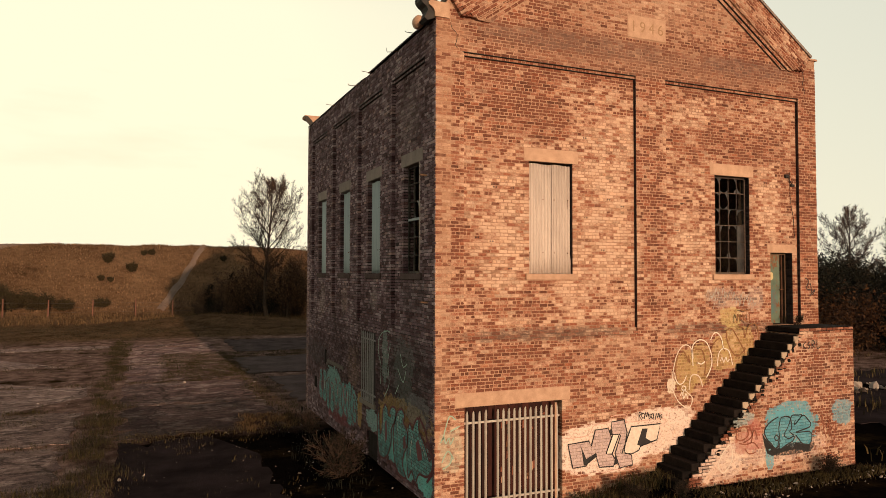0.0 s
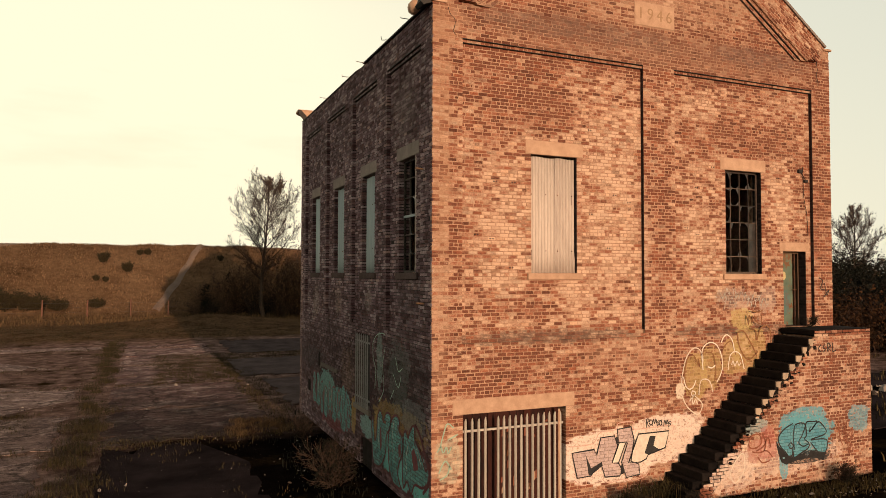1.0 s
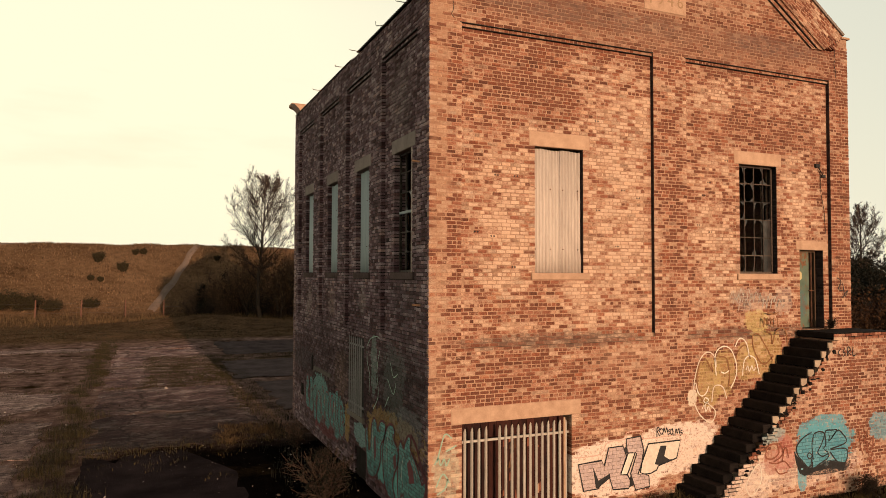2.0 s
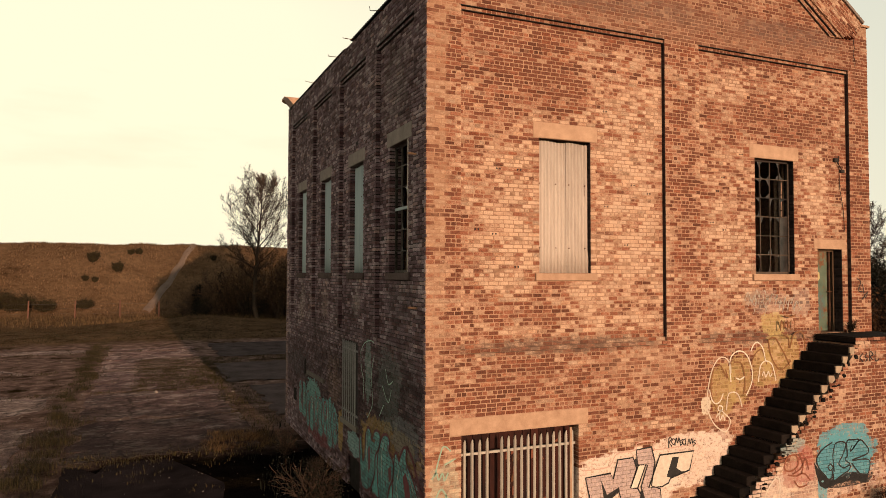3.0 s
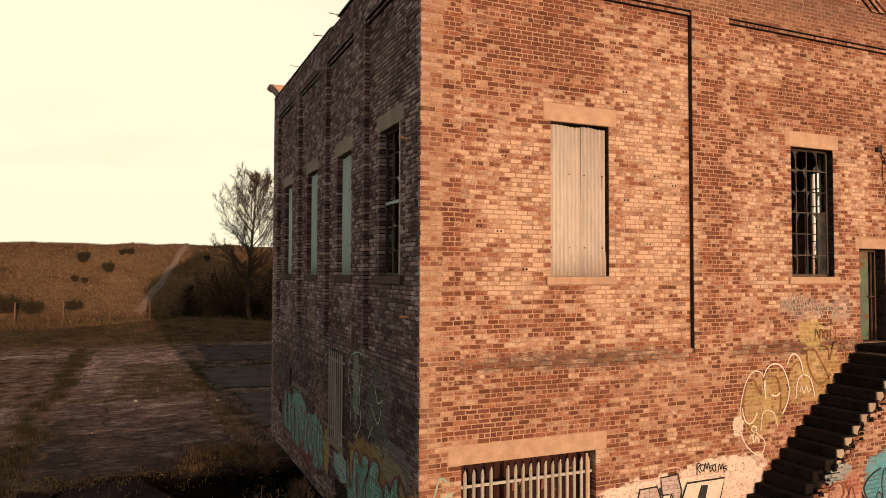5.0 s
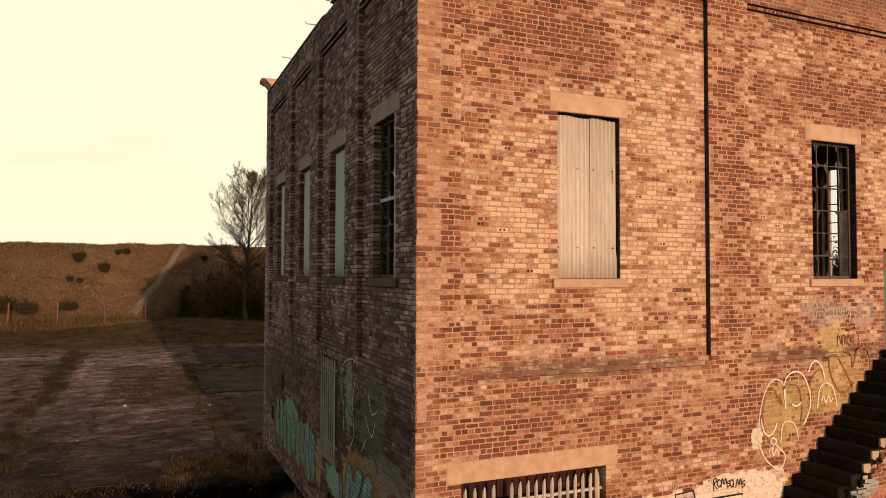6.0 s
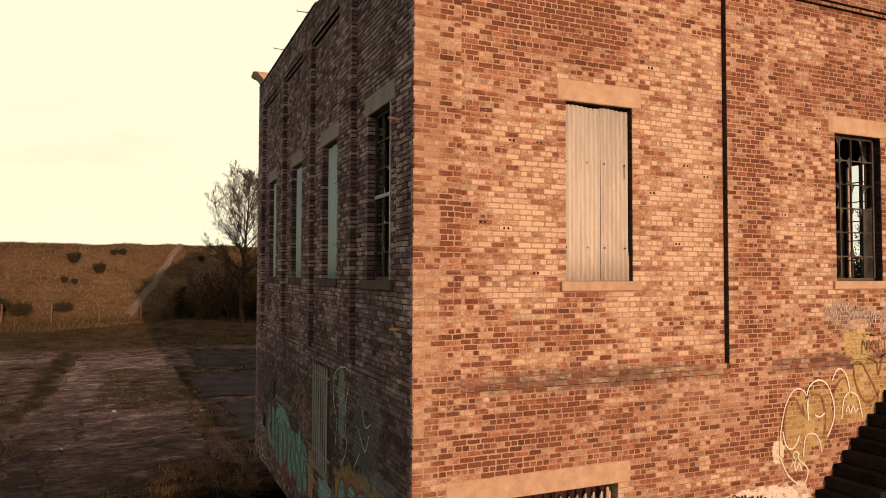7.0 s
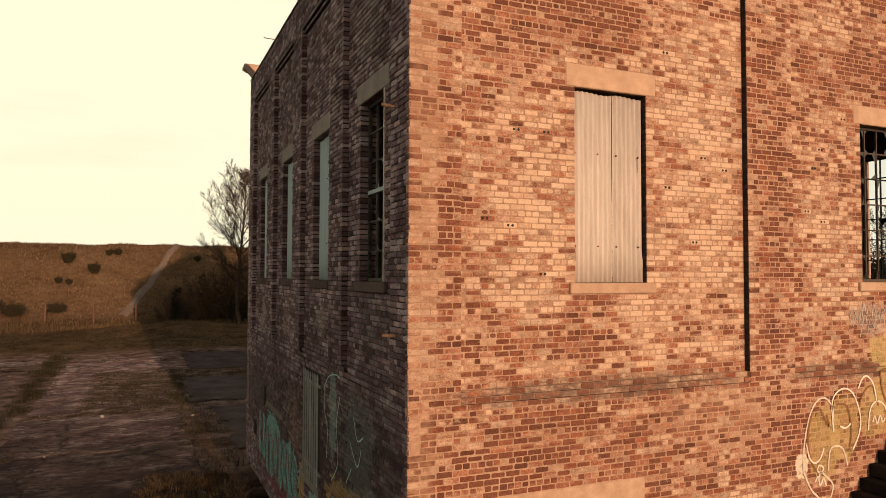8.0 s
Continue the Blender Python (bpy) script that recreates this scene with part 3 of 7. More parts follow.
# ---- mesh helpers ----
class Shell:
    """Vertices and faces gathered for one mesh."""

    def __init__(self):
        self.v, self.f = [], []

    def add(self, verts, faces):
        k = len(self.v)
        self.v.extend(verts)
        self.f.extend([tuple(i + k for i in f) for f in faces])
        return self

    def box(self, x0, x1, y0, y1, z0, z1, b=0.0):
        """A box; with b, its edges are chamfered."""
        if b <= 0:
            v = [(x, y, z) for x in (x0, x1) for y in (y0, y1) for z in (z0, z1)]
            return self.add(v, [(0, 1, 3, 2), (4, 6, 7, 5), (0, 4, 5, 1), (2, 3, 7, 6), (0, 2, 6, 4), (1, 5, 7, 3)])
        bm = bmesh.new()
        bmesh.ops.create_cube(bm, size=1.0)
        for q in bm.verts:
            q.co = Vector(((x0 + x1) / 2 + q.co.x * (x1 - x0), (y0 + y1) / 2 + q.co.y * (y1 - y0), (z0 + z1) / 2 + q.co.z * (z1 - z0)))
        bmesh.ops.bevel(bm, geom=bm.edges[:], offset=b, segments=1, affect="EDGES")
        return self.take(bm)

    def take(self, bm, m=None):
        bm.verts.index_update()
        self.add([tuple(m @ q.co if m else q.co) for q in bm.verts], [[q.index for q in f.verts] for f in bm.faces])
        bm.free()
        return self

    def prism(self, points, axis, a, b):
        """A polygon drawn out along an axis from a to b; points are in the two other axes, in order x, y, z."""
        def at(p, d):
            return {"x": (d, p[0], p[1]), "y": (p[0], d, p[1]), "z": (p[0], p[1], d)}[axis]
        n = len(points)
        v = [at(p, a) for p in points] + [at(p, b) for p in points]
        f = [tuple(range(n)), tuple(range(2 * n - 1, n - 1, -1))]
        f += [(i, i + n, (i + 1) % n + n, (i + 1) % n) for i in range(n)]
        return self.add(v, f)

    def tube(self, p0, p1, r0, r1, sides=6, caps=True):
        p0, p1 = Vector(p0), Vector(p1)
        d = (p1 - p0).normalized()
        a = d.cross(Vector((0.31, 0.17, 0.93)) if abs(d.z) < 0.9 else Vector((1, 0, 0))).normalized()
        b = d.cross(a)
        ring = [(math.cos(2 * math.pi * i / sides), math.sin(2 * math.pi * i / sides)) for i in range(sides)]
        v = [tuple(p0 + (a * c + b * s) * r0) for c, s in ring] + [tuple(p1 + (a * c + b * s) * r1) for c, s in ring]
        f = [(i, (i + 1) % sides, (i + 1) % sides + sides, i + sides) for i in range(sides)]
        if caps:
            f += [tuple(range(sides - 1, -1, -1)), tuple(range(sides, 2 * sides))]
        return self.add(v, f)

    def mesh(self, name, material, smooth=False):
        me = bpy.data.meshes.new(name)
        me.from_pydata(self.v, [], self.f)
        me.materials.append(material)
        if smooth:
            me.polygons.foreach_set("use_smooth", [True] * len(me.polygons))
        me.update()
        return me


def fix_normals(me):
    bm = bmesh.new()
    bm.from_mesh(me)
    bmesh.ops.recalc_face_normals(bm, faces=bm.faces[:])
    bm.to_mesh(me)
    bm.free()
    return me


def part(name, shell, material, parent=None, label="", kind="", smooth=False, fix=True):
    """One mesh object under a thing or a part."""
    me = shell.mesh(name, material, smooth)
    ob = new(name, fix_normals(me) if fix and len(me.polygons) < 6000 else me)
    ob.parent = parent
    return tagged(ob, label, "", "", kind)


def empty(name, at=(0, 0, 0), parent=None):
    ob = new(name)
    ob.empty_display_size = 0.2
    ob.location = at
    ob.parent = parent
    return ob


class Face:
    """A wall's plane: o + u * s + v * t, with u x v = n pointing out of the wall."""

    def __init__(self, o, u, v):
        self.o, self.u, self.v = Vector(o), Vector(u), Vector(v)
        self.n = self.u.cross(self.v)

    def at(self, s, t, out=0.0):
        return tuple(self.o + self.u * s + self.v * t + self.n * out)


COURSE, BASE = 0.0825, 4.0
JOINT, MORTAR_IN, SOOTY_IN = 0.012, 0.0045, 0.014
rng = random.Random(7)


def lay(span, t0, t1, holes=(), limits=None, base=BASE, header=4, shift=0.0):
    """Bricks of English garden wall bond in the rectangle span x (t0, t1), without the holes (s0, s1, t0, t1, depth):
    rows of (s0, s1, t0, t1, depth), where depth is how far the end faces reach in at a hole's edge."""
    rows = []
    k0, k1 = math.floor((t0 - base) / COURSE + 1e-6), math.ceil((t1 - base) / COURSE - 1e-6)
    for k in range(k0, k1):
        a, b = base + k * COURSE, base + (k + 1) * COURSE
        lo, hi = max(a, t0), min(b, t1)
        if hi - lo < 0.03:
            continue
        mid = (lo + hi) / 2
        s0, s1 = span
        if limits:
            e0, e1 = limits(mid)
            s0, s1 = max(s0, e0), min(s1, e1)
        free = [(s0, s1, 0.0, 0.0)]
        for h0, h1, g0, g1, dep in holes:
            if g0 < mid < g1:
                cut = []
                for q0, q1, d0, d1 in free:
                    if h1 <= q0 or h0 >= q1:
                        cut.append((q0, q1, d0, d1))
                    else:
                        if h0 > q0:
                            cut.append((q0, h0, d0, dep))
                        if h1 < q1:
                            cut.append((h1, q1, dep, d1))
                free = cut
        head = k % header == 0
        pitch = 0.112 if head else 0.224
        off = 0.028 if head else (0.112 if k % 2 else 0.0)
        off += shift + rng.uniform(-0.012, 0.012)
        for q0, q1, d0, d1 in free:
            edges = [q0]
            e = math.floor((q0 - off) / pitch) * pitch + off
            while e < q1:
                e += pitch
                if e > edges[-1] + 0.085 and e < q1 - 0.085:
                    edges.append(e + rng.uniform(-0.004, 0.004))
            edges.append(q1)
            edges[0] -= JOINT / 2
            edges[-1] += JOINT / 2
            for i in range(len(edges) - 1):
                if edges[i + 1] - edges[i] < 0.02:
                    continue
                dep = max(d0 if i == 0 else 0, d1 if i == len(edges) - 2 else 0)
                rows.append((edges[i], edges[i + 1], lo, hi, dep))
    return rows


def brick_faces(w, h, dep, b=0.008, c=0.012):
    """A brick's visible sides as vertices (s, t, out) and faces: a front with worn, rounded-off corners, and its flanks.
    b: width of the worn edge; c: how far the corners are knocked off."""
    def ring(q, k, out):
        return [(q + k, q, out), (w - q - k, q, out), (w - q, q + k, out), (w - q, h - q - k, out), (w - q - k, h - q, out), (q + k, h - q, out), (q, h - q - k, out), (q, q + k, out)]
    v = ring(0, c * 0.6, -dep) + ring(0, c * 0.6, -b * 0.8) + ring(b, c, 0)
    f = [tuple(range(16, 24))]
    for i in range(8):
        j = (i + 1) % 8
        f += [(i, j, j + 8, i + 8), (i + 8, j + 8, j + 16, i + 16)]
    return v, f


def brickwork(name, face, rows, material, parent, pick=None, label="", rough=1.0, level=None):
    """Lays the rows on a face: those that pick(s, t) chooses, up to 300, as bricks of their own, the rest joined."""
    shell, singles, made = Shell(), {}, 0
    for s0, s1, t0, t1, dep in rows:
        j = JOINT / 2
        s0, s1, t0, t1 = s0 + rng.uniform(-0.001, 0.003) * rough, s1 - rng.uniform(-0.001, 0.003) * rough, t0 + rng.uniform(-0.002, 0.003) * rough, t1 - rng.uniform(-0.002, 0.003) * rough
        w, h = s1 - s0 - 2 * j, t1 - t0 - 2 * j
        out = rng.gauss(0, 0.0016) * rough
        if rng.random() < 0.03:
            out -= 0.006 * rough
        if pick and made < 298 and dep == 0 and pick((s0 + s1) / 2, (t0 + t1) / 2):
            key = round(w, 2), round(h, 2)
            if key not in singles:
                v, f = brick_faces(key[0], key[1], 0.022)
                one = Shell().add([tuple(face.u * a + face.v * c + face.n * d) for a, c, d in v], f)
                singles[key] = one.mesh("brick", material)
            ob = new("brick", singles[key])
            ob.location = face.at(s0 + j, t0 + j, out)
            ob.parent = parent
            made += 1
            continue
        v, f = brick_faces(w, h, dep if dep else 0.02, rng.uniform(0.004, 0.011), rng.uniform(0.004, 0.018))
        v = [(a + rng.uniform(-0.0025, 0.0025) * rough, c + rng.uniform(-0.002, 0.002) * rough, d) if q > 15 else (a, c, d) for q, (a, c, d) in enumerate(v)]
        tilt = rng.uniform(-0.0012, 0.0012) * rough
        placed = [face.at(s0 + j + a, t0 + j + c, d + out + (tilt * (a / max(w, 0.01) - 0.5))) for a, c, d in v]
        if level is not None:
            placed = [(p[0], p[1], max(p[2], level)) for p in placed]
        shell.add(placed, f)
    if shell.v:
        part(name, shell, material, parent, label, "stuff", fix=False)


def wall_core(shell, face, s0, s1, t0, t1, out, inn, holes=(), inset=0.006):
    """A slab of wall between two depths along its face, with openings right through."""
    def uniq(vals, a, b):
        return sorted({a, b, *[min(max(q, a), b) for q in vals]})
    hs = [(h[0] - inset, h[1] + inset, h[2] - inset, h[3] + inset) for h in holes]
    us, ts = uniq([q for h in hs for q in h[:2]], s0, s1), uniq([q for h in hs for q in h[2:4]], t0, t1)
    def solid(i, j):
        if not (0 <= i < len(us) - 1 and 0 <= j < len(ts) - 1):
            return False
        a, b = (us[i] + us[i + 1]) / 2, (ts[j] + ts[j + 1]) / 2
        return not any(h[0] < a < h[1] and h[2] < b < h[3] for h in hs)
    for i in range(len(us) - 1):
        for j in range(len(ts) - 1):
            if not solid(i, j):
                continue
            a, b, c, d = us[i], us[i + 1], ts[j], ts[j + 1]
            v = [face.at(s, t, o) for o in (out, inn) for s, t in ((a, c), (b, c), (b, d), (a, d))]
            f = [(0, 1, 2, 3), (7, 6, 5, 4)]
            for (p, q), (di, dj) in (((0, 1), (0, -1)), ((1, 2), (1, 0)), ((2, 3), (0, 1)), ((3, 0), (-1, 0))):
                if not solid(i + di, j + dj):
                    f.append((q, p, p + 4, q + 4))
            shell.add(v, f)


def weld(shell):
    """Joins the cells of a wall where they meet."""
    seen, order, verts = {}, [], []
    for q in shell.v:
        key = tuple(round(c, 4) for c in q)
        if key not in seen:
            seen[key] = len(verts)
            verts.append(q)
        order.append(seen[key])
    shell.v, shell.f = verts, [tuple(order[i] for i in f) for f in shell.f]


def stone(name, parent, x0, x1, y0, y1, z0, z1, material=M_STONE, label="", b=0.012):
    return part(name, Shell().box(x0, x1, y0, y1, z0, z1, b), material, parent, label)


# ---- the ground: one sheet, flat in the yard, rising to a long bank ----
def smooth(a, b, q):
    q = np.clip((q - a) / (b - a), 0, 1)
    return q * q * (3 - 2 * q)


def ground_height(x, y):
    x, y = np.asarray(x, float), np.asarray(y, float)
    h = 0.06 * np.sin(x * 0.31 + 1.3) * np.sin(y * 0.23) + 0.03 * np.sin(x * 0.9 + y * 0.7) * smooth(4, 12, np.hypot(x - 12, y - 21) - 9)
    h = h * (1 - 0.8 * ((x > 4.5) & (x < 20) & (y > 12) & (y < 30)))
    h = h * (1 - 0.85 * (1 - smooth(58, 64, y)) * (1 - smooth(44, 50, np.abs(x))))
    h = h - 0.3 * smooth(3.2, 5.0, x) * (1 - smooth(10.5, 11.8, x)) * smooth(9, 12, y) * (1 - smooth(15.0, 15.8, y))
    h = h + 0.9 * np.exp(-((x - 6.0) / 7.0) ** 2 - ((y - 73.5) / 3.0) ** 2)
    h = h + 0.35 * smooth(56, 66, y) + 0.5 * smooth(72, 85, y)
    foot = 84.0 + 1.2 * np.sin(x * 0.09) + 0.5 * np.sin(x * 0.41)
    top = 8.1 + 0.16 * np.sin(x * 0.13 + 0.6) + 0.08 * np.sin(x * 0.47) + 0.05 * np.sin(x * 1.1)
    rise = np.clip((y - foot) / 16.0, 0, 1)
    rise = rise * 0.86 + 0.14 * rise * rise * (3 - 2 * rise)
    bank = top * rise * (1 - smooth(115, 300, y)) * (1 - smooth(34, 60, x)) * smooth(-260, -160, x)
    bank = bank + 0.12 * np.sin(x * 0.8 + y * 0.5) * np.sin(y * 0.9 - x * 0.2) * smooth(0.02, 0.2, rise) * (1 - smooth(0.85, 1.0, rise))
    return h + bank


def spread(*marks):
    """Grid lines: (from, to, step) stretches in a row."""
    line = []
    for a, b, d in marks:
        line += list(np.arange(a, b - 1e-6, d))
    return np.array(line + [marks[-1][1]])


gx = spread((-1800, -200, 200), (-200, -40, 10), (-40, -12, 1.4), (-12, 26, 0.45), (26, 70, 1.4), (70, 200, 10), (200, 1800, 200))
gy = spread((-1800, -100, 170), (-100, 0, 10), (0, 10, 1.0), (10, 46, 0.45), (46, 78, 0.9), (78, 104, 0.7), (104, 140, 3), (140, 300, 16), (300, 1800, 150))
GX, GY = np.meshgrid(gx, gy)
GZ = ground_height(GX, GY)
nx, ny = len(gx), len(gy)
gi = np.arange(nx * ny).reshape(ny, nx)
quads = np.stack([gi[:-1, :-1], gi[:-1, 1:], gi[1:, 1:], gi[1:, :-1]], -1).reshape(-1, 4)
ground_mesh = bpy.data.meshes.new("ground")
ground_mesh.from_pydata(np.stack([GX, GY, GZ], -1).reshape(-1, 3).tolist(), [], quads.tolist())
ground_mesh.materials.append(M_GROUND)
ground_mesh.polygons.foreach_set("use_smooth", [True] * len(quads))
tagged(new("ground", ground_mesh), "derelict yard of mud, weeds and asphalt rising to a grassy bank", "ground", kind="structure")


# ---- the building ----
X0, X1, Y0, Y1 = 6.22, 18.76, 14.9, 28.55
MID = (X0 + X1) / 2
EAVES, REC, WALL = 11.40, 0.105, 0.36
PANEL_T = BASE + 81 * COURSE
PANEL_B = BASE
FRONT_PANELS = ((6.96, 12.0), (13.0, 18.02))
SIDE_PANELS = ((15.6, 18.02), (18.86, 21.25), (22.1, 24.45), (25.35, 27.75))
WIN_B, WIN_T = BASE + 17 * COURSE, BASE + 51 * COURSE
building = empty("brick_building", (X0, Y0, 0))
building.location = (0, 0, 0)
tagged(building, "derelict two-storey red and buff brick industrial building with a gable", "building")

front = Face((0, Y0, 0), (1, 0, 0), (0, 0, 1))
front_rec = Face((0, Y0 + REC, 0), (1, 0, 0), (0, 0, 1))
side = Face((X0, 0, 0), (0, -1, 0), (0, 0, 1))
side_rec = Face((X0 + REC, 0, 0), (0, -1, 0), (0, 0, 1))
east = Face((X1, 0, 0), (0, 1, 0), (0, 0, 1))
north = Face((0, Y1, 0), (-1, 0, 0), (0, 0, 1))

W1, W2, DOOR, GATE = (8.79, 10.06, WIN_B, WIN_T), (14.82, 16.12, WIN_B, WIN_T), (16.93, 17.82, 3.93, 6.04), (6.98, 9.66, -0.4, BASE - 21 * COURSE)
LINTELS = [(8.64, 10.24, WIN_T, WIN_T + 4 * COURSE), (14.64, 16.30, WIN_T, WIN_T + 4 * COURSE), (16.80, 17.97, 6.04, 6.28)]
SILLS = [(8.68, 10.20, WIN_B - 2 * COURSE, WIN_B), (14.70, 16.24, WIN_B - 2 * COURSE, WIN_B)]
GATE_LINTEL = (6.73, 9.9, BASE - 21 * COURSE, BASE - 17 * COURSE)
REVEAL = 0.30

# front wall: core, then bricks on the two depths
wall = Shell()
openings = [(*q, REVEAL) for q in (W1, W2, DOOR, GATE)]
wall_core(wall, front_rec, X0 + 0.02, X1 - 0.02, -0.6, EAVES, -MORTAR_IN, -WALL, openings)
panels = [(a, b, PANEL_B, PANEL_T, REC + 0.005) for a, b in FRONT_PANELS]
LEDGE = PANEL_B - 2 * COURSE
weld(wall)
skin = Shell()
wall_core(skin, front, X0 + 0.009, X1 - 0.009, -0.6, EAVES, -MORTAR_IN, -REC - MORTAR_IN + 0.001, [*[(q[0], q[1], LEDGE, q[3]) for q in panels], *openings[3:]])
weld(skin)
gable = Shell()
gable.prism([(X0 + 0.02, EAVES), (X1 - 0.02, EAVES), (X1 - 0.02, 11.9), (X1 - 0.33, 11.9), (MID, 16.06), (X0 + 0.33, 11.9), (X0 + 0.02, EAVES + 0.02)], "y", Y0 + MORTAR_IN, Y0 + REC + WALL)
wall_front = part("wall", wall, M_FRONT_MORTAR, building, "sunlit red and buff brick front wall with recessed panels")
part("pilaster_layer", skin, M_FRONT_MORTAR, wall_front)
part("gable_core", gable, M_FRONT_MORTAR, wall_front)

flat_holes = [*panels, openings[3], (*GATE_LINTEL, 0), (11.74, 13.02, 11.70, 12.31, 0)]
rake, rake_w = math.atan2(16.1 - 11.92, MID - (X0 + 0.33)), 1.02
cs, sn = math.cos(rake), math.sin(rake)


def gable_limits(t):
    if t < 11.5:
        return (X0, X1)
    d = (t - 11.92) / math.tan(rake) + rake_w / sn
    return (X0 + 0.33 + d, X1 - 0.33 - d)


rows = [r for r in lay((X0, X1), -0.45, PANEL_T + 12 * COURSE, flat_holes) if not (PANEL_B - 2 * COURSE - 0.01 < r[2] < PANEL_B - 0.01 and any(a - 0.01 <= r[0] and r[1] <= b + 0.01 for a, b in FRONT_PANELS))]
rows += lay((X0, X1), PANEL_T + 12 * COURSE, 15.0, flat_holes, gable_limits)
brickwork("brickwork", front, rows, M_FRONT, wall_front, lambda s, t: 6.3 < s < 8.5 and 4.3 < t < 6.9, "red and buff bricks in garden wall bond")
rec_holes = [*openings[:3], *[(*q, 0) for q in LINTELS + SILLS]]
rows = [r for a, b in FRONT_PANELS for r in lay((a, b), PANEL_B, PANEL_T - COURSE, rec_holes)]
brickwork("brickwork", front_rec, rows, M_FRONT, wall_front, None, "red and buff bricks in garden wall bond")
# the corbel course under each panel's head, and the two weathered ledge courses below it
corbel = Face((0, Y0 + 0.05, 0), (1, 0, 0), (0, 0, 1))
brickwork("corbel_course", corbel, [(r[0], r[1], r[2] + 0.004, r[3] - 0.006, 0.06) for a, b in FRONT_PANELS for r in lay((a, b), PANEL_T - COURSE, PANEL_T)], M_FRONT, wall_front)
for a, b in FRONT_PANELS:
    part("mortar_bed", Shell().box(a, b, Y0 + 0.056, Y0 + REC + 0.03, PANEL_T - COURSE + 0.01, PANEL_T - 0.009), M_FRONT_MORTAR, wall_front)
    # black strips paint the shadow lines above and below the corbel
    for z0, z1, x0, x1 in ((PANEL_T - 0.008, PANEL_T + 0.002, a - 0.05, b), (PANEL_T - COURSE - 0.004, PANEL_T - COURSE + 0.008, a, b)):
        part("shadow_joint", Shell().box(x0, x1, Y0 + (-0.002 if z1 > PANEL_T else 0.045), Y0 + REC + 0.03, z0, z1), M_COVE_SHADOW, wall_front, "black strip painted as a shadow line")
for k, step_in in ((1, 0.055), (2, 0.02)):
    ledge = Face((0, Y0 + step_in, 0), (1, 0, 0), (0, 0, 1))
    for a, b in ((6.96, 12.0), (13.0, 16.93)):
        part("mortar_bed", Shell().box(a, b, Y0 + step_in + 0.008, Y0 + REC + 0.03, PANEL_B - k * COURSE + 0.001, PANEL_B - (k - 1) * COURSE - 0.001), M_FRONT_MORTAR, wall_front)
    rows = [(*r[:4], 0.06) for a, b in FRONT_PANELS for r in lay((a, b), PANEL_B - k * COURSE, PANEL_B - (k - 1) * COURSE, [(*DOOR, 0)])]
    brickwork("ledge_course", ledge, rows, M_FRONT, wall_front, None, "weathered ledge bricks")
# west-facing reveals of the recesses and openings, their shade painted into near-black brick
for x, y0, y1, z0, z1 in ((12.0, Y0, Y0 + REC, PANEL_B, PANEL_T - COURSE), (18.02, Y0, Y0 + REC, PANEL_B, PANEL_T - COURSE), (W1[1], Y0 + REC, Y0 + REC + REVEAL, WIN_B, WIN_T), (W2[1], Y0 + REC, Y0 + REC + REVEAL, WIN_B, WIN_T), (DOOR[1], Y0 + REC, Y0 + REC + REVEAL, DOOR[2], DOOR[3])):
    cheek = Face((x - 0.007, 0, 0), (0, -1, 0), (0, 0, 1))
    part("reveal_bed", Shell().box(x - 0.0045, x + 0.008, y0 + 0.014, y1 - 0.004, z0 + 0.004, z1 - 0.004), M_REVEAL, wall_front, "joints with shade painted in")
    brickwork("reveal", cheek, lay((-y1 + 0.006, -y0 - 0.012), z0, z1), M_REVEAL, wall_front, None, "brick reveal with shade painted in")
# pairs of small sockets left in the brickwork, their dark painted as black discs
for i in range(16):
    s, k = rng.choice((7.4, 7.9, 8.3, 10.5, 11.0, 11.5, 13.6, 14.2, 16.6, 17.2)) + rng.uniform(-0.2, 0.2), rng.randrange(18, 62)
    for d in (0.0, 0.07):
        z = BASE + (k + 0.5) * COURSE
        part("socket", Shell().tube((s + d, Y0 + REC - 0.0045, z), (s + d, Y0 + REC + 0.02, z), 0.020, 0.016, 7), M_BLACK, wall_front, "small black socket")
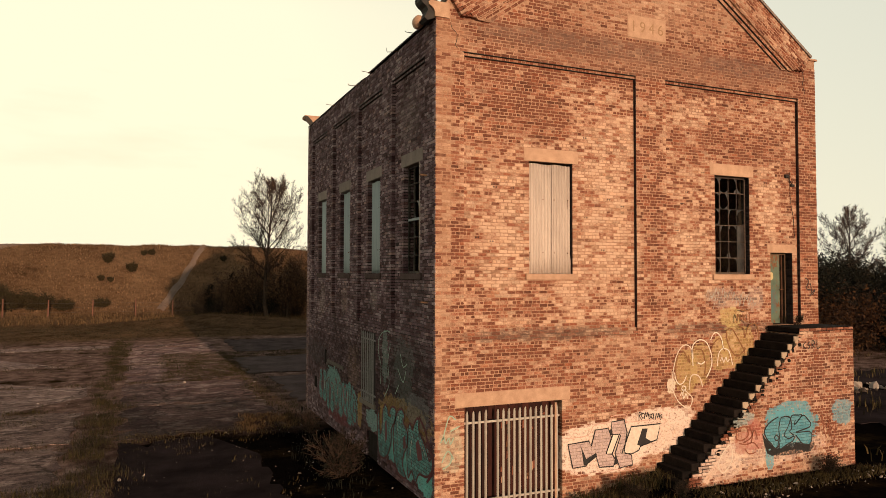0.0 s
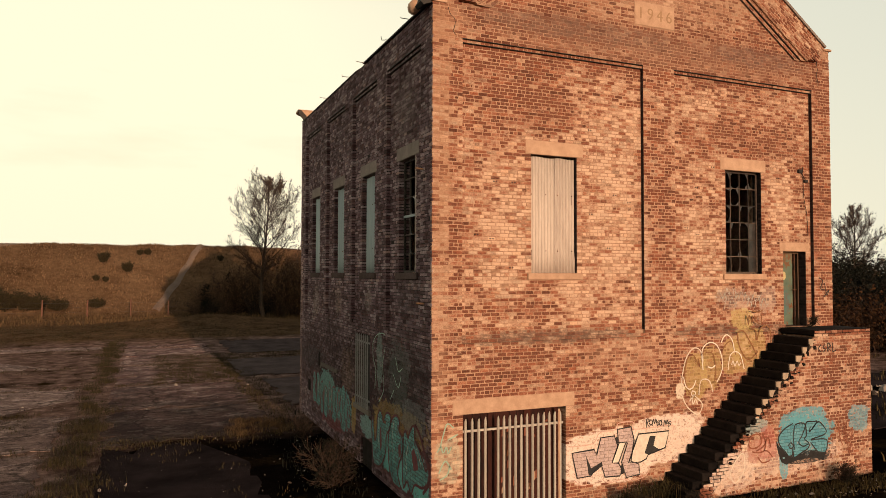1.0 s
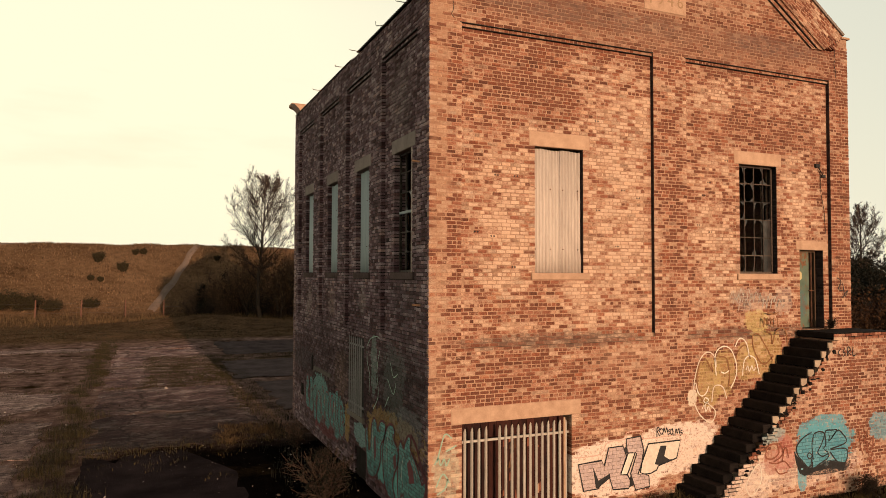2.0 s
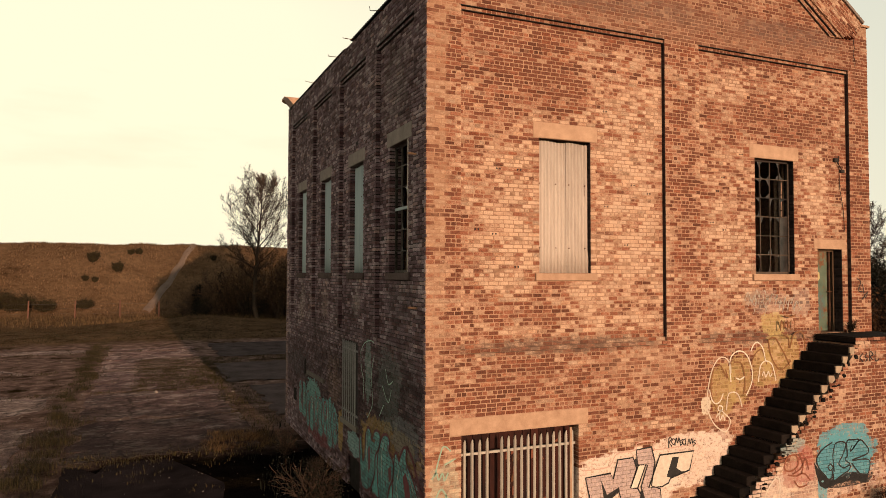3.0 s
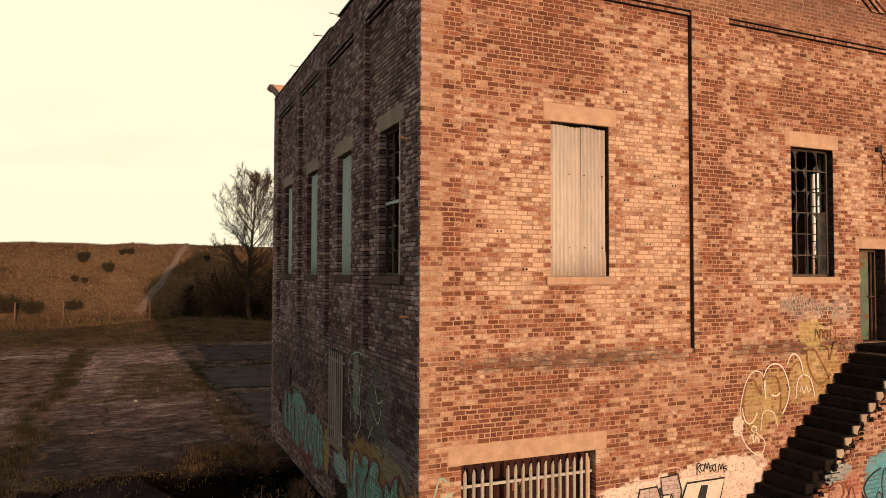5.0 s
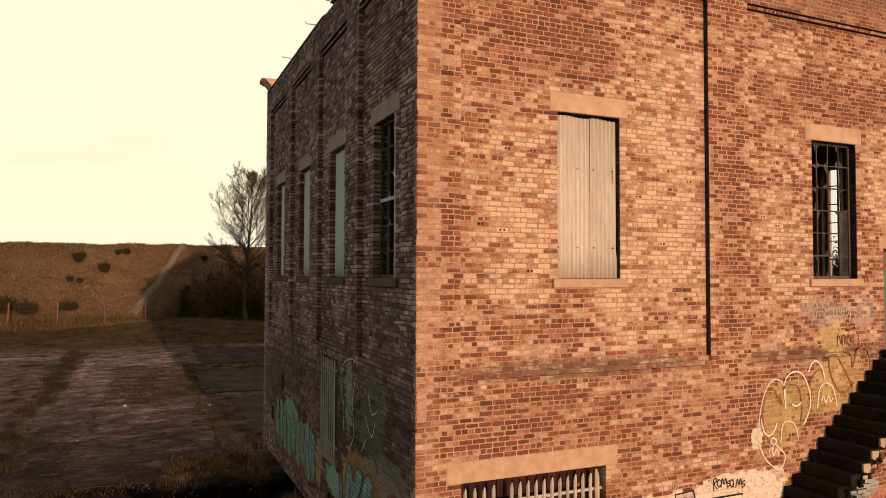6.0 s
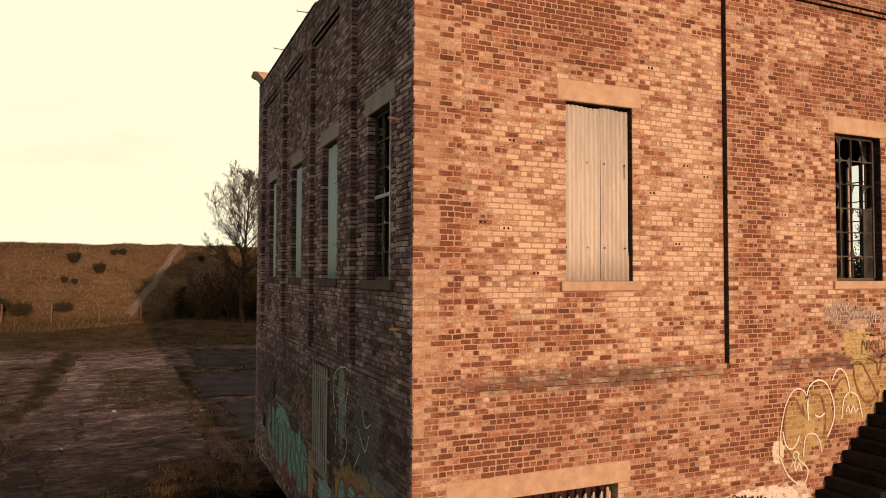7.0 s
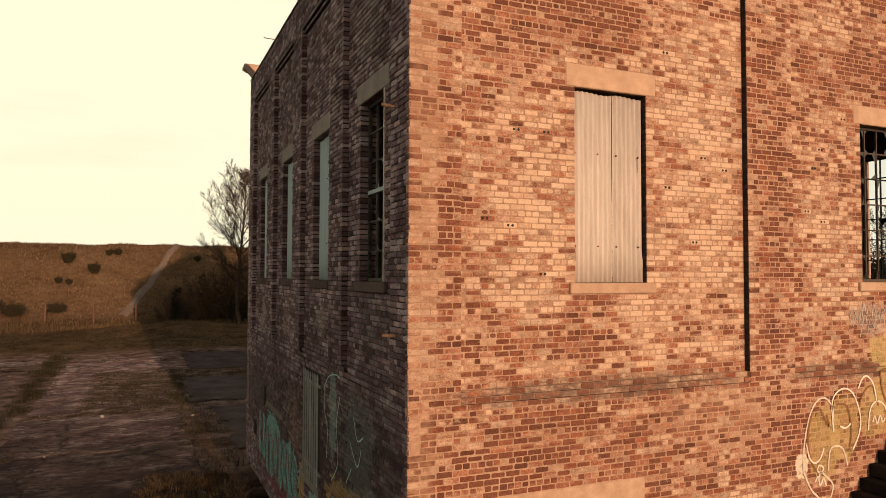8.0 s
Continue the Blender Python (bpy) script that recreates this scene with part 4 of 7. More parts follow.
# raking bands of the gable, stepping out twice
for sign in (1, -1):
    o = (X1 - 0.33, Y0, 11.92) if sign > 0 else (X0 + 0.33, Y0, 11.92)
    band = Face(o, (-cs * sign, 0, sn), (-sn, 0, -cs * sign))
    half = MID - X0 - 0.33
    rows = []
    for c0, c1, out in ((0.0, 0.78, 0.12), (0.78, 0.885, 0.08), (0.885, 1.0, 0.04)):
        lim = lambda t: (max(0.0, (cs * abs(t) - 0.42) / sn - 0.05), (half - sn * abs(t)) / cs)
        a, b = (c0, c1) if sign > 0 else (-c1, -c0)
        lifted = Face(Vector(o) + Vector((0, -out, 0)), band.u, band.v)
        brickwork("raking_band", lifted, [(*r[:4], out + 0.01) for r in lay((0, 8), a, b, (), lim, 0.0, 5)], M_FRONT, wall_front, None, "bricks laid along the gable slope", 1.0, 11.5)
        bed = [band.at(e, k) for k in (a, b) for e in lim(k)]
        part("mortar_bed", Shell().add([(p[0], Y0 - out + 0.006, p[2]) for p in bed] + [(p[0], Y0 + 0.02, p[2]) for p in bed], [(0, 1, 3, 2), (6, 7, 5, 4), (0, 4, 5, 1), (1, 5, 7, 3), (3, 7, 6, 2), (2, 6, 4, 0)]), M_FRONT_MORTAR, wall_front)
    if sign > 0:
        # black strips paint the shade under this band's two steps
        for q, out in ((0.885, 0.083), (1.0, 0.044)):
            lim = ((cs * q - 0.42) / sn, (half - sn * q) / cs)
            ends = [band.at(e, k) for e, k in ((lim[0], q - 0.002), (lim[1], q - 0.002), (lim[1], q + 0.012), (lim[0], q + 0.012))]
            part("shadow_joint", Shell().add([(p[0], Y0 - out, p[2]) for p in ends] + [(p[0], Y0 - 0.02, p[2]) for p in ends], [(0, 1, 2, 3), (7, 6, 5, 4), (0, 4, 5, 1), (1, 5, 6, 2), (2, 6, 7, 3), (3, 7, 4, 0)]), M_COVE_SHADOW, wall_front, "black strip painted as a shadow line")
    for i in range(9):
        e0, e1 = i * 7.2 / 9 + 0.006, (i + 1) * 7.2 / 9 - 0.006
        pts = [band.at(e, q) for e, q in ((e0, 0), (e1, 0), (e1, -0.07 * sign), (e0, -0.07 * sign))]
        cope = Shell().add([(p[0], Y0 - 0.16, p[2]) for p in pts] + [(p[0], Y0 + REC + WALL + 0.05, p[2]) for p in pts], [(0, 1, 2, 3), (7, 6, 5, 4), (0, 4, 5, 1), (1, 5, 6, 2), (2, 6, 7, 3), (3, 7, 4, 0)])
        part("gable_coping", cope, M_SIDESTONE, building, "thin stone coping along the gable")

# stones of the front
for q in LINTELS:
    stone("lintel", building, q[0], q[1], Y0 + REC - 0.006, Y0 + REC + 0.2, q[2], q[3], label="buff sandstone lintel")
for q in SILLS:
    stone("sill", building, q[0], q[1], Y0 + REC - 0.05, Y0 + REC + 0.22, q[2] + 0.01, q[3], label="buff sandstone window sill")
stone("lintel", building, GATE_LINTEL[0], GATE_LINTEL[1], Y0 - 0.006, Y0 + 0.25, GATE_LINTEL[2], GATE_LINTEL[3], label="wide buff sandstone lintel over the gateway")

date_stone = stone("date_stone", building, 11.745, 13.015, Y0 - 0.012, Y0 + 0.1, 11.705, 12.305, label="sandstone date tablet carved 1946")
for i, figure in enumerate("1946"):
    digits = bpy.data.curves.new("numeral", "FONT")
    digits.body, digits.size, digits.extrude = figure, 0.42, 0.003
    digits.align_x, digits.align_y = "CENTER", "CENTER"
    tmp = new("numeral_source", digits)
    tmp.matrix_world = pose(11.93 + 0.3 * i, Y0 - 0.012, 12.0, 90, 0, 0)
    bpy.context.view_layer.update()
    num_mesh = bpy.data.meshes.new_from_object(tmp.evaluated_get(bpy.context.evaluated_depsgraph_get()))
    num_mesh.transform(tmp.matrix_world)
    bpy.data.objects.remove(tmp)
    num_mesh.materials.clear()
    num_mesh.materials.append(M_CARVED)
    numeral = new("numeral", num_mesh)
    numeral.parent = date_stone


def kneeler(x, y, flip, lit=True):
    """A carved kneeler stone with an ogee underside, at the foot of the gable."""
    q = [(0.34, 0.0), (0.34, 0.36), (-0.15, 0.36), (-0.19, 0.32), (-0.18, 0.26), (-0.10, 0.21), (-0.05, 0.15), (-0.03, 0.07), (-0.03, 0.0)]
    k = empty("kneeler", (0, 0, 0), building)
    part("kneeler_stone", Shell().prism([(x + a * flip, EAVES + 0.02 + b) for a, b in q], "y", y - 0.03, y + 0.42), M_STONE, k, "carved sandstone kneeler")
    cove = [(0.05, 0.48), (0.05, 0.0), (-0.20, -0.10), (-0.27, -0.04), (-0.22, 0.06), (-0.18, 0.15), (-0.22, 0.23), (-0.31, 0.29), (-0.36, 0.36), (-0.38, 0.42), (-0.36, 0.48)]
    part("gutter_end", Shell().prism([(x + a * flip, EAVES + 0.02 + b) for a, b in cove], "y", y + 0.03, y + 0.40), M_COVE_SHADOW, k, "blackened gutter end")
    bm = bmesh.new()
    bmesh.ops.create_uvsphere(bm, u_segments=10, v_segments=6, radius=0.14)
    part("boss", Shell().take(bm, pose(x - 0.22 * flip, y + 0.58, EAVES + 0.04) @ Matrix.Diagonal((1, 1.6, 1.15, 1))), M_STONE, k, "rounded stone roll", smooth=True)


kneeler(X0, Y0, 1)
stone("pier_cap", building, X1 - 0.32, X1 + 0.06, Y0 - 0.05, Y0 + 0.46, 11.9, 11.96, label="thin stone cap on the corner pier")
far = empty("kneeler", (0, 0, 0), building)
part("kneeler_stone", Shell().prism([(X0 - 0.25 + a, EAVES + 0.08 + b) for a, b in ((0.0, 0.34), (0.7, 0.34), (0.7, -0.05), (0.42, -0.05), (0.3, 0.05), (0.26, 0.16), (0.1, 0.2), (0.0, 0.26))], "y", Y1 - 0.5, Y1 + 0.02), M_STONE, far, "carved sandstone kneeler")
part("gutter_end", Shell().prism([(X0 - 0.27 + a, EAVES + 0.08 + b) for a, b in ((0.0, 0.3), (0.12, 0.3), (0.3, 0.12), (0.4, -0.08), (0.3, -0.22), (0.18, -0.02), (0.04, 0.12))], "y", Y1 - 0.55, Y1 - 0.48), M_COVE_SHADOW, far)

# left side wall
SIDE_WIN = [(c - 0.6, c + 0.6) for c in (16.74, 19.93, 23.14, 26.38)]
EAST_WIN = [(a + 0.25, b + 0.25) for a, b in SIDE_WIN]
SIDE_DOOR, SIDE_HOLE = (19.35, 20.66, 1.62, 3.66), (19.12, 20.12, -0.3, 0.80)
flip = lambda q: (-q[1], -q[0], *q[2:])
side_open = [flip((a, b, WIN_B, WIN_T, REVEAL)) for a, b in SIDE_WIN] + [flip((*SIDE_DOOR, REVEAL)), flip((*SIDE_HOLE, REVEAL))]
side_panels = [flip((a, b, PANEL_B, PANEL_T, REC + 0.005)) for a, b in SIDE_PANELS]
wall = Shell()
wall_core(wall, side_rec, -Y1 + 0.02, -Y0 - REC - WALL + 0.01, -0.6, EAVES, -SOOTY_IN, -WALL, side_open)
weld(wall)
skin = Shell()
wall_core(skin, side, -Y1 + 0.02, -Y0 - 0.03, -0.6, EAVES, -SOOTY_IN, -REC - SOOTY_IN + 0.001, [*[(q[0], q[1], LEDGE, q[3]) for q in side_panels], *side_open[4:]])
weld(skin)
# the side wall's bricks and mortar carry its shade in their colour
wall_side = part("wall", wall, M_SIDE_MORTAR, building, "sooty brick side wall, shade in its tones, with graffiti at its foot")
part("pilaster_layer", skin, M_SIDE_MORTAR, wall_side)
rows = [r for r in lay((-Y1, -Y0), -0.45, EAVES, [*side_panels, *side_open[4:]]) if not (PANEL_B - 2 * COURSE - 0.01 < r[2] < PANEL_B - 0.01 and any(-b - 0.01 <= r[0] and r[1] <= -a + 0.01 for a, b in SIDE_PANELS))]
brickwork("brickwork", side, rows, M_SIDE, wall_side, lambda s, t: -17.2 < s < -15.0 and 1.6 < t < 4.6, "sooty bricks with shade in their tones, in garden wall bond", 1.6)
side_lint = [flip((a - 0.18, b + 0.18, WIN_T, WIN_T + 4 * COURSE, 0)) for a, b in SIDE_WIN]
side_sill = [flip((a - 0.14, b + 0.14, WIN_B - 2 * COURSE, WIN_B, 0)) for a, b in SIDE_WIN]
rows = [r for a, b in SIDE_PANELS for r in lay((-b, -a), PANEL_B, PANEL_T - COURSE, [*side_open[:4], *side_lint, *side_sill])]
brickwork("brickwork", side_rec, rows, M_SIDE, wall_side, None, "sooty bricks with shade in their tones, in garden wall bond", 1.6)
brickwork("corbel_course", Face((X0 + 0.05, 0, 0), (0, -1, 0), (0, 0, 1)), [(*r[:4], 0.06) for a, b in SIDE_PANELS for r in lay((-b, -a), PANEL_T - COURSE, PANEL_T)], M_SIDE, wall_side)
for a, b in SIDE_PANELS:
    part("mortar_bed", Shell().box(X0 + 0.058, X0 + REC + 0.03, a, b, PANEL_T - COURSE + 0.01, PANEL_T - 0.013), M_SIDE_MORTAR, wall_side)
    # shadow lines at the panel heads, painted as black strips
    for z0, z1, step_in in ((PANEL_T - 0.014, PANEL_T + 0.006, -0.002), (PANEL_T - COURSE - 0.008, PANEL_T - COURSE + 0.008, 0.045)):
        part("shadow_joint", Shell().box(X0 + step_in, X0 + REC + 0.03, a, b, z0, z1), M_COVE_SHADOW, wall_side, "black strip painted as a shadow line")
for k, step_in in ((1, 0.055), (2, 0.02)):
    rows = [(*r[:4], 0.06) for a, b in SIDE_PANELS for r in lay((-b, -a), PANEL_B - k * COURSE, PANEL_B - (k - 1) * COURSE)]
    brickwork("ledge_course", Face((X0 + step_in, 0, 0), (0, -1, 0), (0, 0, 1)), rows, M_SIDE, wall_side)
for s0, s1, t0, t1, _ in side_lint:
    stone("lintel", building, X0 + REC - 0.006, X0 + REC + 0.2, -s1, -s0, t0, t1, M_SIDESTONE, "grey stone lintel")
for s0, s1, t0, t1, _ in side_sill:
    stone("sill", building, X0 + REC - 0.05, X0 + REC + 0.22, -s1, -s0, t0 + 0.01, t1, M_SLAB_DARK, "dark stone window sill")
stone("sill", building, X0 - 0.06, X0 + 0.2, 19.25, 20.76, 1.48, 1.62, M_INSIDE, "grey stone sill under the barred opening")

# the two walls turned away from the camera, with the same window openings
wall = Shell()
wall_core(wall, east, Y0 + 0.4, Y1, -0.6, EAVES, 0, -WALL, [(a, b, WIN_B, WIN_T, 0) for a, b in EAST_WIN])
weld(wall)
part("wall", wall, M_STAIR_MORTAR, building, "plain brick east wall with open windows")
wall = Shell()
wall_core(wall, north, -X1 + 0.01, -X0 - 0.01, -0.6, EAVES, 0, -WALL)
wall.prism([(X0 + 0.02, EAVES), (X1 - 0.02, EAVES), (MID, 15.9)], "y", Y1 - WALL, Y1)
part("wall", wall, M_STAIR_MORTAR, building, "plain brick rear gable wall")
part("upper_floor", Shell().box(X0 + 0.4, X1 - 0.34, Y0 + 0.44, Y1 - 0.34, 3.7, 3.9), M_INSIDE, building, "dusty concrete floor inside")

# roof of old corrugated sheets, its ragged edge standing over the eaves
for sign in (1, -1):
    roof = Shell()
    steps = int((Y1 - Y0 - 0.1) / 0.0375)
    e = X0 - 0.045 if sign > 0 else X1 + 0.045
    for i in range(steps + 1):
        y = Y0 + REC + WALL + 0.02 + i * (Y1 - Y0 - REC - WALL - 0.04) / steps
        wave = 0.022 * math.sin(2 * math.pi * i / 4)
        cut = 0.10 if 20.1 < y < 20.9 else (0.03 if y > 20.9 else 0.0)
        low = EAVES + 0.045 + wave - (0.02 if y > 20.1 else 0) + cut * 0.3
        roof.add([(e + cut * sign, y, low), (MID, y, 15.75 + wave), (MID, y, 15.72 + wave), (e + cut * sign, y, low - 0.02)], [])
    for i in range(steps):
        a, b = 4 * i, 4 * i + 4
        roof.f += [(a, a + 1, b + 1, b), (a + 3, b + 3, b + 2, a + 2), (a, b, b + 3, a + 3)]
    part("roof", roof, M_SLATE, building, "dark corrugated roof sheeting", fix=False)
part("ridge", Shell().prism([(MID - 0.25, 15.62), (MID, 15.84), (MID + 0.25, 15.62), (MID, 15.8)], "y", Y0 + 0.46, Y1 - 0.3), M_SLATE, building)
for y, tilt in ((16.05, 0.3), (17.5, -0.2), (19.8, 0.4), (21.3, 0.1), (24.2, 0.3)):
    part("gutter_bracket", Shell().tube((X0 + 0.1, y, EAVES - 0.03), (X0 - 0.28, y + 0.12, EAVES - 0.03 + 0.16 * tilt), 0.012, 0.009, 5).tube((X0 - 0.28, y + 0.12, EAVES - 0.03 + 0.16 * tilt), (X0 - 0.29, y + 0.14, EAVES + 0.05), 0.009, 0.006, 5), M_RUST, building, "bent rusty gutter bracket")


# ---- windows ----
def corrugated(a0, a1, z0, z1, put, pitch=0.083, deep=0.017, thick=0.004, skew=0.0):
    """A corrugated sheet from a0 to a1; put(a, z, out) places it; skew drags its foot aside."""
    n = max(8, int((a1 - a0) / pitch * 8))
    shell = Shell()
    zs = [z0, z0 + (z1 - z0) * 0.18, z1]
    for i in range(n + 1):
        a = a0 + (a1 - a0) * i / n
        w = deep * math.cos(2 * math.pi * (a - a0) / pitch)
        for j, z in enumerate(zs):
            d = skew * (i / n) ** 2 if j == 0 else 0
            shell.v += [put(a + d, z + 0.012 * math.sin(a * 9 + a0) * (j == 2), w), put(a + d, z + 0.012 * math.sin(a * 9 + a0) * (j == 2), w - thick)]
    for i in range(n):
        for j in range(2):
            p, q = i * 6 + j * 2, (i + 1) * 6 + j * 2
            shell.f += [(p, q, q + 2, p + 2), (p + 1, p + 3, q + 3, q + 1)]
        p, q = i * 6, (i + 1) * 6
        shell.f += [(p, p + 1, q + 1, q), (p + 4, q + 4, q + 5, p + 5)]
    p = n * 6
    shell.f += [(0, 2, 3, 1), (2, 4, 5, 3), (p, p + 1, p + 3, p + 2), (p + 2, p + 3, p + 5, p + 4)]
    return shell


def boarded(label, spans, z0, z1, put, material, bolts, skew=0.0):
    w = empty("window", (0, 0, 0), building)
    tagged(w, label)
    for i, (a, b) in enumerate(spans):
        part("steel_sheet", corrugated(a, b, z0, z1 - 0.05, put, skew=skew if i == len(spans) - 1 else 0), material, w, smooth=True)
    for a, z in bolts:
        part("bolt", Shell().tube(put(a, z, 0.008), put(a, z, 0.026), 0.016, 0.011, 6), M_RUST, w)
        if rng.random() < 0.35:
            part("rust_run", Shell().box(*sorted((put(a - 0.0025, z, 0)[0], put(a + 0.0025, z, 0)[0])), *sorted((put(a - 0.004, z, 0.012)[1], put(a + 0.004, z, 0.0145)[1])), z - 0.22, z - 0.01), M_RUST, w)
    return w


put_front = lambda a, z, out: (a, Y0 + REC + 0.075 - out, z)
boarded("tall window boarded with two pale corrugated steel sheets", ((8.80, 9.464), (9.477, 10.03)), WIN_B + 0.005, WIN_T, put_front, M_SHEET,
        [(a, z) for z in (5.93, 7.27) for a in (8.83, 9.22, 9.55, 9.95)], 0.05)
for k, (a, b) in enumerate(SIDE_WIN[1:]):
    put_side = lambda s, z, out: (X0 + REC + 0.12 - out, -s, z)
    boarded("tall side window boarded with grey-green corrugated steel", ((-b + 0.12, -b + 0.66), (-b + 0.65, -a - 0.03)) if k != 1 else ((-b + 0.1, -a - 0.03),), WIN_B + 0.005, WIN_T, put_side, M_SHEET_GREEN,
            [(-b + 0.7, 6.1), (-b + 0.9, 6.1), (-b + 0.7, 7.35), (-b + 0.9, 7.35)], -0.05 if k == 1 else 0.06)


def shards(a0, a1, z0, z1, put, seed, share):
    """What is left of a broken pane along the edges of its opening: one shell for each piece of glass."""
    r = random.Random(seed)
    made = []
    for c, (sx, sz) in enumerate(((1, 1), (-1, 1), (1, -1), (-1, -1))):
        if r.random() < share:
            ca, cz = (a0 if sx > 0 else a1), (z0 if sz > 0 else z1)
            p = [(ca, cz), (ca + sx * r.uniform(0.2, 0.75) * (a1 - a0), cz), (ca + sx * r.uniform(0.1, 0.3) * (a1 - a0), cz + sz * r.uniform(0.06, 0.2) * (z1 - z0)), (ca, cz + sz * r.uniform(0.2, 0.65) * (z1 - z0))]
            v = [put(a, z, 0.0 + 0.001 * c) for a, z in p] + [put(a, z, 0.004 + 0.001 * c) for a, z in p]
            made.append(Shell().add(v, [(0, 1, 2, 3), (7, 6, 5, 4), (0, 4, 5, 1), (1, 5, 6, 2), (2, 6, 7, 3), (3, 7, 4, 0)]))
    return made


def glazed(label, a0, a1, z0, z1, put, columns, rows_, whole, seed, thick=(), share=0.3, steel=M_FRAME):
    """A steel window of small panes, most of them smashed; whole names the panes still in."""
    w = empty("window", (0, 0, 0), building)
    tagged(w, label)
    r = random.Random(seed)
    def bar(name, p0, p1, wa, wz, d=0.035, material=steel):
        v = [put(a, z, o) for o in (-d / 2, d / 2) for a, z in ((p0[0] - wa, p0[1] - wz), (p1[0] + wa, p0[1] - wz), (p1[0] + wa, p1[1] + wz), (p0[0] - wa, p1[1] + wz))]
        part(name, Shell().add(v, [(0, 1, 2, 3), (7, 6, 5, 4), (0, 4, 5, 1), (1, 5, 6, 2), (2, 6, 7, 3), (3, 7, 4, 0)]), material, w)
    e = 0.025
    for q0, q1 in (((a0, z0 + e), (a1, z0 + e)), ((a0, z1 - e), (a1, z1 - e))):
        bar("window_frame", q0, q1, 0, e, 0.05)
    for q0, q1 in (((a0 + e, z0), (a0 + e, z1)), ((a1 - e, z0), (a1 - e, z1))):
        bar("window_frame", q0, q1, e, 0, 0.05)
    for i in range(1, columns):
        a = a0 + (a1 - a0) * i / columns + r.uniform(-0.006, 0.006)
        bar("glazing_bar", (a, z0), (a, z1), 0.011, 0)
    for j in range(1, rows_):
        z = z0 + (z1 - z0) * j / rows_
        t = 0.03 if j in thick else 0.012
        bar("transom" if j in thick else "glazing_bar", (a0, z), (a1, z), 0, t, 0.06 if j in thick else 0.03, M_SHEET_GREEN if j in thick else steel)
    for i in range(columns):
        for j in range(rows_):
            p = (a0 + (a1 - a0) * i / columns, a0 + (a1 - a0) * (i + 1) / columns, z0 + (z1 - z0) * j / rows_, z0 + (z1 - z0) * (j + 1) / rows_)
            if (i, j) in whole:
                v = [put(a, z, o) for o in (-0.002, 0.002) for a, z in ((p[0], p[2]), (p[1], p[2]), (p[1], p[3]), (p[0], p[3]))]
                part("pane", Shell().add(v, [(0, 1, 2, 3), (7, 6, 5, 4), (0, 4, 5, 1), (1, 5, 6, 2), (2, 6, 7, 3), (3, 7, 4, 0)]), M_GLASS, w, "dirty grey glass pane")
            else:
                for s in shards(*p, put, seed * 100 + i * 10 + j, share):
                    part("glass_shard", s, M_GLASS, w, "jagged rest of a broken pane")
    return w


put_w2 = lambda a, z, out: (a, Y0 + REC + 0.17 - out, z)
glazed("tall smashed steel window with many small panes", W2[0] + 0.005, W2[1] - 0.005, WIN_B + 0.005, WIN_T - 0.005, put_w2, 4, 6, {(3, 0), (3, 1), (3, 2)}, 3, (), 0.42, M_DARKFRAME)
put_s1 = lambda s, z, out: (X0 + REC + 0.16 - out, -s, z)
glazed("tall smashed side window with a painted transom", -SIDE_WIN[0][1] + 0.005, -SIDE_WIN[0][0] - 0.005, WIN_B + 0.005, WIN_T - 0.005, put_s1, 3, 6, set(), 5, (3,), 0.12)
for k, (a, b) in enumerate(EAST_WIN):
    put_e = lambda s, z, out: (X1 - 0.2 + out, s, z)
    glazed("open east window with bare steel bars", a + 0.005, b - 0.005, WIN_B + 0.005, WIN_T - 0.005, put_e, 3, 6, set(), 20 + k, (), 0.05)

# ---- the upper door, the gateway and the barred side opening ----
door = empty("door", (0, 0, 0), building)
tagged(door, "peeling pale green door leaf beside a dark open gap")
leaf = Shell().box(16.95, 17.595, Y0 + REC + 0.27, Y0 + REC + 0.315, 3.95, 6.0, 0.006)
part("door_leaf", leaf, M_DOOR, door, "pale green paint peeling over rust")
part("door_frame", Shell().box(16.93, 16.985, Y0 + REC + 0.24, Y0 + REC + 0.34, 3.93, 6.04).box(17.765, 17.82, Y0 + REC + 0.24, Y0 + REC + 0.34, 3.93, 6.04).box(16.985, 17.765, Y0 + REC + 0.24, Y0 + REC + 0.34, 5.99, 6.04), M_TIMBER, door)
part("meeting_post", Shell().box(17.60, 17.655, Y0 + REC + 0.22, Y0 + REC + 0.33, 3.95, 5.985, 0.008), M_RUST, door, "rusty brown meeting post")
# no real leaf: a black panel added for the dark inside the gap
part("door_leaf", Shell().box(17.66, 17.76, Y0 + REC + 0.36, Y0 + REC + 0.40, 3.95, 5.985, 0.006), M_BLACK, door, "black panel added for the dark of the open gap")
part("door_handle", Shell().tube((17.56, Y0 + REC + 0.27, 4.95), (17.56, Y0 + REC + 0.18, 4.95), 0.014, 0.014, 8).tube((17.66, Y0 + REC + 0.185, 4.95), (17.48, Y0 + REC + 0.185, 4.95), 0.011, 0.009, 8), M_RUST, door)


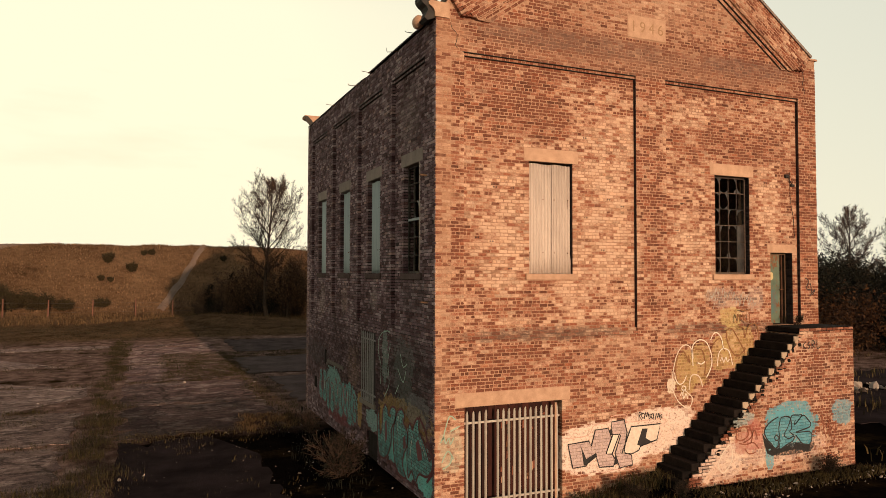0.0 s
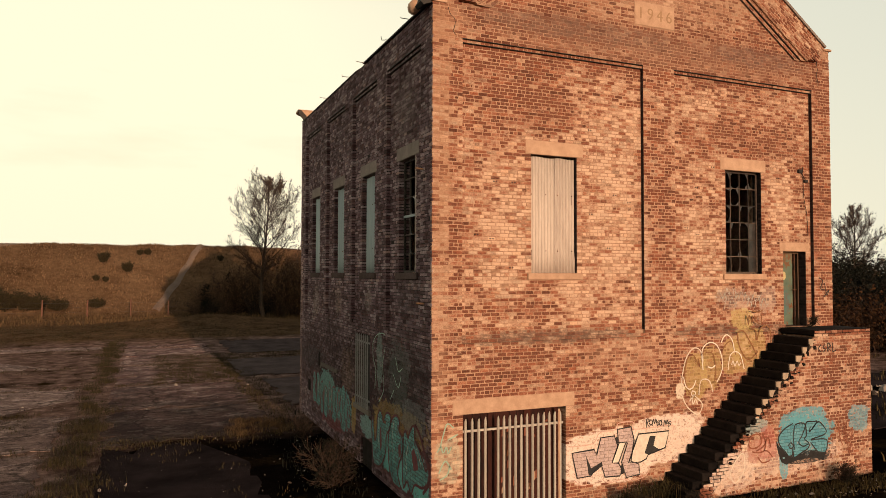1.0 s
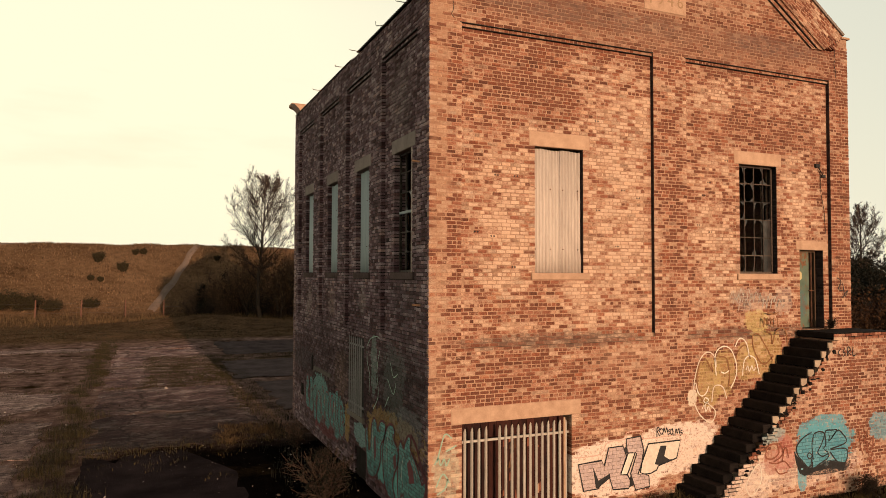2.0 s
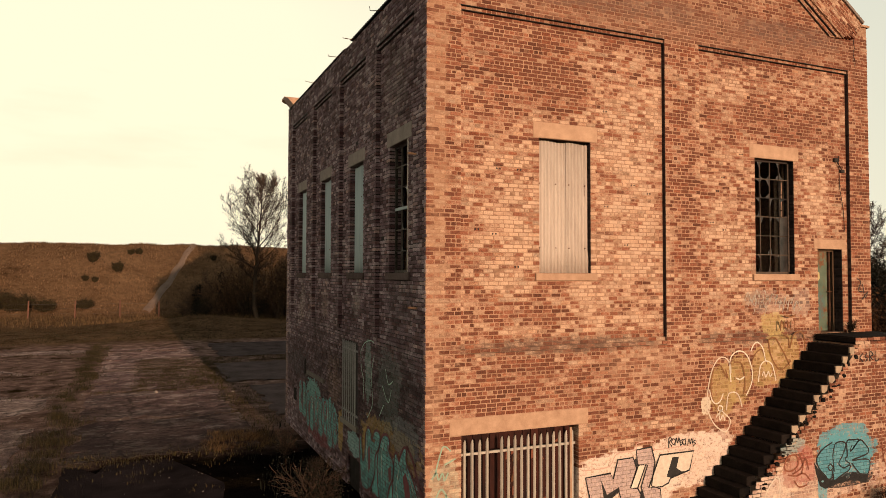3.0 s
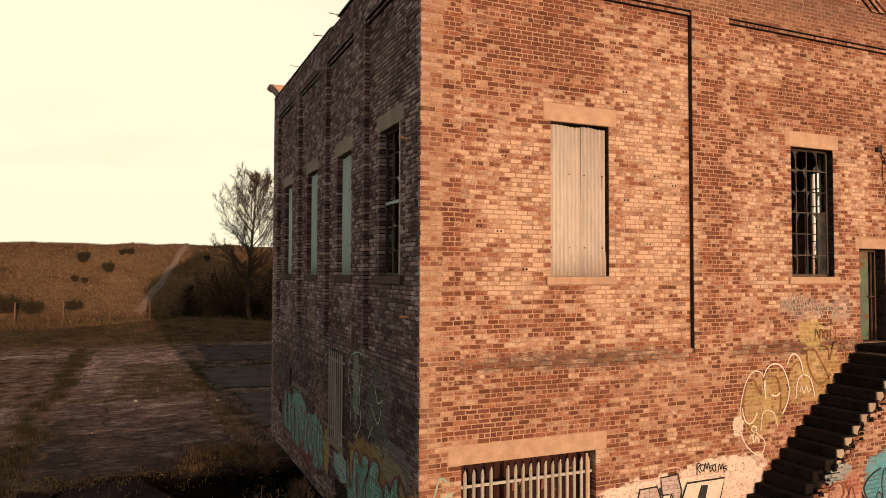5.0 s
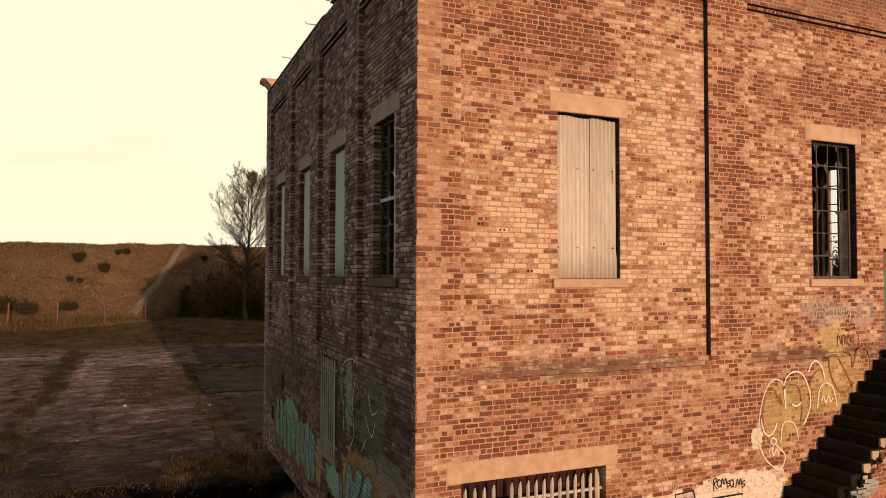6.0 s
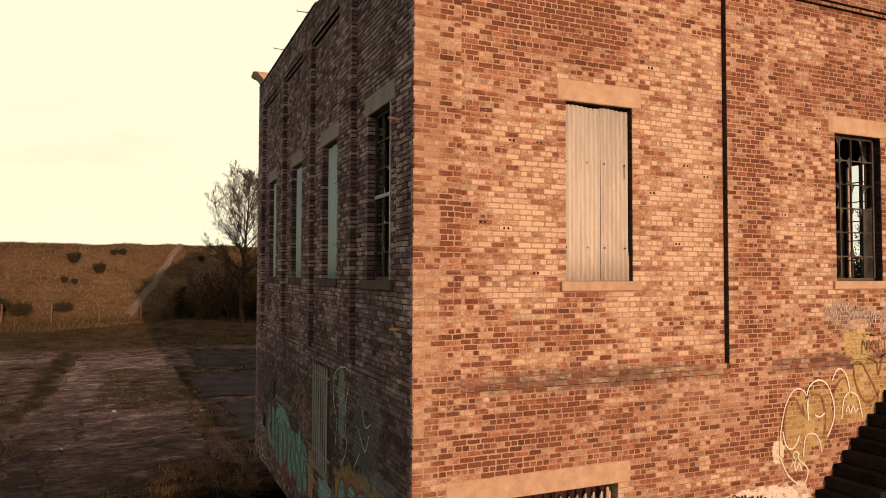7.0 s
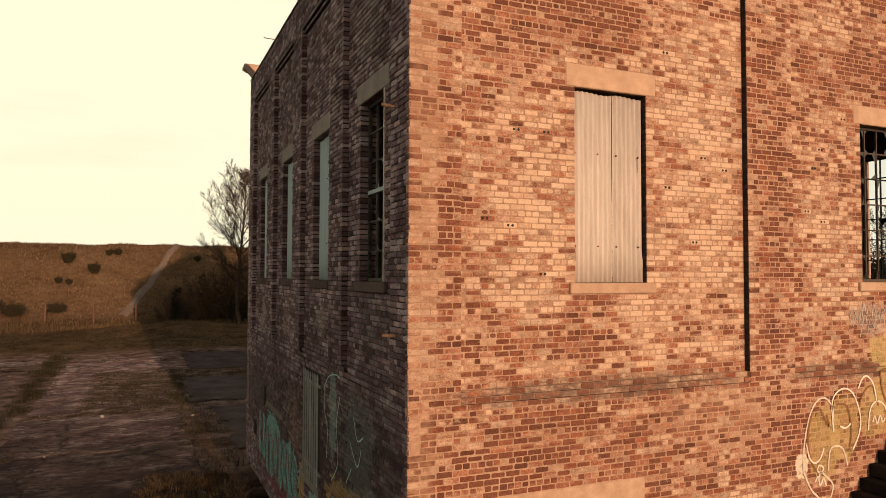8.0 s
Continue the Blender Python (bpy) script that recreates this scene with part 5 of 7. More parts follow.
def pale(a, z0, z1, put, parent, material):
    """One palisade pale: a pressed W section with a three-pointed top."""
    w, d = 0.033, 0.018
    section = [(-w, 0.0), (-w * 0.55, d), (-w * 0.15, d * 0.55), (w * 0.15, d * 0.55), (w * 0.55, d), (w, 0.0)]
    top = [0.05, 0.012, 0.0, 0.0, 0.012, 0.05]
    shell = Shell()
    for (q, o), t in zip(section, top):
        shell.v += [put(a + q, z0, o), put(a + q, z1 - 0.09, o), put(a + q * 0.75, z1 - t, o), put(a + q, z0, o - 0.006), put(a + q, z1 - 0.09, o - 0.006), put(a + q * 0.75, z1 - t, o - 0.006)]
    for i in range(5):
        p, q = i * 6, i * 6 + 6
        shell.f += [(p, q, q + 1, p + 1), (p + 1, q + 1, q + 2, p + 2), (p + 3, p + 4, q + 4, q + 3), (p + 4, p + 5, q + 5, q + 4), (p + 2, q + 2, q + 5, p + 5)]
    shell.f += [(0, 1, 4, 3), (1, 2, 5, 4), (30, 33, 34, 31), (31, 34, 35, 32)]
    part("pale", shell, material, parent)


gate = empty("palisade_gate", (0, 0, 0))
tagged(gate, "galvanised steel palisade gate across the brick gateway", "gate")
put_gate = lambda a, z, out: (a, Y0 + 0.10 - out, z)
for a in [7.09 + 0.165 * i for i in range(4)] + [7.91 + 0.1505 * i for i in range(12)]:
    pale(a, -0.25, 2.15 + rng.uniform(-0.012, 0.012), put_gate, gate, M_GALV)
for z in (1.87, 0.03):
    part("rail", Shell().box(6.99, 9.65, Y0 + 0.105, Y0 + 0.145, z - 0.025, z + 0.025, 0.004), M_GALV, gate)
boards = empty("gate_boards", (0, 0, 0))
tagged(boards, "dark rust-red timber doors behind the palisade", "door")
for i in range(14):
    a = 7.0 + i * 0.19
    part("board", Shell().box(a + 0.004, a + 0.186, Y0 + 0.33 + rng.uniform(0, 0.02), Y0 + 0.37, -0.35, 2.26 if i != 3 else 2.2, 0.004), M_GATEDOOR, boards)
for i in range(26):
    a, z, w, h = rng.uniform(8.1, 9.3), rng.uniform(0.3, 1.8), rng.uniform(0.02, 0.09), rng.uniform(0.06, 0.28)
    part("paint_splash", Shell().prism([(a, z), (a + w, z + 0.03), (a + w * rng.uniform(0.4, 1.2), z + h), (a + w * 0.1, z + h * 0.8)], "y", Y0 + 0.322 - 0.0002 * i, Y0 + 0.335), (M_REDPAINT, M_REDPAINT, M_STONE, M_RUST)[i % 4 if i % 3 else 0], boards, "splash of old paint")
part("cover_strip", Shell().box(9.50, 9.55, Y0 + 0.08, Y0 + 0.11, -0.2, 2.2, 0.004), M_STONE, boards, "rusty orange post")

grille = empty("barred_opening", (0, 0, 0), building)
tagged(grille, "side opening closed by grey steel pales")
put_grille = lambda s, z, out: (X0 - 0.03 - out, -s, z)
for i in range(7):
    pale(-20.58 + i * 0.187, 1.60, 3.68, put_grille, grille, M_GALV_DIM)
for z in (3.45, 1.85):
    part("rail", Shell().box(X0 - 0.022, X0 + 0.02, 19.3, 20.72, z - 0.02, z + 0.02, 0.003), M_GALV_DIM, grille)
# black sheets stand in for the dark inside the two side openings
part("backing", Shell().box(X0 + 0.2, X0 + 0.23, 19.36, 20.65, 1.63, 3.65), M_BLACK, grille)
part("backing", Shell().box(X0 + 0.05, X0 + 0.08, 19.125, 20.115, -0.3, 0.795), M_SOOT_SHADE, grille)
for y, z in ((15.35, 4.71), (15.42, 7.74)):
    part("pipe_stub", Shell().tube((X0 + 0.05, y, z), (X0 - 0.2, y - 0.03, z + 0.015), 0.022, 0.022, 8), M_TIMBER, building, "short pipe stub, sunlit end")

# the jamb's sunlit edge, painted as a pale strip
part("jamb_strip", Shell().box(X0 + REC - 0.012, X0 + REC + 0.05, SIDE_WIN[0][0] + 0.004, SIDE_WIN[0][0] + 0.03, WIN_B + 0.01, WIN_T - 0.01, 0.004), M_SHEET, building, "pale strip painted as a sunlit jamb edge by the smashed window")
for y0, y1, z, h in ((22.7, 24.9, 2.18, 0.13), (24.95, 25.0, 2.1, 0.1)):
    part("render_ledge", Shell().box(X0 - 0.05, X0 + 0.05, y0, y1, z, z + h, 0.02), M_INSIDE, building, "broken strip of old render")
# the dark of each slot is painted as a black block
for y0, y1, z0, z1 in ((25.15, 25.36, 2.1, 2.62), (26.6, 26.95, 1.05, 1.45)):
    part("wall_slot", Shell().box(X0 - 0.008, X0 + 0.06, y0, y1, z0, z1), M_SOOT_SHADE, building, "black slot in the sooty wall")

# ---- outside stair along the front wall ----
stair = empty("staircase", (0, 0, 0))
tagged(stair, "steep sooty concrete outside stair, shade painted in, on a brick base", "staircase")
STAIR_Y, N_STEP, LAND = 13.80, 19, 3.93
SX0, SX1 = 12.35, 16.62
rise, run = LAND / N_STEP, (SX1 - SX0) / (N_STEP - 1)
for i in range(N_STEP - 1):
    x = SX0 + i * run
    z = (i + 1) * rise
    edge = STAIR_Y + (0.015 if i > 8 else 0.10 + 0.05 * math.sin(i * 2.1))
    sag = rng.uniform(-0.008, 0.008)
    # soot and the steps' shade together in one near-black colour
    part("step", Shell().box(x + rng.uniform(-0.01, 0.01), x + run + 0.06, edge, Y0 - 0.004, z - rise + 0.004, z + sag, 0.012), M_SOOT_SHADE, stair)
    if i > 8:
        drop = rng.uniform(0.0, 0.09)
        # the sunlit end is a paler copy of the step's concrete
        part("step_end", Shell().prism([(x + 0.01, z - 0.012), (x + 0.015, z - rise + 0.03 + drop * 0.4), (x + 0.07 + drop, z - rise + 0.015), (x + run * rng.uniform(0.55, 0.95), z - rise + 0.05 + drop), (x + run * rng.uniform(0.7, 0.98), z - 0.02)], "y", STAIR_Y - 0.012, STAIR_Y + 0.02), M_STEPEND, stair, "worn step end painted pale as sunlit")
part("landing", Shell().box(SX1, X1 + 0.03, STAIR_Y + 0.02, Y0 - 0.004, LAND - 0.16, LAND, 0.035), M_SOOT_SHADE, stair, "landing slab of sooty, shade-dark concrete")
base = Shell()
base.prism([(SX0 + 0.62, -0.5), (X1, -0.5), (X1, LAND - 0.17), (SX1 + 0.16, LAND - 0.17), (SX0 + 0.62, 0.02)], "y", STAIR_Y + MORTAR_IN, Y0 - 0.006)
stair_wall = part("stair_wall", base, M_STAIR_MORTAR, stair, "painted brick side of the stair with graffiti")
stair_face = Face((0, STAIR_Y, 0), (1, 0, 0), (0, 0, 1))


def under_steps(t):
    k = min(N_STEP - 2, max(0, t / rise))
    ragged = 0.05 * math.sin(t * 19) + 0.04 * math.sin(t * 47 + 1)
    return (SX0 + k * run + run * (0.62 if k > 9 else 0.42) + ragged if t < LAND - 0.2 else SX1, X1)


rows = lay((SX0, X1), -0.45, LAND - 0.005, (), under_steps)
brickwork("brickwork", stair_face, rows, M_STAIR, stair_wall, lambda s, t: 14.6 < s < 16.8 and 0.3 < t < 2.6, "weathered bricks, painted over in places", 2.0)
stair_end = Face((X1, 0, 0), (0, 1, 0), (0, 0, 1))
brickwork("brickwork", stair_end, lay((STAIR_Y, Y0), -0.45, LAND - 0.02), M_STAIR, stair_wall)
# sooty broken bricks under the step ends
for i in range(4, 18):
    for _ in range(2):
        x, z = SX0 + i * run + rng.uniform(0.10, 0.30), (i + 1) * rise - rng.uniform(0.16, 0.32)
        w, h = rng.uniform(0.05, 0.13), rng.uniform(0.03, 0.075)
        part("loose_brick", Shell().prism([(x, z), (x + w, z + rng.uniform(-0.02, 0.02)), (x + w * rng.uniform(0.8, 1.1), z + h), (x + w * 0.4, z + h * rng.uniform(0.9, 1.3)), (x - 0.01, z + h * 0.7)], "y", STAIR_Y - 0.018 - rng.uniform(0, 0.02), STAIR_Y + 0.02), M_SOOT_SHADE, stair)


# ---- graffiti lines ----
def rounded(points, closed=False, n=6):
    """A smooth line through a few points."""
    p = [Vector(q) for q in points]
    k = len(p)
    res = []
    for i in range(k if closed else k - 1):
        a, b, c, d = (p[(i + j - 1) % k] if closed else p[min(max(i + j - 1, 0), k - 1)] for j in range(4))
        for s in range(n):
            t = s / n
            res.append(0.5 * ((2 * b) + (c - a) * t + (2 * a - 5 * b + 4 * c - d) * t * t + (3 * b - a - 3 * c + d) * t ** 3))
    if not closed:
        res.append(p[-1])
    return res


def stroke(shell, face, points, width, out=0.006, closed=False, round_it=True, n=6):
    """A flat painted line on a wall."""
    line = rounded([(*q, 0) for q in points], closed, n) if round_it else [Vector((*q, 0)) for q in points]
    k = len(line)
    rim = []
    for i in range(k):
        a = line[(i - 1) % k] if closed or i else line[i]
        b = line[(i + 1) % k] if closed or i < k - 1 else line[i]
        d = (b - a).normalized() if (b - a).length > 1e-6 else Vector((1, 0, 0))
        w = width * 0.5 * (0.85 + 0.3 * rng.random())
        rim.append((line[i] + Vector((-d.y, d.x, 0)) * w, line[i] - Vector((-d.y, d.x, 0)) * w))
    top = [face.at(q.x, q.y, out) for pair in rim for q in pair]
    f = [(2 * i, 2 * i + 1, (2 * i + 3) % (2 * k), (2 * i + 2) % (2 * k)) for i in range(k if closed else k - 1)]
    shell.add(top, f)


def filled(shell, face, points, out):
    v = [face.at(*q, out) for q in points] + [face.at(*q, 0.0) for q in points]
    n = len(points)
    shell.add(v, [tuple(range(n))] + [(i, (i + 1) % n, (i + 1) % n + n, i + n) for i in range(n)])


def graffiti(label, layers, face):
    """One tag or piece: fills and strokes in several paints."""
    g = empty("graffiti", (0, 0, 0))
    tagged(g, label, "graffiti")
    for name, material, shapes in layers:
        for s in shapes:
            shell = Shell()
            if s[0] == "fill":
                filled(shell, face, s[1], s[2])
            else:
                stroke(shell, face, s[1], s[2], s[3] if len(s) > 3 else 0.007, s[4] if len(s) > 4 else False, s[5] if len(s) > 5 else True)
            part(name if s[0] == "fill" else "stroke" if name != "scrawl" else name, shell, material, g, fix=False)
    return g


LM = [(9.82, 1.15), (10.45, 1.18), (10.52, 1.05), (10.64, 1.44), (11.04, 1.45), (11.14, 1.2), (10.97, 0.81), (11.16, 0.78), (11.28, 0.59), (11.19, 0.47), (10.76, 0.49), (10.64, 0.84), (10.34, 0.56), (9.96, 0.55)]
LI = [(11.13, 1.6), (11.54, 1.63), (11.63, 1.3), (11.53, 0.79), (11.77, 0.7), (11.8, 0.44), (11.39, 0.41), (11.25, 0.8), (11.43, 1.25), (11.16, 1.28)]
LP = [(11.77, 1.43), (12.72, 1.43), (12.6, 1.02), (12.06, 0.9), (12.0, 0.8), (11.82, 0.74), (11.46, 0.76), (11.7, 1.29)]
LC = [(11.18, 1.27), (11.39, 1.28), (11.16, 0.79), (10.97, 0.81)]
LS = [(12.12, 1.35), (12.3, 1.34), (12.23, 1.1), (12.38, 1.01), (12.56, 1.0), (12.06, 0.91), (11.95, 0.94)], [(10.21, 1.07), (10.36, 0.74), (10.67, 0.86), (10.69, 0.77), (10.36, 0.58), (10.29, 0.58)], [(11.06, 1.39), (11.13, 1.42), (11.16, 1.28), (11.11, 1.24)], [(11.25, 0.74), (11.35, 0.53), (11.21, 0.49)]
graffiti("large outlined letters MIP in lilac and black on whitewash", [
    ("letter_fill", M_LETTER, [("fill", LM, 0.006), ("fill", LI, 0.0065)]),
    ("letter_fill", M_WHITEPAINT, [("fill", LP, 0.008), ("fill", LC, 0.009)]),
    *[("letter_shadow", M_BLACKPAINT, [("fill", q, 0.0105)]) for q in LS],
    ("outline", M_BLACKPAINT, [("line", q, 0.035, 0.012, True, False) for q in (LM, LI, LP, LC)]),
    ("halo", M_PINKPAINT, [("line", [(9.76, 1.3), (10.4, 1.32), (10.62, 1.56), (11.1, 1.6), (11.16, 1.74), (11.6, 1.74), (11.66, 1.56), (12.8, 1.56), (12.84, 1.4)], 0.022), ("line", [(9.86, 0.5), (10.1, 0.36), (10.3, 0.38)], 0.02), ("line", [(10.7, 0.42), (10.9, 0.34), (11.3, 0.38), (11.6, 0.32), (12.0, 0.4), (12.1, 0.62)], 0.02)]),
], front)
tag = []
x = 12.02
for i, (w, kind) in enumerate(((0.09, 0), (0.12, 1), (0.16, 2), (0.10, 3), (0.1, 1), (0.08, 4), (0.16, 2), (0.1, 3))):
    z = 1.70 - 0.012 * i
    shapes = {0: [(x, z - 0.14), (x + 0.01, z + 0.07), (x + w, z + 0.05), (x + 0.02, z - 0.02), (x + w, z - 0.12)], 1: [(x, z), (x + w / 2, z + 0.06), (x + w, z), (x + w / 2, z - 0.07), (x, z)],
              2: [(x, z - 0.08), (x + w * 0.25, z + 0.08), (x + w * 0.5, z - 0.03), (x + w * 0.75, z + 0.08), (x + w, z - 0.08)], 3: [(x + w, z + 0.05), (x, z), (x + w, z - 0.02), (x + 0.02, z - 0.09)], 4: [(x, z + 0.09), (x + 0.02, z - 0.09)]}[kind]
    tag.append(("line", shapes, 0.022))
    x += w * 0.82
graffiti("small scrawled black tag above whitewash", [("scrawl", M_BLACKPAINT, tag)], front)

bub = [
    [(13.14, 2.34), (13.16, 2.75), (13.29, 3.2), (13.49, 3.45), (13.70, 3.46), (13.84, 3.3), (13.86, 3.1)],
    [(13.21, 2.75), (13.28, 2.52), (13.40, 2.43), (13.53, 2.49), (13.62, 2.65)],
    [(13.86, 2.9), (13.84, 3.41), (14.08, 3.6), (14.35, 3.51), (14.52, 3.15), (14.50, 2.84), (14.33, 2.56)],
    [(13.71, 2.26), (13.77, 2.6), (13.93, 2.66), (14.09, 2.58), (14.19, 2.31)],
    [(14.49, 3.58), (14.59, 3.74), (14.72, 3.78), (14.88, 3.63), (14.96, 3.32)],
    [(14.72, 2.85), (14.79, 3.21), (14.96, 3.33), (15.17, 3.23), (15.29, 2.85)],
    [(13.14, 2.3), (13.33, 1.98), (13.62, 1.78), (13.76, 1.83), (13.82, 2.03), (13.65, 2.19), (13.53, 2.27), (13.5, 2.15)],
    [(13.45, 2.3), (13.5, 2.38), (13.6, 2.33), (13.54, 2.25), (13.45, 2.3)],
    [(13.4, 2.12), (13.47, 2.2), (13.52, 2.05), (13.6, 2.16), (13.66, 2.02)],
    [(14.84, 2.98), (14.9, 3.08), (14.96, 2.95), (15.04, 3.08), (15.1, 2.96), (15.17, 3.03)],
    [(14.02, 2.98), (14.15, 2.94), (14.28, 3.0)],
]
brown = [
    [(13.35, 3.25), (13.25, 2.85), (13.33, 2.45), (13.5, 2.25)], [(13.55, 3.3), (13.75, 3.0), (13.7, 3.2)], [(13.95, 3.35), (14.2, 3.3), (14.3, 2.9), (14.25, 2.6)], [(14.5, 3.25), (14.62, 3.5), (14.85, 3.6), (15.0, 3.25)],
    [(15.07, 3.83), (15.28, 3.87), (15.51, 3.58), (15.68, 3.33), (15.76, 3.17)], [(15.07, 3.83), (15.12, 3.5), (15.3, 3.2), (15.5, 3.1), (15.8, 3.3)],
    [(15.55, 3.92), (15.72, 3.86), (15.75, 3.6)], [(15.77, 3.6), (15.92, 3.93), (16.21, 3.96), (16.29, 3.55), (16.15, 3.35)],
    [(15.47, 4.03), (15.50, 4.28), (15.60, 4.09), (15.61, 4.28)], [(15.70, 4.05), (15.70, 4.28)], [(15.83, 4.26), (15.71, 4.16), (15.86, 4.04)], [(15.95, 4.28), (15.95, 4.04)], [(15.6, 4.4), (15.85, 4.36), (16.0, 4.42)],
]
graffiti("faded yellow bubble graffiti outlined in white and brown", [
    ("outline", M_WHITEPAINT, [("line", q, 0.03, 0.010) for q in bub]),
    ("outline", M_BROWNPAINT, [("line", q, 0.035, 0.008) for q in brown]),
], front)
graffiti("thin pale green scribble low on the corner", [("scrawl", M_TEALPAINT, [("line", q, 0.03) for q in (
    [(6.42, 1.55), (6.5, 1.85), (6.6, 2.1), (6.75, 2.0)], [(6.36, 1.5), (6.45, 1.62), (6.5, 1.48), (6.58, 1.6), (6.62, 1.46), (6.7, 1.6)], [(6.62, 1.75), (6.85, 1.85)], [(6.4, 1.05), (6.55, 1.3), (6.7, 1.1)], [(6.42, 0.9), (6.6, 1.0), (6.66, 1.2)])])], front)
blk = [
    [(15.77, 1.58), (15.45, 1.45), (15.26, 1.26), (15.32, 1.05), (15.50, 0.88), (15.62, 0.76), (15.72, 0.78), (15.76, 0.95)], [(15.84, 1.52), (15.78, 1.3), (15.79, 1.1), (15.82, 0.91)],
    [(15.85, 1.54), (16.04, 1.57), (16.21, 1.5), (16.1, 1.26), (15.97, 1.08), (16.13, 0.97), (16.34, 1.01), (16.3, 0.9), (16.06, 0.81), (15.81, 0.72), (15.79, 0.87)],
    [(16.23, 1.51), (16.26, 1.25), (16.18, 1.15), (16.34, 1.04)], [(16.23, 1.51), (16.29, 1.58), (16.5, 1.57), (16.64, 1.55), (16.37, 1.32), (16.40, 1.45)],
    [(16.42, 1.35), (16.68, 1.55), (16.85, 1.45), (16.98, 1.3), (16.89, 1.2), (16.41, 1.12)], [(16.41, 1.1), (16.89, 1.09), (17.02, 0.99), (16.94, 0.75), (16.66, 0.79), (16.4, 1.05)],
    [(15.69, 1.1), (15.61, 1.04), (15.69, 0.95), (15.78, 1.02), (15.69, 1.1)],
]
blue_fill = [[(15.77, 1.58), (15.45, 1.45), (15.26, 1.26), (15.32, 1.05), (15.50, 0.88), (15.62, 0.76), (15.74, 0.8), (15.79, 1.1), (15.84, 1.52)],
             [(15.85, 1.54), (16.04, 1.57), (16.21, 1.5), (16.23, 1.2), (16.36, 1.0), (16.3, 0.9), (16.06, 0.81), (15.81, 0.72), (15.79, 1.0)],
             [(16.24, 1.52), (16.5, 1.57), (16.68, 1.55), (16.85, 1.45), (16.98, 1.3), (16.92, 1.15), (17.02, 0.99), (16.94, 0.75), (16.66, 0.79), (16.38, 1.04), (16.25, 1.2)]]
graffiti("sky-blue block graffiti outlined in black", [
    ("letter_fill", M_BLUEPAINT, [("fill", q, 0.0065) for q in blue_fill]),
    ("outline", M_BLACKPAINT, [("line", q, 0.032, 0.009) for q in blk] + [("fill", [(15.18, 1.18), (15.26, 0.85), (15.36, 0.64), (15.52, 0.56), (15.89, 0.63), (16.23, 0.65), (16.19, 0.8), (15.81, 0.715), (15.63, 0.74), (15.48, 0.87), (15.28, 1.05)], 0.008), ("fill", [(16.27, 0.66), (16.49, 0.66), (16.87, 0.54), (16.97, 0.74), (16.66, 0.77), (16.41, 0.84)], 0.008)]),
], stair_face)
graffiti("blurred red graffiti letters sprayed over whitewash", [("stroke", M_REDPAINT, [("line", q, 0.035, 0.008) for q in (
    [(14.25, 1.2), (14.35, 1.38), (14.6, 1.4), (14.68, 1.2), (14.5, 1.08), (14.3, 1.1), (14.25, 1.2)], [(14.5, 1.0), (14.75, 1.1), (14.9, 1.3), (15.0, 1.05)], [(14.35, 1.0), (14.6, 0.95), (14.85, 0.98), (15.05, 0.8)], [(14.55, 0.85), (14.7, 0.7), (14.95, 0.72)], [(14.7, 1.42), (14.82, 1.2), (14.78, 0.98)])])], stair_face)
graffiti("scribbled dark tag on weathered brick", [("scrawl", M_REDPAINT, [("line", q, 0.03) for q in ([(17.45, 1.49), (17.5, 1.1), (17.6, 0.86)], [(17.45, 1.1), (17.7, 1.3), (17.78, 1.5)], [(17.62, 1.6), (17.72, 1.1), (17.88, 0.6)], [(17.6, 1.0), (17.85, 1.15), (18.0, 1.3), (17.9, 0.95)], [(17.4, 1.3), (17.75, 1.15), (18.0, 1.0)], [(17.55, 1.42), (17.75, 1.42), (17.7, 1.25)], [(17.7, 0.95), (17.95, 0.85), (17.8, 0.7)], [(17.5, 1.95), (17.8, 2.0), (18.1, 1.92)])])], stair_face)
graffiti("white sprayed arrow outline", [("outline", M_WHITEPAINT, [("line", [(13.62, 0.5), (13.75, 0.75), (14.0, 0.98), (14.1, 0.9), (14.08, 0.55), (13.8, 0.3), (13.62, 0.5)], 0.035)])], stair_face)
graffiti("small black tag near the stair head", [("scrawl", M_BLACKPAINT, [("line", q, 0.025) for q in ([(16.85, 3.55), (16.75, 3.45), (16.85, 3.35)], [(17.0, 3.55), (16.92, 3.47), (17.0, 3.42), (16.93, 3.35)], [(17.08, 3.36), (17.1, 3.58), (17.2, 3.5), (17.1, 3.46), (17.2, 3.38)], [(17.28, 3.58), (17.28, 3.36), (17.4, 3.38)])])], stair_face)
haze = []
far_r = random.Random(17)
for i in range(13):
    cx, cz, w = 14.6 + 0.13 * i + far_r.uniform(-0.05, 0.05), 4.72 + far_r.uniform(-0.15, 0.15), far_r.uniform(0.08, 0.16)
    haze.append([(cx - w, cz - far_r.uniform(0.02, 0.14)), (cx - w * 0.4, cz + far_r.uniform(0.05, 0.18)), (cx + w * 0.4, cz - far_r.uniform(0.0, 0.1)), (cx + w, cz + far_r.uniform(0.0, 0.15)), (cx + w * 0.2, cz - far_r.uniform(0.1, 0.25))])
graffiti("faint grey-white scribble over the ledge", [("scrawl", M_GREYPAINT, [("line", q, 0.013, 0.007) for q in haze])], front_rec)
graffiti("small black tag on the corner pier", [("scrawl", M_BLACKPAINT, [("line", q, 0.028) for q in ([(18.2, 5.3), (18.35, 5.2), (18.25, 5.0), (18.4, 4.95)], [(18.42, 5.15), (18.5, 4.8), (18.6, 4.95), (18.38, 4.75)])])], front)
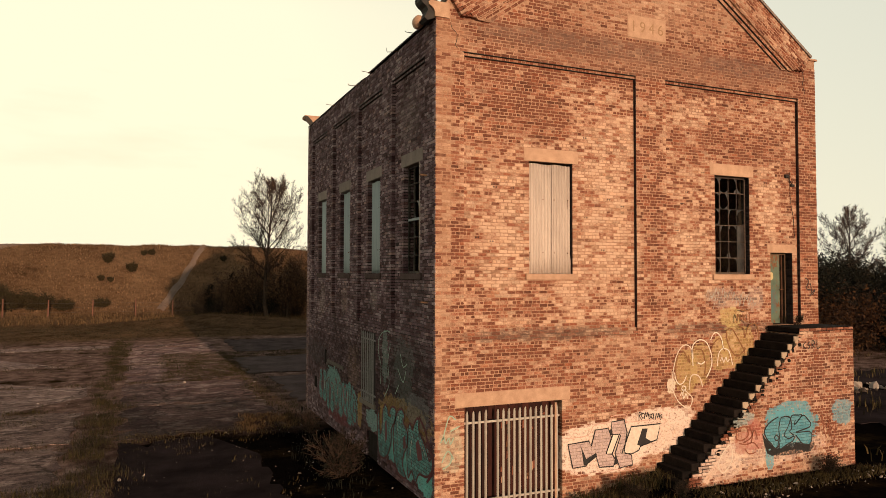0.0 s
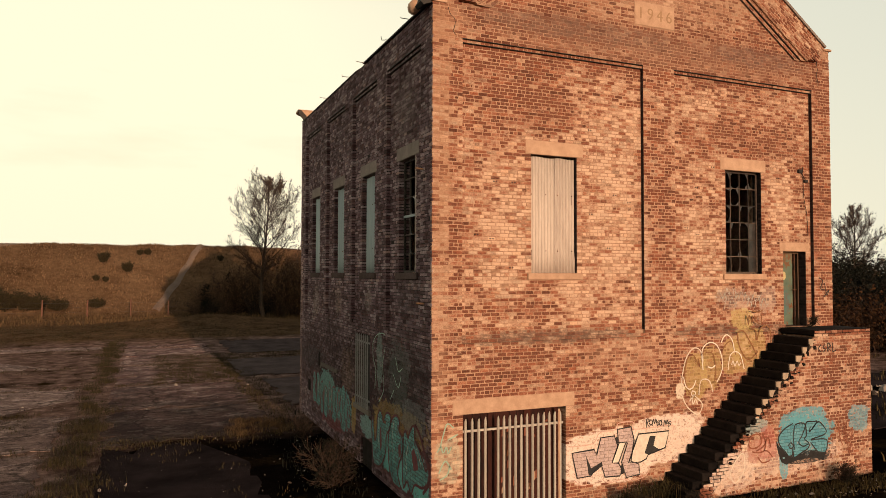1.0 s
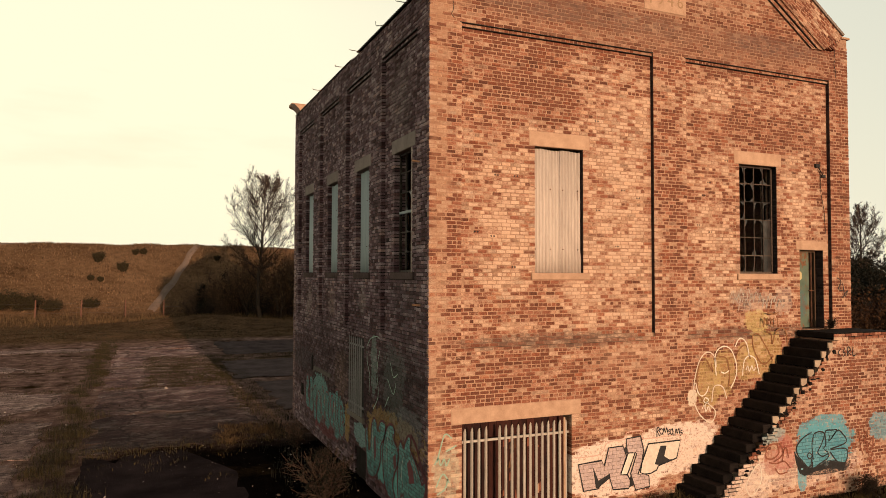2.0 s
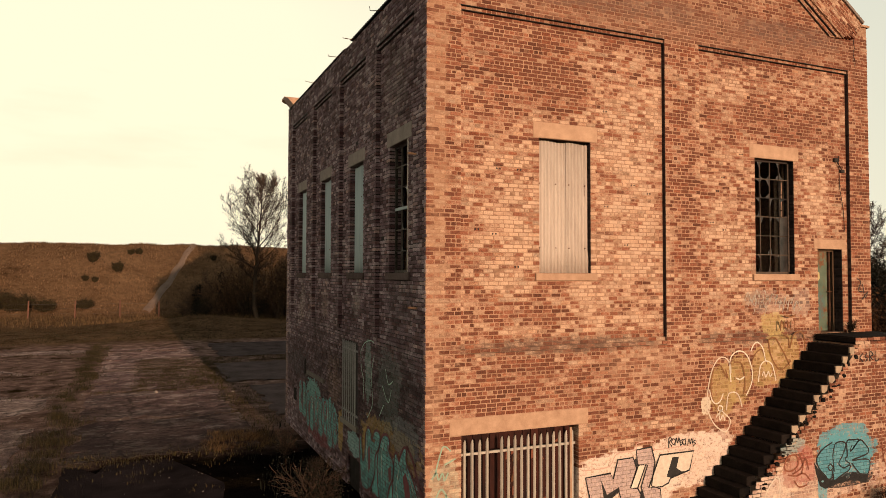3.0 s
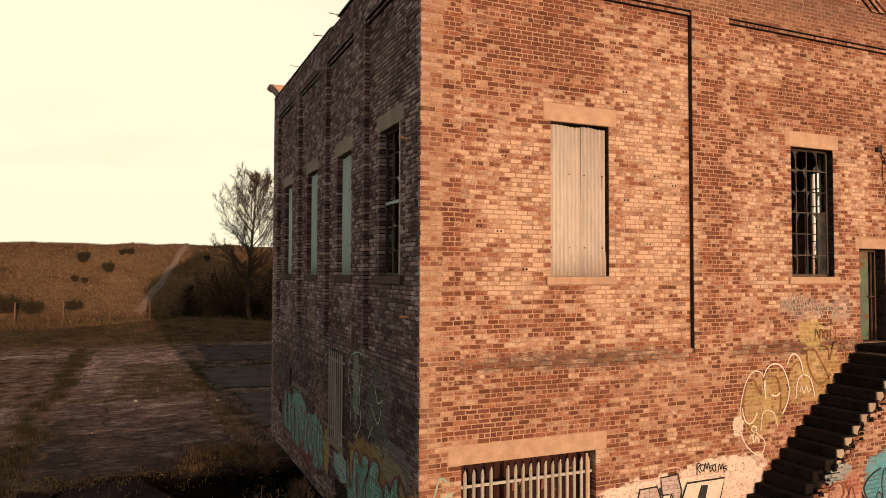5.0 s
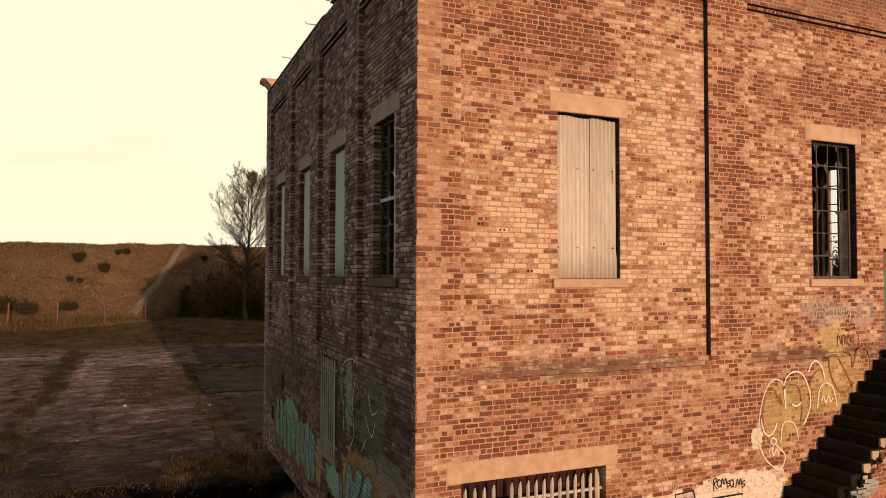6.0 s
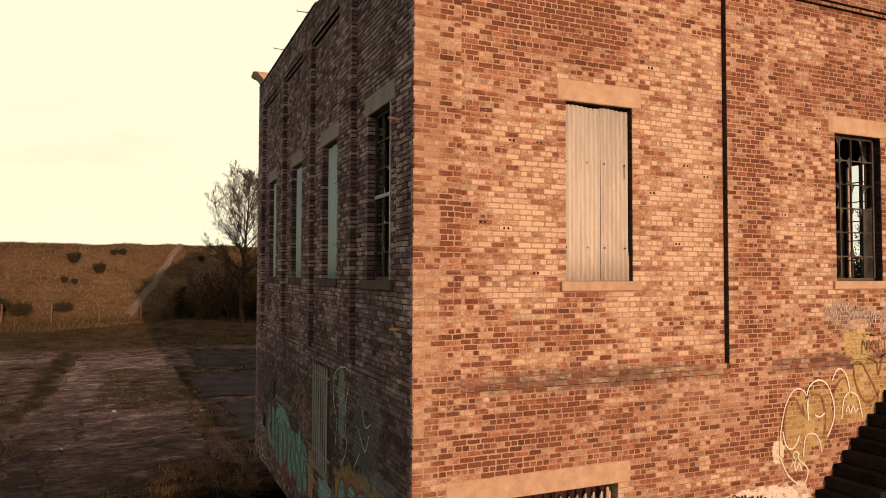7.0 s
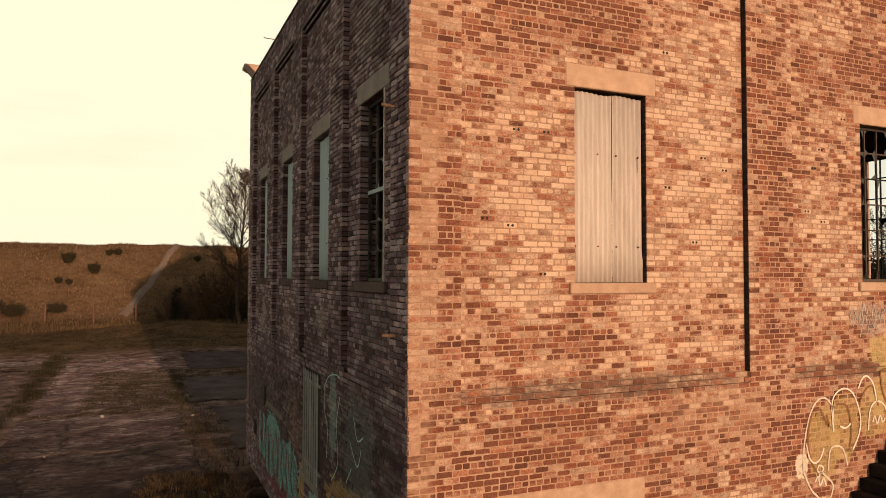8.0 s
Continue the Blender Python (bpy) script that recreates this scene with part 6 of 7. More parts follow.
BIG = [
    [(-19.1, 1.25), (-18.97, 1.5), (-18.85, 0.95), (-18.68, 1.1), (-18.62, 1.57), (-18.43, 1.79), (-18.23, 1.72), (-18.12, 1.55), (-17.95, 1.78), (-17.72, 1.85), (-17.54, 1.78), (-17.6, 1.5), (-17.86, 1.25), (-17.9, 0.9), (-18.02, 0.67), (-18.25, 0.42), (-18.6, 0.3), (-18.95, 0.4)],
    [(-17.5, 1.67), (-17.32, 1.84), (-17.06, 1.9), (-16.89, 1.78), (-16.95, 1.58), (-16.72, 1.46), (-16.62, 1.22), (-16.75, 0.98), (-16.9, 0.8), (-17.0, 0.5), (-16.8, 0.22), (-17.34, 0.22), (-17.62, 0.5), (-17.72, 0.9), (-17.7, 1.3)],
    [(-16.6, 1.5), (-16.45, 1.66), (-16.3, 1.54), (-16.14, 1.75), (-15.98, 1.87), (-15.86, 1.84), (-15.88, 1.62), (-15.6, 1.42), (-15.35, 1.22), (-15.2, 1.05), (-15.02, 1.15), (-15.0, 0.95), (-15.1, 0.78), (-15.38, 0.62), (-15.85, 0.56), (-16.08, 0.30), (-16.35, 0.5), (-16.6, 0.30), (-16.68, 0.8)],
]
HOLES = [[(-16.08, 1.25), (-15.92, 1.38), (-15.72, 1.18), (-15.63, 0.95), (-15.92, 0.86)], [(-16.98, 1.2), (-16.82, 1.28), (-16.78, 1.04), (-16.94, 0.9)], [(-18.42, 1.3), (-18.3, 1.4), (-18.25, 0.9), (-18.38, 0.75)]]
gleam = [[(-18.5, 1.6), (-18.52, 1.2), (-18.45, 0.8)], [(-17.3, 1.7), (-17.42, 1.3), (-17.4, 0.9)], [(-16.3, 1.35), (-16.42, 1.0), (-16.35, 0.75)], [(-15.75, 1.4), (-15.45, 1.1)]]
graffiti("big teal block letters with maroon outlines", [
    ("letter_fill", M_SIDETEAL, [("fill", [tuple(p)[:2] for p in rounded([(*v, 0) for v in q], True, 4)], 0.0065) for q in BIG]),
    ("letter_shadow", M_MAROONPAINT, [("fill", q, 0.008) for q in HOLES]),
    ("outline", M_MAROONPAINT, [("line", q, 0.06, 0.010, True) for q in BIG] + [("line", [(-15.86, 1.93), (-15.5, 1.72), (-15.12, 1.25), (-14.95, 1.2), (-14.97, 0.85), (-15.35, 0.5)], 0.08, 0.011)]),
    ("highlight", M_WHITEPAINT, [("line", q, 0.012, 0.013) for q in gleam])], side)
far_r = random.Random(5)
FAR = []
for i in range(9):
    c, w, lo, hi = -25.9 + 0.56 * i, far_r.uniform(0.18, 0.30), far_r.uniform(0.45, 0.85), far_r.uniform(1.55, 1.95)
    FAR.append([(c - w, lo + 0.1), (c - w * far_r.uniform(0.5, 1.1), (lo + hi) / 2), (c - w * 0.8, hi - 0.1), (c + far_r.uniform(-0.1, 0.1), hi), (c + w * 0.8, hi - far_r.uniform(0.1, 0.4)), (c + w * far_r.uniform(0.1, 0.6), (lo + hi) / 2), (c + w * 1.1, lo + far_r.uniform(0.1, 0.35)), (c + w * 0.4, lo)])
graffiti("faded teal and red graffiti on sooty brick", [
    ("letter_fill", M_SIDETEAL, [("fill", q, 0.0065) for q in FAR]),
    ("outline", M_MAROONPAINT, [("line", q, 0.05, 0.010, True) for q in FAR]),
    ("highlight", M_WHITEPAINT, [("line", [(-26.0 + 0.62 * i, 1.2), (-25.95 + 0.62 * i, 1.55)], 0.014, 0.012) for i in (1, 3, 4, 6)])], side)
graffiti("pale arched outline sprayed on sooty brick", [("outline", M_TEALPAINT, [("line", q, 0.025, 0.010) for q in ([(-19.05, 3.5), (-18.75, 3.72), (-18.3, 3.82), (-18.02, 3.8)], [(-19.05, 3.5), (-19.0, 3.1), (-18.8, 2.8), (-18.85, 2.3)], [(-18.0, 3.5), (-18.2, 3.0), (-18.1, 2.4), (-18.5, 2.0)], [(-17.2, 3.3), (-17.0, 3.0), (-16.7, 3.1)], [(-17.4, 2.9), (-17.0, 2.6), (-16.8, 2.9)], [(-17.6, 2.2), (-17.3, 2.5)])])], side)

# wire, cracks and a bracket on the front wall
part("wall_cable", Shell().tube((17.72, Y0 + REC - 0.02, 8.45), (17.73, Y0 + REC - 0.03, 7.6), 0.008, 0.008, 5).tube((17.73, Y0 + REC - 0.03, 7.6), (17.86, Y0 + REC - 0.02, 7.1), 0.008, 0.008, 5).tube((17.86, Y0 + REC - 0.02, 7.1), (17.9, Y0 + REC - 0.02, 6.5), 0.008, 0.008, 5), M_BLACK, building, "loose black cable")
part("wall_bracket", Shell().box(17.52, 17.66, Y0 + REC - 0.07, Y0 + REC, 8.28, 8.38, 0.01).box(17.76, 17.9, Y0 + REC - 0.06, Y0 + REC, 8.02, 8.1, 0.01).tube((17.6, Y0 + REC - 0.05, 8.3), (17.82, Y0 + REC - 0.05, 8.06), 0.012, 0.012, 5), M_BLACK, building, "black iron bracket rest")
for line, wide in (([(6.60, 11.34), (6.64, 11.2), (6.76, 11.08), (6.75, 10.9), (6.72, 10.82), (6.78, 10.74)], 0.014), ([(18.3, 11.6), (18.24, 11.5), (18.27, 11.3), (18.22, 11.15), (18.29, 10.95), (18.27, 10.8)], 0.02)):
    crack = Shell()
    stroke(crack, front, line, wide, 0.004)
    part("crack", crack, M_BLACK, building, "dark crack in the corner pier", fix=False)

# ---- the yard: old concrete bays with weeds in their joints ----
yard = tagged(empty("concrete_yard", (0, 0, 0)), "cracked concrete bays with weeds in the joints", "yard", kind="structure")


def bay(x0, x1, y0, y1, thick=0.014, dark=False, material=M_SLAB):
    """One cast bay of concrete with crumbled edges, lying just proud of the ground."""
    r = random.Random(int(x0 * 31 + y0 * 17))
    pts = []
    for (ax, ay), (bx, by) in (((x0, y0), (x1, y0)), ((x1, y0), (x1, y1)), ((x1, y1), (x0, y1)), ((x0, y1), (x0, y0))):
        n = max(3, int(math.hypot(bx - ax, by - ay) / 0.35))
        for i in range(n):
            t = i / n
            deep = abs(r.gauss(0, 0.22)) - 0.08 + (1.3 * r.random() if r.random() < 0.16 else 0)
            px, py = ax + (bx - ax) * t, ay + (by - ay) * t
            cx, cy = (x0 + x1) / 2 - px, (y0 + y1) / 2 - py
            ln = math.hypot(cx, cy)
            pts.append((px + cx / ln * deep, py + cy / ln * deep))
    bm = bmesh.new()
    vs = [bm.verts.new((px, py, 0)) for px, py in pts]
    bm.faces.new(vs)
    bmesh.ops.triangulate(bm, faces=bm.faces[:])
    bmesh.ops.subdivide_edges(bm, edges=[e for e in bm.edges if e.calc_length() > 0.9], cuts=3, use_grid_fill=True)
    bmesh.ops.triangulate(bm, faces=bm.faces[:])
    ext = bmesh.ops.extrude_face_region(bm, geom=bm.faces[:])
    for q in ext["geom"]:
        if isinstance(q, bmesh.types.BMVert):
            q.co.z = 1.0
    sh = Shell()
    tx, ty = r.uniform(-0.004, 0.004), r.uniform(-0.004, 0.004)
    for q in bm.verts:
        g = float(ground_height(q.co.x, q.co.y))
        q.co.z = g + (thick + tx * (q.co.x - x0) + ty * (q.co.y - y0) if q.co.z > 0.5 else -0.12)
    part("asphalt_patch" if dark else "concrete_bay", sh.take(bm), M_ASPHALT if dark else material, yard)


for x0, x1 in ((-15.4, -9.2), (-9.0, -2.0), (-0.75, 4.9)):
    for y0, y1 in ((13.0, 19.6), (19.8, 24.6), (24.9, 30.6), (30.8, 37.3), (37.6, 44.8), (45.0, 54.6), (54.9, 57.2)):
        if x0 < -0.8 or y0 > 12:
            if x0 < -1 or y0 > 24:
                bay(x0, x1, y0, y1)
bay(-0.6, 3.3, 9.0, 24.6, 0.02, True)
bay(-42, 34, 58.0, 59.6, 0.02, False, M_SLAB_DARK)
# bays in the building's shadow: part of that shade is in their darker concrete
bay(6.1, 12.0, 29.4, 37.2, 0.07, False, M_SLAB_DARK)
bay(5.3, 12.0, 38.5, 46.0, 0.05, False, M_SLAB_DARK)
bay(6.0, 16.0, 49.5, 58.0, 0.05, False, M_SLAB_DARK)
bay(24, 32, 16, 23, 0.02, True)
bay(24, 32, 23.4, 31, 0.02, True)
bay(33, 42, 18, 27, 0.02, True)


# ---- grass, weeds and rubble ----
def blades(name, x, y, height, width, material, label, seed):
    """Many single blades, each a bent tapering strip, on the ground at x, y."""
    r = np.random.RandomState(seed)
    n = len(x)
    z = ground_height(x, y) - 0.02
    az, lean = r.uniform(0, 2 * np.pi, n), r.uniform(0.05, 0.55, n)
    h = height * r.uniform(0.45, 1.0, n)
    w = width * r.uniform(0.6, 1.2, n)
    side_az = r.uniform(0, 2 * np.pi, n)
    sx, sy = np.cos(side_az) * w / 2, np.sin(side_az) * w / 2
    mx, my = x + np.cos(az) * lean * h * 0.35, y + np.sin(az) * lean * h * 0.35
    ex, ey = x + np.cos(az) * lean * h * 1.1, y + np.sin(az) * lean * h * 1.1
    v = np.stack([np.stack([x - sx, y - sy, z], -1), np.stack([x + sx, y + sy, z], -1), np.stack([mx + sx * 0.8, my + sy * 0.8, z + h * 0.6], -1), np.stack([mx - sx * 0.8, my - sy * 0.8, z + h * 0.6], -1), np.stack([ex, ey, z + h * (1 - 0.25 * lean)], -1)], 1).reshape(-1, 3)
    k = np.arange(n)[:, None] * 5
    me = bpy.data.meshes.new(name)
    faces = np.concatenate([k + [0, 1, 2, 3]], 0).tolist() + (k + [3, 2, 4]).tolist()
    me.from_pydata(v.tolist(), [], faces)
    me.materials.append(material)
    return tagged(new(name, me), label, "grass", kind="stuff")


def tufted(r, n, x0, x1, y0, y1, clump=0.25, per=14):
    """Points gathered in tufts over a rectangle."""
    c = np.stack([r.uniform(x0, x1, n), r.uniform(y0, y1, n)], -1)
    p = np.repeat(c, per, 0) + r.normal(0, clump, (n * per, 2))
    return p[:, 0], p[:, 1]


rs = np.random.RandomState(11)
x, y = [], []
for i in range(46):
    cy = 14.5 + i * 1.0 + rs.uniform(-0.5, 0.5)
    cx = -1.35 + rs.uniform(-0.5, 0.5)
    size = abs(rs.normal(0.5, 0.3)) + 0.12
    n = int(560 * size)
    x.append(cx + rs.normal(0, 0.36 * size, n))
    y.append(cy + rs.normal(0, 0.6 * size, n))
x, y = np.concatenate(x), np.concatenate(y)
blades("joint_weeds", x, y, 0.10 + 0.32 * np.abs(np.sin(y * 0.83 + 0.6) * np.sin(y * 2.1)), 0.013, M_LEAF_OLIVE, "clumps of weeds growing along a concrete joint", 1)
x, y = tufted(rs, 150, -2.3, -0.3, 14, 60, 0.14, 8)
blades("joint_weeds", x, y, 0.10, 0.018, M_LEAF_OLIVE, "low weeds round the concrete joint", 13)
xs, ys = [], []
for a, b, c, d, n in ((-15, -2.2, 24.4, 25.2, 50), (-0.7, 4.9, 24.2, 25.4, 70), (-9, -2, 37.0, 38.0, 30), (-0.7, 5, 36.9, 38.2, 60), (-14, 5, 44.4, 45.6, 60), (-14, 5, 54.3, 55.5, 60), (4.6, 6.1, 27, 47, 240), (-9.6, -8.6, 15, 60, 120), (-14, -2.0, 19.0, 20.2, 150), (-3.6, -0.6, 18.9, 19.9, 60), (1.2, 5.2, 38.2, 50.0, 900), (5.0, 12.0, 45.5, 49.5, 260), (-4.8, -3.0, 28, 31.5, 60), (-12, 4, 16, 62, 160)):
    x, y = tufted(rs, n, a, b, c, d, 0.2, 13)
    xs.append(x)
    ys.append(y)
blades("joint_weeds", np.concatenate(xs), np.concatenate(ys), 0.16, 0.018, M_WEED, "low weeds in the cross joints of the yard", 2)
x, y = tufted(rs, 22, 4.2, 6.0, 16.0, 28.5, 0.2, 12)
blades("rough_grass", x, y, 0.32, 0.022, M_LEAF_DARK, "rank dark weeds along the foot of the side wall", 3)
x, y = tufted(rs, 30, 3.3, 5.2, 24.9, 27.2, 0.16, 110)
blades("rough_grass", x, y, 0.24, 0.011, M_GRASS, "dry yellow grass clump in the yard", 4)
x, y = tufted(rs, 900, -45, 26, 74, 84, 0.5, 12)
blades("tall_grass", x, y, 0.3, 0.045, M_GRASS, "belt of tall dry grass below the bank", 5)
x, y = tufted(rs, 1100, -45, 26, 60.6, 74, 0.45, 12)
blades("rough_grass", x, y, 0.16, 0.04, M_LEAF_OLIVE, "low dark weeds beyond the yard road", 14)
x, y = tufted(rs, 700, -45, 26, 75, 83, 0.5, 12)
blades("tall_grass", x, y, 0.55, 0.045, M_GRASS, "taller dry grass along the fence", 6)
x, y = tufted(rs, 3600, -42, 34, 84, 101, 0.4, 9)
blades("bank_grass", x, y, 0.30, 0.06, M_BANKGRASS, "russet grass covering the bank", 7)
x, y = tufted(rs, 420, -42, 34, 99.2, 101, 0.5, 8)
blades("bank_grass", x, y, 0.2, 0.05, M_BANKGRASS, "short grass on the crest of the bank", 8)
x, y = tufted(rs, 150, 9.9, 19.2, 12.8, 13.6, 0.13, 26)
blades("rough_grass", x, y, 0.17, 0.016, M_WEED, "weeds along the foot of the stair", 9)
x, y = tufted(rs, 70, 9.8, 12.6, 14.1, 14.8, 0.12, 16)
blades("rough_grass", x, y, 0.5, 0.018, M_WEED, "weeds along the front wall", 10)
x, y = tufted(rs, 260, 20, 60, 8, 60, 0.5, 14)
blades("rough_grass", x, y, 0.45, 0.05, M_WEED, "scattered weeds on the far side of the yard", 12)


def scatter_stones(label, n, x0, x1, y0, y1, size, seed):
    r = random.Random(seed)
    shell = Shell()
    for _ in range(n):
        sx = size * math.exp(r.gauss(0, 0.5))
        px, py = r.uniform(x0, x1), r.uniform(y0, y1)
        bm = bmesh.new()
        bmesh.ops.create_icosphere(bm, subdivisions=1, radius=sx)
        for q in bm.verts:
            q.co *= r.uniform(0.65, 1.15)
        shell.take(bm, pose(px, py, float(ground_height(px, py)) + sx * 0.3, r.uniform(0, 60), r.uniform(0, 60), r.uniform(0, 360)) @ Matrix.Diagonal((1.3, 0.9, 0.6, 1)))
    ob = part("rubble", shell, M_RUBBLE, None, label, "stuff", fix=False)
    return tagged(ob, category="rubble")


scatter_stones("pale stones strewn over the mud beside the wall", 150, 1.5, 6.0, 15.5, 27, 0.013, 1)
scatter_stones("small stones strewn over the concrete yard", 1100, -13, 5.5, 17, 52, 0.015, 2)
scatter_stones("stones at the foot of the stair", 150, 13, 20.5, 12.4, 13.5, 0.022, 3)
scatter_stones("heap of rubble past the building", 70, 30, 33, 22, 24, 0.10, 4)

# ---- tracks up the bank ----
def track(name, ax, ay, bx, by, width, label, bow=0.0):
    shell, n = Shell(), 40
    d = Vector((bx - ax, by - ay, 0)).normalized()
    nrm = Vector((-d.y, d.x, 0))
    for i in range(n + 1):
        t = i / n
        c = Vector((ax + (bx - ax) * t, ay + (by - ay) * t, 0)) + nrm * (0.05 * math.sin(t * 9) + bow * (1 - t) ** 3 * t * 9.5)
        for s in (-1, -0.35, 0.35, 1):
            p = c + nrm * s * width / 2 * (1 + 0.15 * math.sin(t * 23 + s))
            shell.v.append((p.x, p.y, float(ground_height(p.x, p.y)) + (0.14 if abs(s) < 0.5 else -0.05)))
    for i in range(n):
        for j in range(3):
            p = i * 4 + j
            shell.f.append((p, p + 1, p + 5, p + 4))
    tagged(part(name, shell, M_PATH, None, label, "structure"), category="path")


track("path", 1.95, 85.2, 7.75, 100.7, 1.0, "pale worn track climbing the bank")
track("path", -18.5, 96, -12.5, 101.2, 1.6, "pale worn track near the crest of the bank")

# ---- fence below the bank ----
fence = tagged(empty("wire_fence", (0, 0, 0)), "old post and wire fence below the grassy bank", "fence")
posts = []
for i in range(15):
    fx = -38 + i * 4.15 + rng.uniform(-0.4, 0.4)
    fy = 82.2 + rng.uniform(-0.3, 0.3)
    fz = float(ground_height(fx, fy))
    lean = rng.uniform(-0.07, 0.07)
    posts.append((fx, fy, fz))
    part("post", Shell().tube((fx, fy, fz - 0.3), (fx + lean, fy, fz + 1.75 + rng.uniform(-0.15, 0.15)), 0.085, 0.07, 7), M_POST, fence)
for h in (0.5, 1.0, 1.45):
    wire = Shell()
    for a, b in zip(posts, posts[1:]):
        m_ = ((a[0] + b[0]) / 2, (a[1] + b[1]) / 2, (a[2] + b[2]) / 2 + h - 0.06)
        wire.tube((a[0], a[1], a[2] + h), m_, 0.008, 0.008, 4, False).tube(m_, (b[0], b[1], b[2] + h), 0.008, 0.008, 4, False)
    part("wire", wire, M_WIRE, fence, fix=False)


# ---- trees and shrubs ----
def limbs(r, start, heading, length, radius, depth, segs, spread_, out, up=0.12, density=1.0):
    """Grows a limb as bent segments, with smaller ones leaving it; segs takes (p0, p1, r0, r1), out the twig ends."""
    p, d = Vector(start), Vector(heading).normalized()
    n = 4 if depth > 1 else 3
    for i in range(n):
        d = (d + Vector((r.gauss(0, 0.13), r.gauss(0, 0.13), r.gauss(0, 0.09) + up))).normalized()
        q = p + d * length / n
        a, b = radius * (1 - 0.16 * i), radius * (1 - 0.16 * (i + 1))
        segs.append((p.copy(), q.copy(), a, b))
        if depth > 0 and (i > 0 or depth < 3):
            for _ in range(2 if depth > 1 else 3):
                if r.random() > density:
                    continue
                s = Vector((r.gauss(0, 1), r.gauss(0, 1), r.gauss(0, 0.6)))
                s = (s - d * s.dot(d)).normalized()
                limbs(r, p.lerp(q, r.random()), d + s * spread_ * r.uniform(0.5, 1.1), length * r.uniform(0.45, 0.68), max(b * 0.55, 0.006), depth - 1, segs, spread_, out, up, density)
        p = q
    out.append((p.copy(), d.copy()))


def leaves_on(shell, r, ends, per, size, spread_, share=1.0):
    for p, d in ends:
        if r.random() > share:
            continue
        for _ in range(per):
            c = p + Vector((r.gauss(0, 1), r.gauss(0, 1), r.gauss(0, 1))) * spread_
            a = Vector((r.gauss(0, 1), r.gauss(0, 1), r.gauss(0, 1))).normalized()
            b = a.cross(Vector((r.gauss(0, 1), r.gauss(0, 1), r.gauss(0, 1)))).normalized()
            s = size * r.uniform(0.6, 1.3)
            shell.add([tuple(c - a * s), tuple(c + b * s * 0.5), tuple(c + a * s), tuple(c - b * s * 0.5)], [(0, 1, 2, 3)])


def tree(label, at, height, trunk_r, stems, seed, leaf, per, leaf_size, depth=4, spread_=0.62, clear=0.3, lean=0.16, twig=0.0, reach=0.62):
    r = random.Random(seed)
    t = tagged(empty("tree", at), label, "tree")
    segs, ends = [], []
    trunk_top = height * clear
    segs.append((Vector((0, 0, -0.3)), Vector((0, 0, trunk_top)), trunk_r * 1.25, trunk_r))
    for i in range(stems):
        az = 2 * math.pi * i / stems + r.uniform(-0.4, 0.4)
        limbs(r, (0, 0, trunk_top * r.uniform(0.75, 1.0)), (math.cos(az) * lean * 2, math.sin(az) * lean * 2, 1), height * reach * r.uniform(0.85, 1.05), trunk_r * 0.7, depth, segs, spread_, ends, 0.08, 0.68)
    wood = Shell()
    for p0, p1, r0, r1 in segs:
        wood.tube(p0, p1, max(r0, twig), max(r1, twig * 0.8), 6 if r0 > 0.05 else 3, False)
    part("trunk", wood, M_BARK, t, fix=False)
    if per:
        crown = Shell()
        leaves_on(crown, r, ends, per, leaf_size, 0.25, 0.9)
        part("crown", crown, leaf, t, "sparse autumn leaves", fix=False)
    return t


